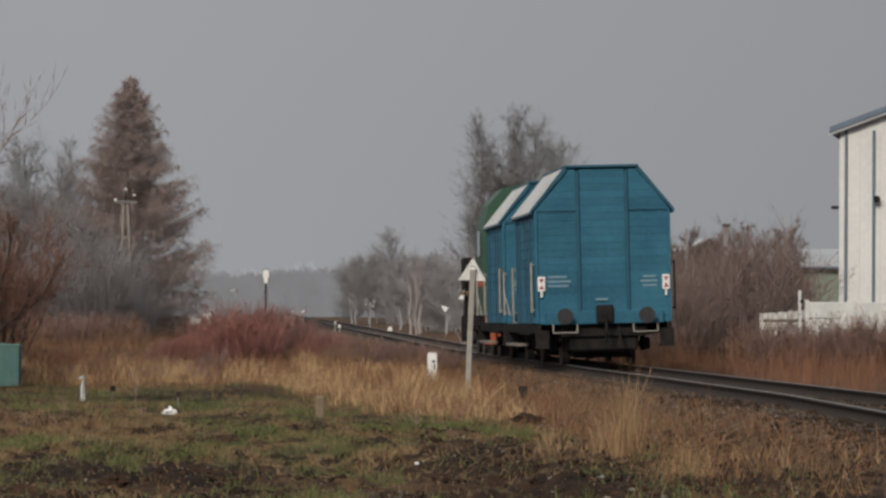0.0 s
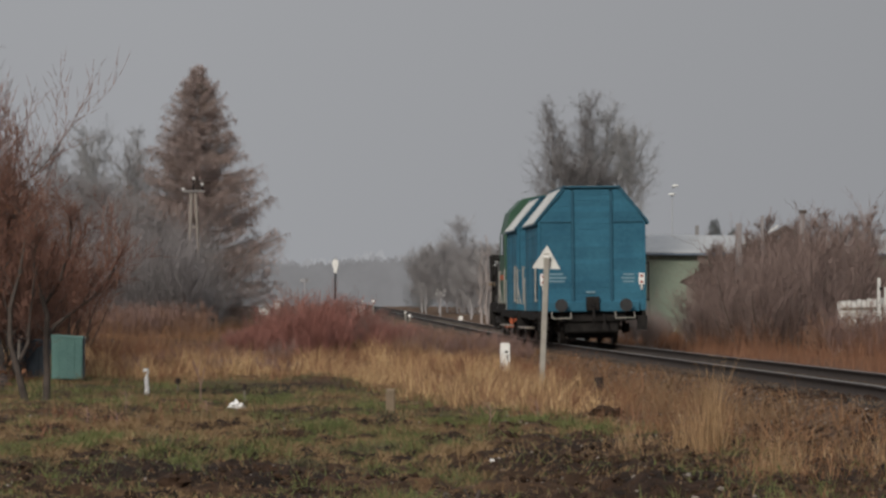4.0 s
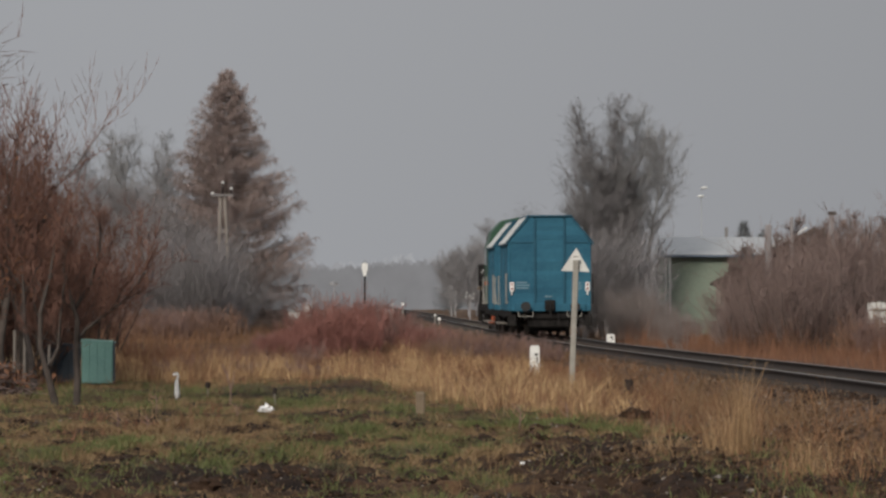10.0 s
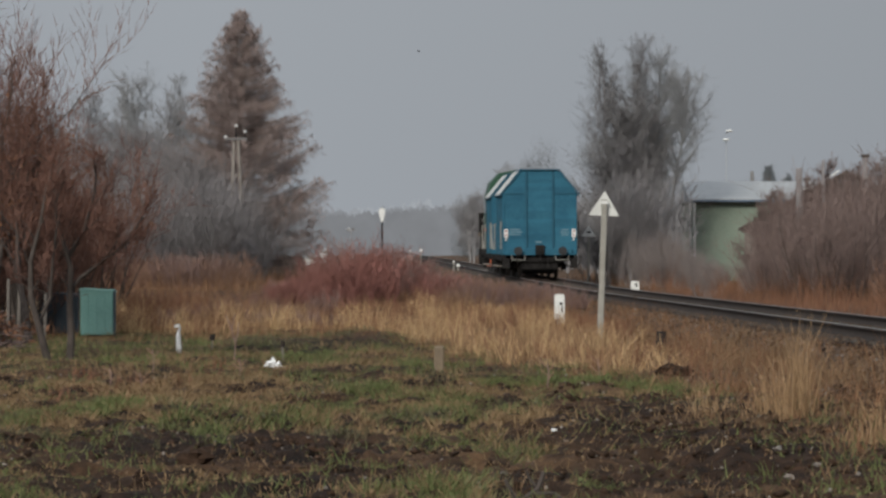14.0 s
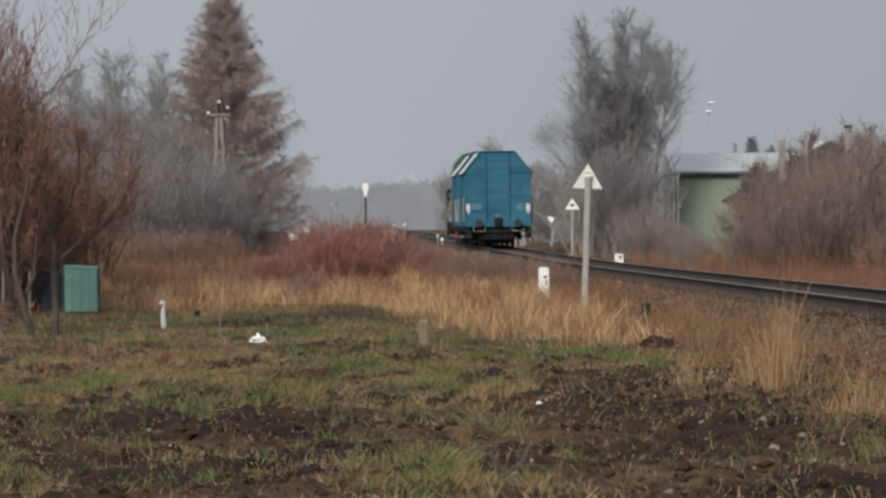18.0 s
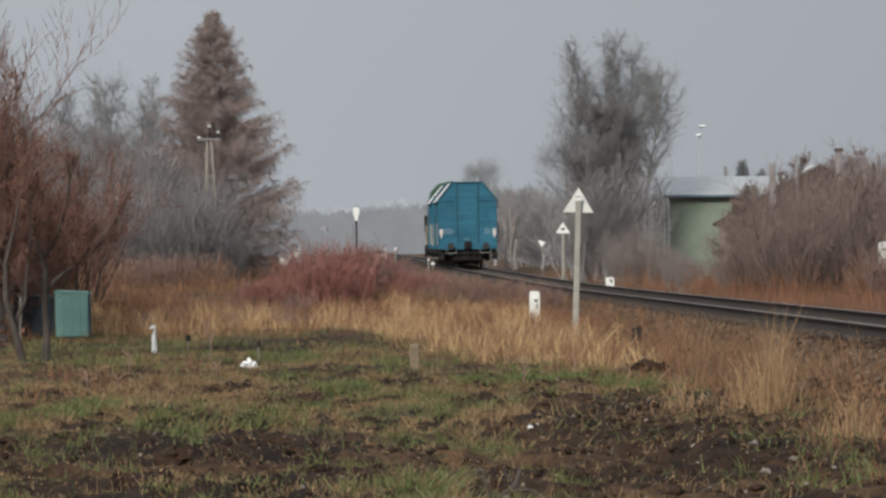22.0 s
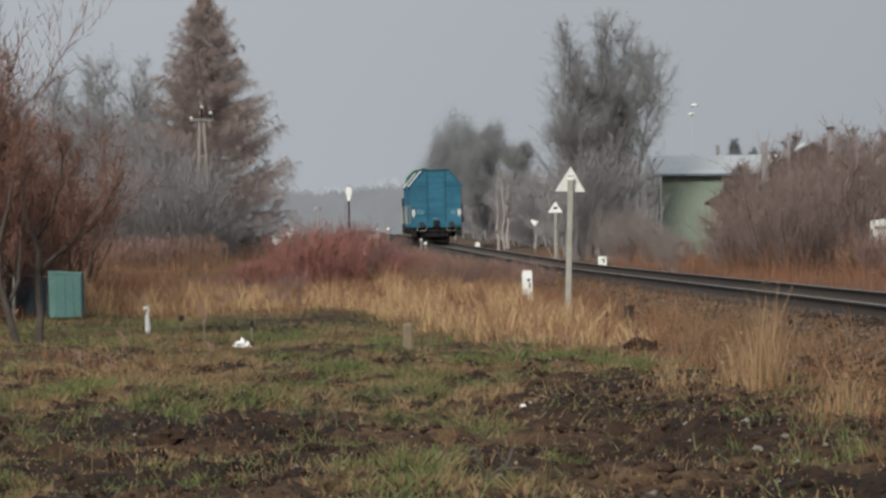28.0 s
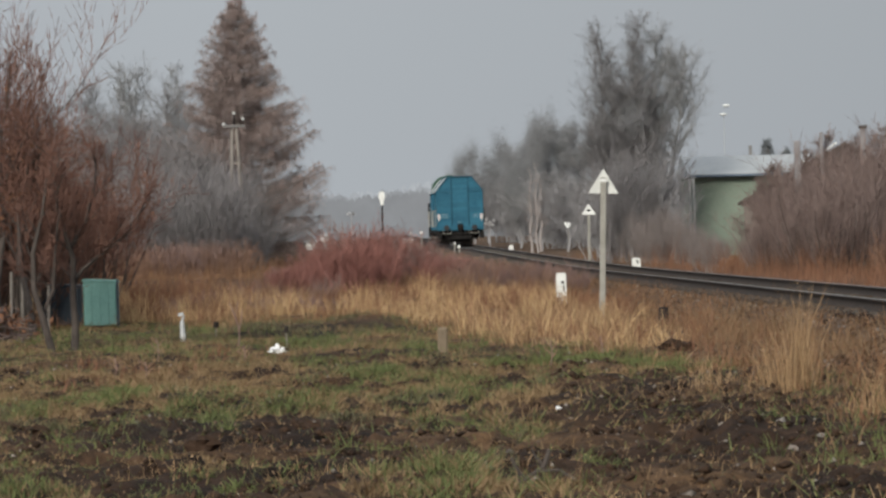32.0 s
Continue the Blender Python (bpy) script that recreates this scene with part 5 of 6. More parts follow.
def utility_pole():
    b = gz(-8.85, 165)
    t = thing("utility_pole", (-8.75, 165, b), "twin-legged concrete utility pole with weathered insulators", "utility pole")
    h = 5.8 - b
    for s in (-1, 1):
        part("leg", Geo().tube((s * 0.36 + 0.06, 0, -0.1), (s * 0.09, 0, h), 0.085, 0.07, 10), M_POLE, t, "stained concrete leg")
    for k in range(3):
        part("brace", Geo().box((0, 0, h * (0.25 + 0.25 * k)), (0.74 - 0.2 * k, 0.08, 0.1), 0.01), M_POLE, t)
    part("crossarm", Geo().box((0, -0.12, h + 0.05), (1.0, 0.09, 0.1), 0.01), M_HAZE_GREY, t)
    part("top_pin", Geo().tube((0, 0, h), (0, 0, h + 0.55), 0.03, n=6), M_STEEL, t)
    for x, z in ((-0.45, h + 0.1), (0.4, h + 0.32), (0.02, h + 0.58)):
        part("insulator", Geo().tube((x, -0.12, z), (x, -0.12, z + 0.11), 0.085, 0.055, 10), M_INSUL, t, "weathered porcelain insulator")
        if x:
            part("pin", Geo().tube((x, -0.12, h + 0.05), (x, -0.12, z), 0.02, n=5), M_STEEL, t)


def street_lamp():
    b = gz(13.9, 180)
    t = thing("street_lamp", (14.0, 180, b), "thin street lamp with two pale oval heads", "street lamp")
    # sky-like grey lets the pole fade, haze painted by its colour
    part("pole", Geo().tube((0, 0, -0.1), (0, 0, 6.2 - b), 0.024, 0.018, 8), M_SHED_ROOF, t)
    for x, z in ((-0.02, 6.14), (0.14, 6.56)):
        part("arm", Geo().tube((0, 0, z - 0.12 - b), (x, -0.1, z - b), 0.02, n=5), M_CONCRETE, t)
        part("head", Geo().blob((x, -0.12, z - b), (0.18, 0.16, 0.065), random.Random(1), 12, 0.0), M_WHITE, t, "pale oval lamp head", True)


def cabinet(at, w, d, h, m, label, rz=0.0):
    b = gz(*at)
    t = thing("metal_cabinet", (at[0], at[1], b), label, "cabinet", rz=rz)
    part("body", Geo().box((0, 0, h / 2 + 0.02), (w, d, h), 0.02), m, t)
    part("lid", Geo().prism([(-w / 2 - 0.02, h), (w / 2 + 0.02, h - 0.03), (w / 2, h + 0.01), (-w / 2, h + 0.05)], -d / 2 - 0.02, d / 2 + 0.02), m, t)
    for k in range(3):
        part("seam", Geo().box((-w / 2 + w * (0.25 + 0.25 * k), -d / 2 - 0.004, h / 2), (0.012, 0.012, h * 0.92), 0.003), m, t)
    part("edge_post", Geo().box((w / 2 + 0.02, -d / 2 + 0.02, h / 2), (0.04, 0.05, h + 0.04), 0.006), M_NAVY, t, "dark edge post")
    return t


def field_things():
    b = gz(-3.98, 58)
    t = thing("marker_post", (-3.98, 58, b), "short white bottle-shaped marker post with cap in the grass", "post")
    part("post", Geo().tube((0.01, 0, -0.1), (0, 0, 0.05), 0.022, 0.042, 10).tube((0, 0, 0.05), (-0.01, 0, 0.26), 0.042, 0.036, 10).tube((-0.01, 0, 0.26), (0.0, 0, 0.33), 0.036, 0.018, 10).tube((0.0, 0, 0.33), (0.02, 0, 0.39), 0.017, 0.017, 8), M_PLASTIC, t, "white painted thick post with narrow neck")
    part("cap", Geo().tube((-0.02, 0, 0.39), (-0.03, 0, 0.435), 0.05, 0.044, 10), M_PLASTIC, t, "white cap set askew")
    b = gz(-2.27, 52.6)
    t = thing("plastic_bag", (-2.27, 52.6, b), "crumpled white plastic bag lying on the turf", "bag")
    rng = random.Random(5)
    part("fold", Geo().blob((-0.02, 0, 0.06), (0.06, 0.05, 0.07), rng, 12, 0.5), M_PLASTIC, t)
    part("fold", Geo().blob((0.065, 0.0, 0.04), (0.055, 0.045, 0.05), rng, 12, 0.5), M_PLASTIC, t)
    part("fold", Geo().blob((-0.095, 0.02, 0.05), (0.04, 0.035, 0.03), rng, 12, 0.5), M_PLASTIC, t)
    b = gz(0.05, 49.5)
    t = thing("wooden_stake", (0.05, 49.5, b), "pale weathered stub of a wooden post", "post")
    part("stub", Geo().box((0, 0, 0.14), (0.13, 0.12, 0.44), 0.02), M_TAN, t)
    b = gz(3.62, 60)
    t = thing("tree_stump", (3.62, 60, b), "dark old stump on the slope", "stump")
    part("stump", Geo().tube((0, 0, -0.1), (0.01, 0, 0.27), 0.10, 0.08, 12), M_RAIL, t)
    for x, y, m, w, low, lb in ((-3.62, 60.6, M_RAIL, 0.048, 0.18, "rusty dark tin can upside down on a pale stick"), (-2.26, 55.2, M_RAIL, 0.032, 0.22, "small dark rusty cap on a thin stick in the grass")):
        t = thing("tin_on_stick", (x, y, gz(x, y)), lb, "scrap")
        part("stick", Geo().tube((0.01, 0, -0.05), (0, 0, low + 0.04), 0.014, 0.012, 7), M_WOOD, t, "pale stick")
        part("can", Geo().tube((0, 0, low), (0.01, 0, low + 0.09), w, w * 0.9, 12), m, t, "rusty dark can")
        part("rim", Geo().tube((0, 0, low), (0, 0, low + 0.012), w * 1.08, w * 1.08, 12), m, t)
    t = thing("dead_stalk", (-2.91, 53.8, gz(-2.91, 53.8)), "tall thin forked brown weed stalk in the turf", "weed")
    part("stem", Geo().path([(0.02, 0, -0.03), (0.03, 0, 0.22), (-0.02, 0, 0.42), (-0.1, 0, 0.62)], 0.009), M_MAUVE, t)
    part("side_shoot", Geo().path([(0.03, 0, 0.22), (0.07, 0.02, 0.4), (0.08, 0.02, 0.52)], 0.007), M_MAUVE, t)
    part("side_shoot", Geo().path([(-0.02, 0, 0.42), (0.0, 0.02, 0.55), (0.03, 0, 0.64)], 0.006), M_MAUVE, t)
    for x, y, h in ((-3.75, 49.5, 0.3), (-3.5, 44.2, 0.24), (-2.55, 48.5, 0.26), (-4.1, 47.0, 0.22), (1.3, 43.5, 0.3), (2.0, 46.0, 0.34)):
        t = thing("dead_stalk", (x, y, gz(x, y)), "short brown dead weed stalk in the turf", "weed", "short weed stalks")
        part("stem", Geo().path([(0, 0, -0.03), (0.02, 0, h * 0.5), (0.0, 0, h)], 0.006), M_MAUVE, t)
        for k in range(4):
            part("side_shoot", Geo().path([(0.015, 0, h * (0.3 + 0.15 * k)), (0.06 * (-1) ** k, 0.02, h * (0.5 + 0.15 * k)), (0.08 * (-1) ** k, 0.02, h * (0.62 + 0.15 * k))], 0.005), M_RUSSET_STEM, t)
    cabinet((-6.22, 69), 0.61, 0.6, 0.84, M_GREENBOX, "faded turquoise sheet-metal box under the fruit trees")
    cabinet((-7.0, 69.6), 0.7, 0.6, 0.76, M_NAVY, "dark blue sheet-metal box beside the turquoise one")
    for x, y, h in ((-7.55, 66, 1.05), (-7.38, 66.2, 1.0), (-7.0, 67, 0.8)):
        t = thing("fence_post", (x, y, gz(x, y)), "thin pale wooden fence post", "post", "thin posts under the trees")
        part("post", Geo().tube((0, 0, -0.1), (0.02, 0, h), 0.032, 0.026, 7), M_WOOD, t)
    t = thing("dead_stick", (0.62, 24.7, gz(0.62, 24.7)), "broken grey-brown dead branch lying in grass", "branch")
    part("stem", Geo().path([(-0.16, 0, 0.01), (-0.07, 0.02, 0.06), (0.06, 0, 0.15), (0.1, 0, 0.26)], 0.017), M_BARK_D, t)
    part("side_shoot", Geo().path([(-0.07, 0.02, 0.06), (-0.13, 0, 0.15), (-0.16, 0, 0.21)], 0.012), M_BARK_D, t)
    part("side_shoot", Geo().path([(0.02, 0, 0.12), (0.16, 0, 0.12), (0.27, 0, 0.05)], 0.012), M_BARK_D, t)
    part("side_shoot", Geo().path([(0.06, 0, 0.15), (0.0, 0, 0.22), (-0.02, 0, 0.27)], 0.009), M_BARK_D, t)
    for x, y, s in ((-1.5, 24.9, 0.035), (-1.36, 25.0, 0.025), (1.05, 33.0, 0.02)):
        t = thing("paper_scrap", (x, y, gz(x, y)), "small crumpled scrap of white paper on turf", "litter", "paper scraps")
        part("scrap", Geo().blob((0, 0, s * 0.6), (s * 1.3, s, s * 0.7), random.Random(int(x * 90)), 10, 0.6), M_PLASTIC, t)
    # brush pile
    rng = random.Random(8)
    segs = []
    for k in range(520):
        a = rng.uniform(0, 6.28)
        r = rng.uniform(0, 0.62)
        p = Vector((r * math.cos(a) * 1.25, r * math.sin(a), max(0.0, 0.62 * (1 - (r / 0.62) ** 2)) * rng.uniform(0.1, 1)))
        q = p + Vector((rng.gauss(0, 0.2), rng.gauss(0, 0.16), rng.gauss(0.02, 0.07)))
        segs.append((*p, *q, 0.012, 0.007))
    t = thing("brush_pile", (-7.3, 59.5, gz(-7.3, 59.5)), "heap of brown cut branches under the trees", "brush pile")
    part("branchwork", tubes_mesh("branchwork", segs, M_TWIG_B, 4), None, t, kind="stuff")
    part("foliage", leaf_mesh("foliage", np.random.RandomState(3).normal(0, 1, (700, 3)) * (0.4, 0.3, 0.14) + (0, 0, 0.32), 0.05, np.random.RandomState(2), M_RUST_GRASS), None, t, kind="stuff")
    # stones and clods that lie loose
    for x, y, s, m in ((2.42, 30.4, 0.05, M_PEBBLE), (2.7, 29.4, 0.032, M_PALE_STONE), (2.62, 27.6, 0.035, M_PEBBLE), (2.08, 33.5, 0.024, M_PALE_STONE), (1.63, 32.0, 0.022, M_PALE_STONE), (0.63, 25.7, 0.032, M_PEBBLE), (1.55, 35, 0.03, M_PEBBLE), (0.9, 30, 0.03, M_PEBBLE), (3.0, 31.2, 0.02, M_PALE_STONE), (2.9, 28.3, 0.025, M_PALE_STONE), (1.2, 28.6, 0.025, M_PEBBLE), (2.2, 28.9, 0.03, M_PEBBLE), (1.95, 30.6, 0.022, M_PALE_STONE), (2.55, 32.6, 0.028, M_PEBBLE), (-0.4, 28.2, 0.022, M_PEBBLE), (-1.95, 30, 0.11, M_SOIL_CLOD), (-3.6, 33, 0.09, M_SOIL_CLOD), (2.9, 46.5, 0.13, M_SOIL_CLOD), (3.05, 46.0, 0.1, M_SOIL_CLOD)):
        clod = m is M_SOIL_CLOD
        t = thing("soil_clod" if clod else "loose_stone", (x, y, gz(x, y)), "dark clod of turned soil" if clod else "pale stone lying on bare soil" if m is M_PALE_STONE else "loose brown-grey stone on bare soil", "clod" if clod else "stone", "" if clod else "loose stones on the soil")
        part("lump", Geo().blob((0, 0, s * 0.45), (s * 1.2, s, s * 0.75), random.Random(int(x * 50)), 10, 0.4), m, t)


def sheds():
    b = gz(18, 170)
    t = thing("green_shed", (0, 0, 0), "long low pale green shed with light grey roof", "shed")
    part("wall", Geo().box((18.8, 174, 1.2), (14.2, 8, 3.9), 0.03), M_SHED, t, "pale green wall")
    part("roof", Geo().prism([(0, 3.08), (0.0, 3.2), (4.4, 4.05), (8.8, 3.2), (8.8, 3.08)], 0, 14.8), M_SHED_ROOF, t, "light grey sheet roof").matrix_basis = pose(26.3, 169.6, 0, 0, 0, 90)
    part("eaves_board", Geo().box((18.8, 169.56, 3.1), (14.8, 0.06, 0.1), 0.01), M_HALL_TRIM, t, "dark eaves line")
    for x in (11.55, 11.74):
        part("downpipe", Geo().tube((x, 169.5, -0.4), (x, 169.5, 3.0), 0.05, n=8), M_HOUSE, t, "pale downpipe")
    part("chimney", Geo().box((14.9, 176, 4.2), (0.16, 0.16, 0.7), 0.02), M_HAZE_GREY, t, "dark chimney")
    h = thing("white_hall", (15.5, 105, gz(15.6, 105)), "tall white clad hall with blue-grey trim", "hall", rz=-11)
    z0, z1 = -0.2, 6.55 - gz(15.6, 105)
    w = part("wall", Geo().prism([(0, z0), (9.4, z0), (9.4, z1), (4.7, z1 + 1.75), (0, z1)], 0, 16), M_HALL, h, "white clad gable wall")
    for s, a, bb in ((1, (-0.28, z1 - 0.02), (4.7, z1 + 1.84)), (-1, (9.68, z1 - 0.02), (4.7, z1 + 1.84))):
        part("roof_slope", Geo().prism([a, (a[0], a[1] + 0.16), (bb[0], bb[1] + 0.16), bb], -0.35, 16.3), M_HALL_TRIM, h, "blue-grey roof slope")
        part("fascia", Geo().prism([(a[0] - 0.02 * s, a[1] - 0.1), (a[0] - 0.02 * s, a[1] + 0.02), (bb[0], bb[1] + 0.02), (bb[0], bb[1] - 0.1)], -0.30, -0.22), M_SHED_ROOF, h)
    for k, x in enumerate((0.2, 1.02, 2.3, 3.6, 4.9, 6.2, 7.5)):
        part("vertical_trim", Geo().box((x, -0.04, (z0 + z1) / 2 + 0.1), (0.085, 0.08, z1 - z0 - 0.1), 0.012), M_HALL_TRIM, w, "blue-grey vertical trim")
    for k in range(1, 10):
        part("panel_joint", Geo().box((0.6 * k, -0.012, (z0 + z1) / 2), (0.02, 0.02, z1 - z0 - 0.2), 0.004), M_HALL, w)
    part("wall_lamp", Geo().box((1.12, -0.22, 4.85), (0.18, 0.3, 0.16), 0.03), M_STEEL, h, "dark wall lamp")
    part("wall_lamp", Geo().box((-0.12, 0.2, 4.6), (0.26, 0.12, 0.1), 0.02), M_STEEL, h, "dark wall lamp")
    f = thing("concrete_fence", (0, 0, 0), "white concrete panel fence among weeds", "fence")
    for k in range(9):
        part("slat", Geo().box((12.72 + k * 0.14, 100 - 0.004 * (k % 2), 0.35 + 0.012 * k), (0.125, 0.05, 1.62 + 0.03 * math.sin(k * 2.7)), 0.01), M_HOUSE, f, "whitewashed upright slat")
    part("slat_rail", Geo().box((13.28, 99.95, 0.96), (1.26, 0.06, 0.07), 0.012), M_WOOD, f, "grey cross rail")
    for x in (14.33, 15.62):
        for k in range(3):
            part("panel", Geo().box((x, 98.2, 1.27 - k * 0.46), (1.27, 0.08, 0.44), 0.015), M_HOUSE, f, "whitewashed concrete panel")
    for x, y, top in ((12.6, 100, 1.15), (13.66, 98.2, 1.55), (14.98, 98.2, 1.53)):
        part("post", Geo().box((x, y, top - 0.9), (0.12, 0.12, 1.8), 0.015), M_HOUSE, f, "whitewashed post")
    p = thing("pale_post", (13.6, 99.3, gz(13.6, 99.3)), "slim pale post with dark bracket behind the fence", "post")
    part("post", Geo().box((0, 0, 0.95), (0.085, 0.085, 2.3), 0.015), M_HOUSE, p)
    part("bracket", Geo().box((0.05, -0.05, 1.8), (0.09, 0.07, 0.1), 0.015), M_STEEL, p, "dark bracket")
    g = thing("board_gate", (17.2, 98, gz(17.2, 98)), "grey weathered board gate beside the fence", "gate")
    for k in range(11):
        part("board", Geo().box((-0.8 + k * 0.16, 0, 0.85), (0.145, 0.03, 1.75 + 0.03 * math.sin(k * 3)), 0.006), M_WOOD, g)
    for z in (0.4, 1.4):
        part("rail", Geo().box((0, 0.035, z), (1.8, 0.04, 0.1), 0.006), M_WOOD, g)
    for x, y, h2, pw, cap in ((11.38, 117, 3.53, 0.2, 0), (12.24, 118, 3.8, 0.1, 0), (13.44, 117, 3.88, 0.17, 1)):
        h2 = h2 - gz(x, y)
        t = thing("old_post", (x, y, gz(x, y)), "weathered grey timber post above the scrub", "post", "old posts in the scrub")
        part("post", Geo().box((0, 0, h2 / 2), (pw, pw, h2 + 0.2), 0.02), M_TWIG_D, t)
        if cap:
            part("cap", Geo().box((0.01, 0, h2 + 0.12), (0.25, 0.22, 0.1), 0.02), M_BARK_D, t)


def old_barn():
    """Weathered board gable over a plastered wall, half hidden in scrub."""
    b = gz(13.3, 121)
    t = thing("old_barn", (13.3, 121, b), "old barn with brown weathered board gable behind scrub", "barn", rz=-6)
    half, eave, apex = 3.4, 1.76 - b, 3.52 - b

    def top(x):
        return apex - (apex - eave) * abs(x) / half

    part("wall", Geo().prism([(-half + 0.1, -0.2), (half - 0.1, -0.2), (half - 0.1, eave - 0.1), (0, apex - 0.25), (-half + 0.1, eave - 0.1)], 0, 9), M_PLASTER, t, "stained pale plaster wall")
    n = 34
    for k in range(n):
        x0, x1 = -half + 2 * half * k / n + 0.008, -half + 2 * half * (k + 1) / n - 0.008
        low = min(2.3, 1.74 + 0.217 * (x0 + half)) - b + 0.05 * math.sin(k * 2.3) - 0.12
        part("board", Geo().prism([(x0, low), (x1, low + 0.02 * math.sin(k)), (x1, top(x1)), (x0, top(x0))], -0.03 - 0.008 * (k % 3), 0.0), M_OLD_BOARD, t)
    for s in (-1, 1):
        part("roof_slope", Geo().prism([(s * (half + 0.1), eave - 0.08), (s * (half + 0.1), eave), (0, apex + 0.1), (0, apex + 0.02)], -0.06, 9.3), M_OLD_ROOF, t, "mossy brown tiled roof slope")
    for x, w in ((-1.27, 0.3), (-0.45, 0.42), (0.74, 0.16)):
        z = top(x) + 0.16
        part("flashing", Geo().prism([(x - w / 2, z - w * 0.32 * (1 if x < 0 else -1)), (x + w / 2, z + w * 0.32 * (1 if x < 0 else -1)), (x + w / 2, z + w * 0.32 * (1 if x < 0 else -1) + 0.06), (x - w / 2, z - w * 0.32 * (1 if x < 0 else -1) + 0.06)], -0.08, 0.1), M_WHITE, t, "bright loose sheet flashing")


lantern_signal()
far_posts()
insulator_posts()
old_barn()
far_houses()
utility_pole()
street_lamp()
field_things()
sheds()


# ---- grass and litter ----
def blades(name, x, y, h, width, rnd, material, label, lean=0.35, parent=None, simple=False):
    n = len(x)
    b = np.stack([x, y, ground_z(x, y) - 0.015], 1)
    a = rnd.uniform(0, 2 * np.pi, n)
    side = np.stack([np.cos(a), np.sin(a), np.zeros(n)], 1) * (width / 2)[:, None]
    ang = rnd.uniform(0, 2 * np.pi, n)
    bend = np.stack([np.cos(ang), np.sin(ang), np.zeros(n)], 1) * (h * lean * rnd.uniform(0.1, 1.3, n))[:, None]
    up = np.array([[0, 0, 1.0]]) * h[:, None]
    mid = b + up * 0.55 + bend * 0.35
    tip = b + up * 0.98 + bend
    if simple:
        v = np.stack([b - side, b + side, tip + side * 0.3, tip - side * 0.3], 1).reshape(-1, 3)
        return tagged(new(name, array_mesh(name, v, np.arange(n * 4).reshape(-1, 4), material)), label, "grass", kind="stuff")
    v = np.stack([b - side, b + side, mid + side * 0.75, mid - side * 0.75, tip + side * 0.2, tip - side * 0.2], 1).reshape(-1, 3)
    k = np.arange(n) * 6
    f = np.concatenate([np.stack([k, k + 1, k + 2, k + 3], 1), np.stack([k + 3, k + 2, k + 4, k + 5], 1)])
    me = array_mesh(name, v, f, material)
    ob = new(name, me)
    if parent:
        ob.parent = parent
        return ob
    return tagged(ob, label, "grass", kind="stuff")


def field_points(rnd, n, y0, y1, margin=1.12):
    """Points spread evenly over the wedge of ground before the camera."""
    y = np.sqrt(rnd.uniform(y0 ** 2, y1 ** 2, n))
    x = rnd.uniform(-0.122, 0.165, n) * y * margin
    return x, y


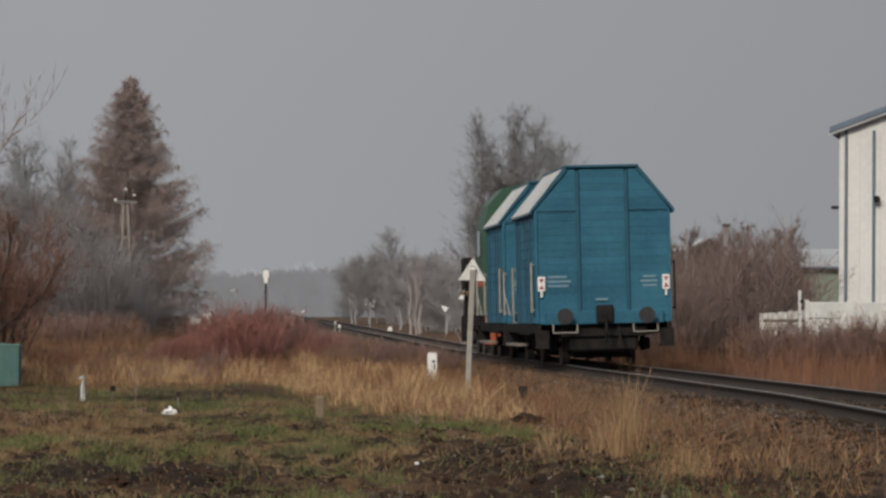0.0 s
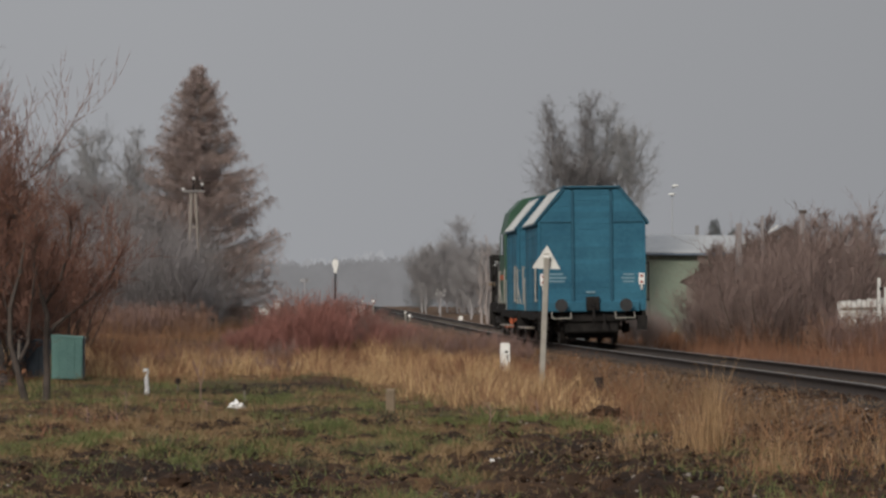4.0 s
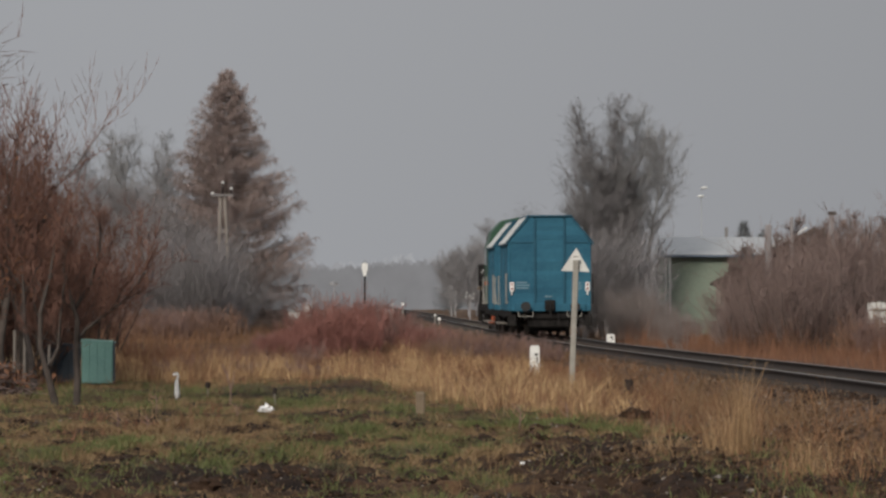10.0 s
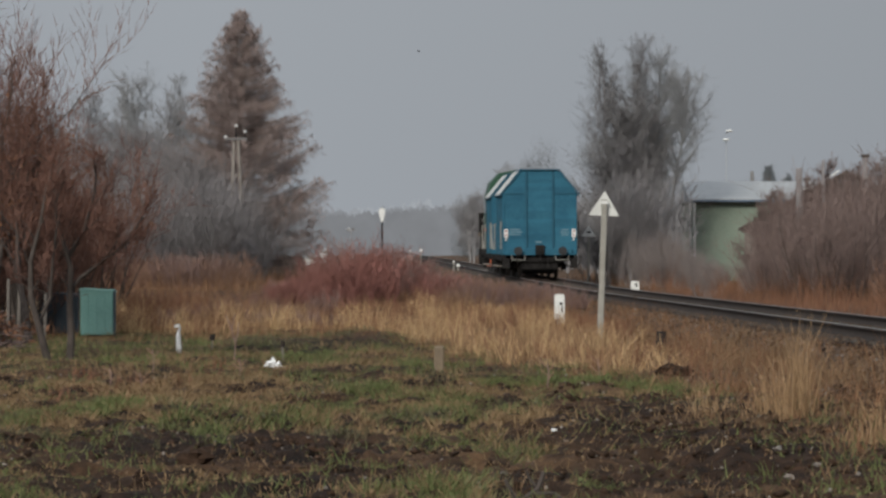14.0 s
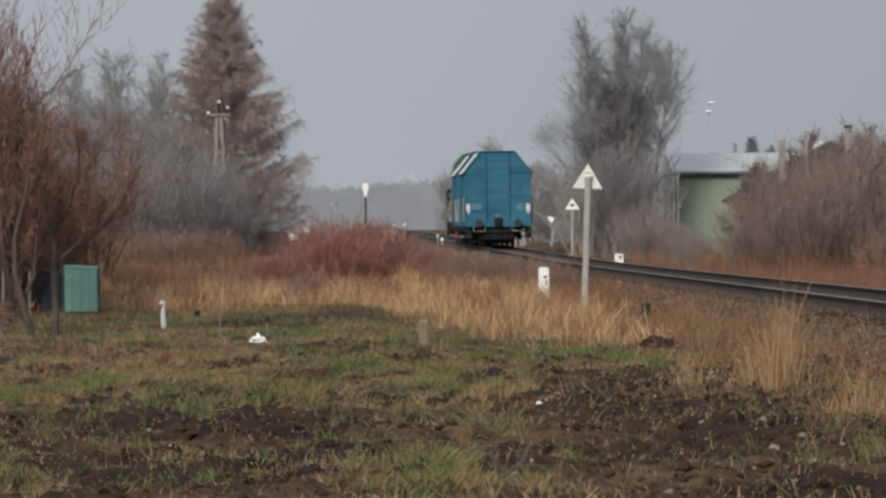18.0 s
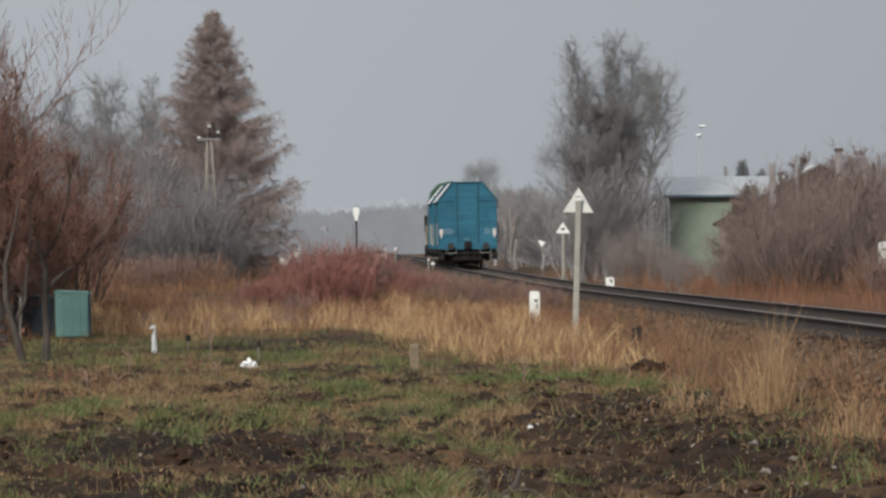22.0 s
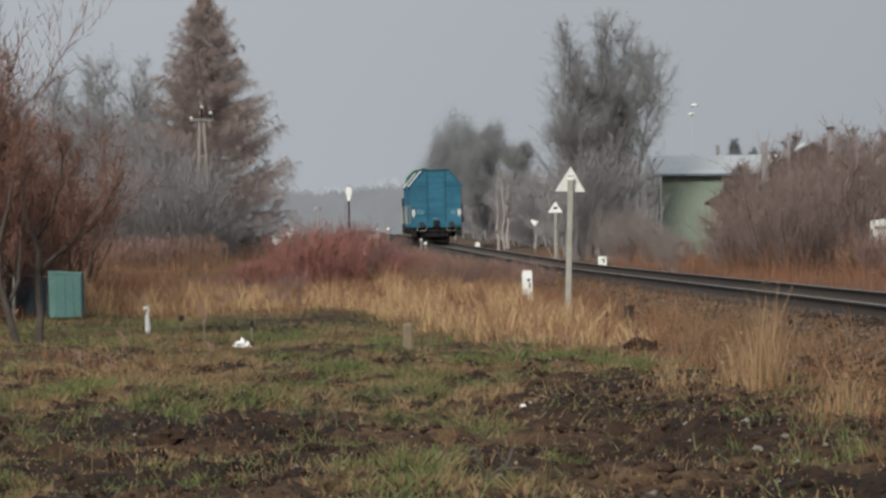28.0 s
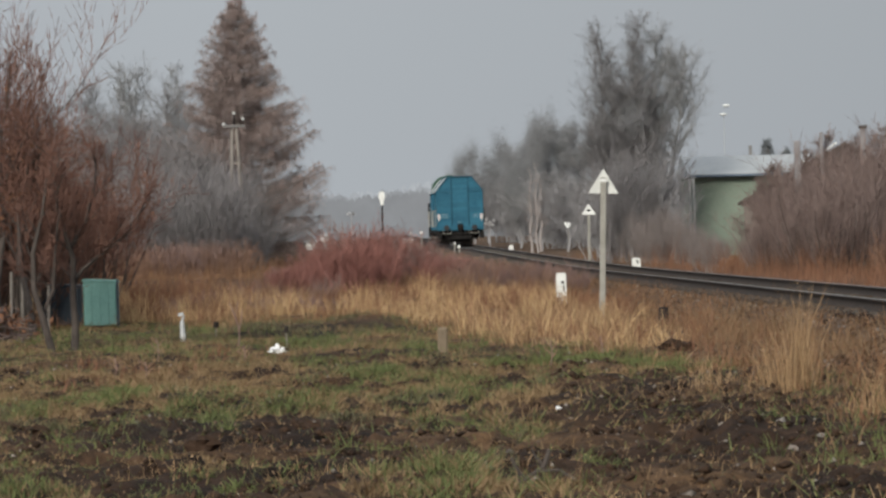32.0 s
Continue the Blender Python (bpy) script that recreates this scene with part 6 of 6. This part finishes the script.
def grasses():
    rnd = np.random.RandomState(12)
    xa, ya = field_points(rnd, 300000, 22, 46)
    xb, yb = field_points(rnd, 150000, 46, 74)
    x, y = np.concatenate([xa, xb]), np.concatenate([ya, yb])
    # shadow of the furrow, painted as a bare strip and darker grass
    furrow = np.exp(-((y - 33.2 - 0.5 * np.sin(x * 0.9)) / 0.9) ** 2) * step(0.6, -0.4, x)
    bare = vnoise(x * 0.9, y * 0.33, 41) * 0.34 + vnoise(x * 2.6, y * 0.9, 42) * 0.40 + vnoise(x * 6.0, y * 2.2, 9) * 0.30 + 0.34 * step(0.0, 2.0, x) * step(45, 36, y) + 0.07 * step(40, 32, y) - 0.10 * step(34, 46, y) - 0.09 * step(1.2, -0.6, x) * step(29, 36, y) + 0.3 * furrow - 0.45 * np.exp(-((x - 1.2) / 0.35) ** 2 - ((y - 26.8) / 1.0) ** 2) - 0.45 * np.exp(-((x - 0.6) / 0.3) ** 2 - ((y - 30.2) / 1.2) ** 2)
    keep = (tall_zone(x, y) < 2) & (rnd.uniform(0, 1, len(x)) < 1.3 * step(0.60, 0.44, bare) + 0.05)
    x, y = x[keep], y[keep]
    hump = np.exp(-((x + 2.1) / 1.5) ** 4 - ((y - 64.0) / 2.6) ** 4)
    gold = np.exp(-((x + 3.4) / 1.5) ** 2 - ((y - 46) / 7.0) ** 2)
    lush = 0.5 * vnoise(x * 1.1, y * 0.4, 45) + 0.5 * vnoise(x * 3.4, y * 1.5, 46) + 0.16 * rnd.uniform(-1, 1, len(x)) - 0.3 * gold + 0.12 * np.exp(-((x - 1.6) / 1.1) ** 2 - ((y - 47) / 5.0) ** 2) + 0.35 * np.exp(-((x - 1.2) / 0.4) ** 2 - ((y - 26.8) / 1.0) ** 2) + 0.35 * np.exp(-((x - 0.6) / 0.35) ** 2 - ((y - 30.2) / 1.2) ** 2) + 0.14 * np.exp(-((x + 2.6) / 1.6) ** 2 - ((y - 31) / 3.0) ** 2) + 0.04 * step(0.5, -2.5, x) > 0.515
    # first term: furrow shadow as dark blades; then hump and random patches
    shade_turf = (np.exp(-((y - 33.2 - 0.5 * np.sin(x * 0.9)) / 1.3) ** 2) * step(0.6, -0.4, x) * vnoise(x * 2, y, 61) > 0.3) | (hump > 0.5 + 0.3 * rnd.uniform(-1, 1, len(x))) | (vnoise(x * 1.6, y * 0.6, 48) + 0.2 * rnd.uniform(-1, 1, len(x)) > 0.82)
    tuft = 0.4 + 1.5 * vnoise(x * 4.0, y * 3.0, 11) * vnoise(x * 1.3, y * 1.0, 12) * 1.6
    for sel, nm, mt, lb, lo, hi in ((~lush & ~shade_turf, "short_grass", M_LAWN, "short matted yellow-brown winter grass", 0.03, 0.08), (lush & ~shade_turf, "green_grass", M_LUSH, "fresh green grass tufts in the field", 0.04, 0.10), (shade_turf, "mossy_turf", M_DARK_TURF, "dark turf on low humps, and furrow shadow painted as turf", 0.03, 0.08)):
        n = int(sel.sum())
        blades(nm, x[sel], y[sel], rnd.uniform(lo, hi, n) * tuft[sel] * 1.05, rnd.uniform(0.006, 0.015, n), rnd, mt, lb, 1.2, None, True)

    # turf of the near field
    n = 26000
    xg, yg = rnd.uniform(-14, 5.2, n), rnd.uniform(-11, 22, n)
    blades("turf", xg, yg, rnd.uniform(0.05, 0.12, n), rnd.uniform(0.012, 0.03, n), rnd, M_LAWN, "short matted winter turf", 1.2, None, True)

    def tufts(nm, count, per, y0, y1, cond, h0, h1, mt, lb, rad=0.10, lean=0.45):
        """Blades bunched round tuft centres."""
        cx, cy = field_points(rnd, count, y0, y1)
        ok = cond(cx, cy)
        cx, cy = cx[ok], cy[ok]
        ch = rnd.uniform(h0, h1, len(cx)) * (1 + 0.35 * step(-2.5, -4.5, cx)) * (0.3 + 1.3 * vnoise(cx * 1.9, cy * 0.7, 31))
        px = np.repeat(cx, per) + rnd.normal(0, rad, len(cx) * per)
        py = np.repeat(cy, per) + rnd.normal(0, rad, len(cx) * per)
        ph = np.repeat(ch, per) * rnd.uniform(0.3, 1.1, len(px))
        blades(nm, px, py, ph, rnd.uniform(0.006, 0.013, len(px)), rnd, mt, lb, lean, None, nm in ("dead_weeds", "slope_grass", "far_dry_grass", "dry_grass_beyond_track"))

    def u(a, b):
        return a - track_x(b)

    tufts("dry_grass", 10500, 12, 44, 99, lambda a, b: (tall_zone(a, b) > 0) & (b < 79 + 21 * step(-1.6, 0.8, a) + 4 * patch(a, b, 1.5, 4.0)) & (u(a, b) < -3.4 - 1.2 * patch(a, b, 2.0, 9.0)) & (vnoise(a * 1.9, b * 0.8, 21) * 0.6 + vnoise(a * 5, b * 2, 22) * 0.4 > 0.45), 0.13, 0.48, M_STRAW, "tall straw-coloured dry grass", 0.10, 0.75)
    tufts("russet_weeds", 7000, 11, 44, 98, lambda a, b: (tall_zone(a, b) > 1) & (u(a, b) < -3.0) & (vnoise(a * 1.6, b * 0.7, 25) + 0.35 * step(70, 78, b) > 0.5), 0.12, 0.5, M_RUST_GRASS, "russet dead weeds among the straw", 0.12, 0.6)
    tufts("dead_weeds", 13000, 10, 25, 100, lambda a, b: ((tall_zone(a, b) > -2) | ((a > 3.1) & (patch(a, b, 2.0, 1.5) > 0.45))) & (u(a, b) < -1.9), 0.08, 0.30, M_WEED, "brown dead weeds on the slope", 0.11, 0.8)
    tufts("slope_grass", 5200, 11, 28, 66, lambda a, b: (tall_zone(a, b) > -0.5) & (u(a, b) < -2.1) & (vnoise(a * 2.4, b * 0.9, 81) > 0.42), 0.10, 0.34, M_STRAW_D, "matted pale brown grass on the railway slope", 0.12, 1.0)
    tufts("scarp_grass", 2600, 13, 28, 70, lambda a, b: (np.abs(tall_zone(a, b) - 1.2) < 1.7) & (a > -0.6) & (vnoise(a * 3, b * 1.2, 83) > 0.4), 0.12, 0.36, M_REED, "straw hanging over the edge of the field", 0.10, 1.0)
    tufts("far_dry_grass", 3500, 14, 90, 190, lambda a, b: (np.abs(u(a, b)) > 3.0) & (a < 12), 0.25, 0.6, M_WEED, "brown dead grass along the line", 0.16)
    tufts("dry_grass_beyond_track", 4600, 14, 60, 130, lambda a, b: (u(a, b) > 2.4) & (u(a, b) < 9), 0.3, 1.0, M_RUST_GRASS, "russet dead grass beyond the rails", 0.14)
    tufts("golden_weeds", 1500, 10, 34, 60, lambda a, b: (tall_zone(a, b) < 0) & (np.exp(-((a + 3.4) / 1.4) ** 2 - ((b - 46) / 7.0) ** 2) * vnoise(a * 2, b, 51) > 0.22), 0.06, 0.2, M_RUST_GRASS, "golden-brown weeds in the turf", 0.08, 0.9)
    tufts("straw_tufts", 1500, 10, 24, 66, lambda a, b: (tall_zone(a, b) < 0) & (vnoise(a * 1.4, b * 0.8, 52) > 0.5), 0.05, 0.15, M_STRAW_D, "scattered straw tufts in the turf", 0.06, 0.8)
    tufts("green_tufts", 900, 14, 23, 52, lambda a, b: (tall_zone(a, b) < 0) & (vnoise(a * 1.1, b * 0.4, 45) + 0.25 * np.exp(-((a - 1.2) / 0.5) ** 2 - ((b - 27) / 1.5) ** 2) > 0.6), 0.05, 0.15, M_LUSH, "fresh green grass tufts", 0.06, 0.8)
    tufts("dark_weeds", 900, 9, 24, 60, lambda a, b: (tall_zone(a, b) < 0) & (vnoise(a * 1.9, b * 0.6, 71) > 0.68), 0.04, 0.12, M_DARK_TURF, "dark withered weeds in the turf", 0.09, 0.8)
    # fallen leaves and bits
    x, y = field_points(rnd, 22000, 22, 75)
    c = np.stack([x, y, ground_z(x, y) + 0.015], 1)
    tagged(new("leaf_litter", leaf_mesh("leaf_litter", c, 0.02, rnd, M_LITTER)), "fallen brown and pale leaves on the field", "litter", kind="stuff")
    x, y = field_points(rnd, 3500, 22, 42)
    c = np.stack([x, y, ground_z(x, y) + 0.02], 1)
    tagged(new("stalk_litter", leaf_mesh("stalk_litter", c, 0.016, rnd, M_STRAW_D)), "pale broken stalks on the bare soil", "litter", kind="stuff")
    ux = rnd.uniform(-4.8, -1.7, 12000)
    yy = np.sqrt(rnd.uniform(36 ** 2, 110 ** 2, 12000))
    xx = track_x(yy) + ux
    c = np.stack([xx, yy, ground_z(xx, yy) + 0.03], 1)
    tagged(new("slope_litter", leaf_mesh("slope_litter", c, 0.03, rnd, M_LITTER)), "brown leaf litter on the railway slope", "litter", kind="stuff")


def reed_clumps():
    rnd = np.random.RandomState(21)
    for x, y, h, r, n, lb in ((3.45, 35.6, 1.15, 0.10, 200, "tall pale clump of dry reed grass"), (3.22, 36.0, 0.6, 0.12, 110, "low pale clump of dry reed grass"), (3.66, 30.9, 0.42, 0.16, 200, "leaning dry grass clump at the slope foot"), (1.55, 58.5, 0.55, 0.3, 260, "dense dry grass clump"), (2.35, 56.5, 0.55, 0.35, 260, "dense dry grass clump"), (-0.4, 66.5, 0.5, 0.35, 240, "dense dry grass clump"), (-1.95, 26.6, 0.26, 0.22, 22, "thin clump of pale dry stalks"), (-0.95, 25.6, 0.2, 0.2, 16, "thin clump of pale dry stalks"), (2.45, 74.3, 0.5, 0.2, 300, "dry grass clump before the kilometre stone"), (2.85, 63.4, 0.4, 0.16, 120, "dry grass clump at the sign post"), (1.9, 41.0, 0.2, 0.2, 70, "low dry grass clump"), (2.7, 37.5, 0.3, 0.15, 90, "low dry grass clump")):
        t = thing("reed_clump", (0, 0, 0), lb, "grass clump", "dry reed clumps")
        px, py = rnd.normal(x, r, n), rnd.normal(y, r, n)
        hh = h * rnd.uniform(0.35, 1.05, n) * np.exp(-((px - x) / (2.2 * r)) ** 2)
        ob = blades("stalk_mass", px, py, np.maximum(hh, 0.12), rnd.uniform(0.004, 0.008, n), rnd, M_REED, "", 0.34 if h > 1 else 0.55, t)
        tagged(ob, kind="stuff")
        k = n // 4
        i = rnd.randint(0, n, k)
        c = np.stack([px[i] + rnd.normal(0, 0.04, k), py[i], ground_z(px[i], py[i]) + hh[i] * 0.92], 1)
        part("seed_fluff", leaf_mesh("seed_fluff", c, 0.012, rnd, M_REED), None, t, kind="stuff")


def pebbles():
    """Ballast stones and pale field stones."""
    rnd = np.random.RandomState(31)
    base = np.array([(1, 0, 0), (-1, 0, 0), (0, 1, 0), (0, -1, 0), (0, 0, 1), (0, 0, -1)], dtype=float)
    tri = np.array([(0, 2, 4), (2, 1, 4), (1, 3, 4), (3, 0, 4), (2, 0, 5), (1, 2, 5), (3, 1, 5), (0, 3, 5)])

    def lot(name, x, y, s, m, lb):
        n = len(x)
        v = (base[None] * rnd.uniform(0.5, 1.3, (n, 6, 1)) + rnd.normal(0, 0.22, (n, 6, 3))) * s[:, None, None]
        v = v * np.array([1, 1, 0.7]) + np.stack([x, y, ground_z(x, y) + s * 0.2], 1)[:, None]
        f = (tri[None] + (np.arange(n) * 6)[:, None, None]).reshape(-1, 3)
        tagged(new(name, array_mesh(name, v.reshape(-1, 3), f, m)), lb, "stones", kind="stuff")

    y = np.sqrt(rnd.uniform(38 ** 2, 130 ** 2, 10000))
    x = track_x(y) + rnd.uniform(-1.65, 1.65, 10000)
    lot("ballast", x, y, rnd.uniform(0.02, 0.04, len(x)), M_STONE, "brown-grey crushed stone ballast")
    x, y = field_points(rnd, 3600, 22, 50)
    k = (patch(x, y, 0.9, 2.2) > 0.45) | (x > 1)
    lot("field_stones", x[k], y[k], 0.005 + 0.026 * rnd.uniform(0, 1, int(k.sum())) ** 3, M_PEBBLE, "small pale stones on bare soil")
    y = np.sqrt(rnd.uniform(36 ** 2, 90 ** 2, 1500))
    x = track_x(y) - rnd.uniform(1.5, 4.2, 1500)
    lot("slope_stones", x, y, 0.008 + 0.028 * rnd.uniform(0, 1, 1500) ** 3, M_PEBBLE, "pale stones strewn on the railway slope")
    x, y = field_points(rnd, 26000, 22, 50)
    k = vnoise(x * 0.9, y * 0.33, 41) * 0.5 + vnoise(x * 2.6, y * 1.1, 42) * 0.4 + 0.25 * step(0.2, 2.2, x) * step(43, 35, y) > 0.5
    x, y = x[k], y[k]
    lot("soil_crumbs", x, y, 0.010 + 0.055 * rnd.uniform(0, 1, len(x)) ** 4, M_SOIL_CLOD, "dark crumbs of turned soil")


grasses()
reed_clumps()
pebbles()

# ---- exhaust ----
PUFFS = []
# birth second, size, how far it drifts across, how high it stands at last
BIRTHS = [(8.6, 0.7, 1.8, 0.3, 1500), (11.0, 0.8, 1.6, 0.5, 1800), (12.2, 0.7, 1.5, 0.2, 1800), (17.2, 0.7, 1.2, 0.2, 1800), (18.9, 0.55, 1.0, 0.1, 1500), (21.5, 0.55, 1.0, 0.1, 1300)]
BIRTHS += [(23.0 + 0.13 * k, 0.46 + 0.06 * k, 5.6 + 1.7 * math.sin(k * 2.4) - 0.05 * k, (0.3 + 1.7 * ((k * 0.37) % 1.0) if k < 9 else -1.2 + 3.1 * ((k * 7) % 5) / 4), 5000) for k in range(25)]
BIRTHS += [(26.0 + 0.42 * k, 1.35, 5.2, -1.0 + 2.5 * ((k * 3) % 4) / 3, 3600) for k in range(12)]


def fleck_mesh(name, c, size, rnd, material):
    n = len(c)
    v = c[:, None] + rnd.normal(0, 1, (n, 3, 3)) * (size * rnd.uniform(0.4, 0.9, (n, 1, 1)))
    return array_mesh(name, v.reshape(-1, 3), np.arange(n * 3).reshape(-1, 3), material)


def build_smoke():
    """Puffs of drifting soot flecks, dense in the middle and thin at the rim."""
    rnd = np.random.RandomState(77)
    for born, size, drift, high, n in BIRTHS:
        t = thing("smoke_puff", (0, 0, 0), "thin dark diesel exhaust drifting off the engine", "smoke", "exhaust plume")
        n = int(n * 2.6)
        lobes = rnd.normal(0, 0.46 * size, (9, 3)) * (1.0, 1.4, 0.8)
        c = lobes[rnd.randint(0, 9, n)] + rnd.normal(0, 0.40 * size, (n, 3))
        # narrow enough to start inside the bonnet
        c[:, 0] *= min(1.0, 1.2 / np.abs(c[:, 0]).max())
        part("soot", fleck_mesh("soot", c, 0.026 if born > 20 else 0.02, rnd, M_SMOKE), None, t, kind="stuff")
        PUFFS.append(t)


build_smoke()

# ---- birds ----
def bird(at, label, yaw):
    """Small bird in flight; it heads along its own x."""
    t = thing("bird", at, label, "bird", "birds in flight", rz=yaw)
    rng = random.Random(3)
    part("body", Geo().blob((0, 0, 0), (0.062, 0.026, 0.024), rng, 12, 0.03), M_PLUMAGE, t, smooth=True)
    part("head", Geo().blob((0.066, 0, 0.01), (0.021, 0.018, 0.018), rng, 10, 0.02).tube((0.083, 0, 0.008), (0.102, 0, 0.005), 0.006, 0.001, 6), M_PLUMAGE, t, smooth=True)
    part("tail", Geo().prism([(-0.055, 0.004), (-0.055, -0.004), (-0.115, -0.008), (-0.115, -0.003)], -0.018, 0.018), M_PLUMAGE, t)
    for s in (-1, 1):
        g = Geo()
        g.add([(0.035, s * 0.02, 0.008), (-0.03, s * 0.02, 0.008), (0.02, s * 0.075, 0.03), (-0.035, s * 0.07, 0.03), (-0.045, s * 0.135, 0.012), (0.035, s * 0.02, 0.014), (-0.03, s * 0.02, 0.012), (0.02, s * 0.075, 0.035), (-0.035, s * 0.07, 0.033)],
              [(0, 1, 3, 2), (2, 3, 4), (5, 7, 8, 6), (7, 4, 8), (0, 2, 7, 5), (2, 4, 7), (1, 6, 8, 3), (3, 8, 4), (0, 5, 6, 1)])
        part("wing", g, M_PLUMAGE, t, "half-spread dark wing")
    return t


FLIGHTS = [
    (bird((-9.2, 60, 4.6), "small dark bird flying out of the fruit trees", 0), 0, [(0, (-9.2, 60.0, 4.6)), (24.95, (-9.2, 60.0, 4.6)), (25.3, (-1.544, 60.0, 3.247)), (25.4, (-0.212, 60.0, 3.165)), (25.5, (1.119, 60.0, 3.073)), (25.6, (2.482, 60.0, 3.016)), (26.2, (9.4, 62.0, 3.3)), (28, (34.0, 75.0, 6.0)), (32, (80.0, 120.0, 12.0))]),
    (bird((8.2, 168.0, 7.2), "tiny dark bird flying out of the poplars", 180), 180, [(0, (8.2, 168.0, 7.2)), (13.45, (8.2, 168.0, 7.2)), (14.0, (-0.719, 170.0, 9.937)), (14.1, (-1.895, 170.0, 10.544)), (14.2, (-3.2, 170.0, 10.715)), (14.3, (-4.711, 170.0, 10.81)), (15.0, (-13.0, 170.0, 15.6)), (18, (-45.0, 172.0, 18.0)), (32, (-160.0, 190.0, 22.0))]),
]

# ---- sleepers, last ----
sl = Geo().box((0, 0, 0), (2.5, 0.24, 0.15), 0.02).mesh("sleeper", M_SLEEPER)
for k in range(290):
    y = 36 + k * 0.62
    ob = new("sleeper", sl)
    ob.parent = track
    ob.matrix_basis = pose(float(track_x(y)) + 0.02 * math.sin(k * 3.3), y, float(rail_z(y)) - 0.235, 0, 0, 1.6)


row = Geo()
for k in range(76):
    y = 35.4 - k * 0.62
    row.box((float(track_x(y)), y, float(rail_z(y)) - 0.235), (2.5, 0.24, 0.15), 0.0)
part("sleeper_row", row, M_SLEEPER, track, kind="stuff")


# ---- movement ----
def rear_y(t):
    """Place of the rear end wall along the line at t seconds."""
    return 76.19 + t * (6.1925 + t * (-0.041288 + t * (-0.005069 + t * (0.00038051 - t * 6.6497e-6))))


def on_track(y, half):
    """Pose of a vehicle whose middle is at y, on the curve, with the line's slope and cant."""
    ya, yb = y - half, y + half
    a = Vector((float(track_x(ya)), ya, float(rail_z(ya))))
    b = Vector((float(track_x(yb)), yb, float(rail_z(yb))))
    d = b - a
    c = (a + b) / 2
    cant = -1.6 * float(step(125, 80, y))
    return Matrix.Translation(c) @ Matrix.Rotation(math.atan2(-d.x, d.y), 4, "Z") @ Matrix.Rotation(math.atan2(d.z, d.y), 4, "X") @ Matrix.Rotation(radians(cant), 4, "Y")


STACK = 24.2 + 1.2


def puff_place(t, born, drift, high):
    """Smoke leaves the stack at born, rises, slows and drifts off to the side."""
    if t < born:
        y = rear_y(t) + STACK
        return Vector((float(track_x(y)), y, float(rail_z(y)) + 1.6))
    y0 = rear_y(born) + STACK
    a = t - born
    away = drift * (1 - math.exp(-(a / 4.2) ** 2.2)) + 0.1 * a
    top = max(high, 0.5)
    rise = 0.3 + (2.4 + top) * (1 - math.exp(-a / 0.7)) - (top - high) * float(step(1.2, 3.4, away)) + 0.05 * a
    return Vector((float(track_x(y0)) + away, y0 + 2.5 * (1 - math.exp(-a / 0.8)) + 0.2 * a, float(rail_z(y0)) + 1.6 + rise))


def motions():
    seconds = [0.5 * i for i in range(65)]
    walk(wagon_rear, [(t, on_track(rear_y(t) + 4.25, 2.5)) for t in seconds])
    walk(wagon_front, [(t, on_track(rear_y(t) + 4.25 + 9.6, 2.5)) for t in seconds])
    walk(loco, [(t, on_track(rear_y(t) + 24.2, 3.0)) for t in seconds])
    for ws in sets_rear + sets_front:
        yy = ws.location.y
        rows = []
        for i in range(321):
            t = i / 10
            rows.append((t, Matrix.Translation((0, yy, 0.46)) @ Matrix.Rotation(-(rear_y(t) - 76.19) / 0.46, 4, "X")))
        walk(ws, rows)
    for ob, yaw, rows in FLIGHTS:
        walk(ob, [(t, pose(*p, 0, 0, yaw)) for t, p in rows])
    for puff, (b, size, drift, high, n) in zip(PUFFS, BIRTHS):
        ts = {0.0, 32.0} | {float(x) for x in range(1, 32) if x < b - 0.05} | {b + x for x in (0, 0.3, 0.6, 1.0, 1.5, 2.2, 3.2, 4.5, 6, 8, 11, 15, 20, 26) if 0 <= b + x < 32}
        walk(puff, [(t, Matrix.Translation(puff_place(t, b, drift, high))) for t in sorted(ts)])


motions()
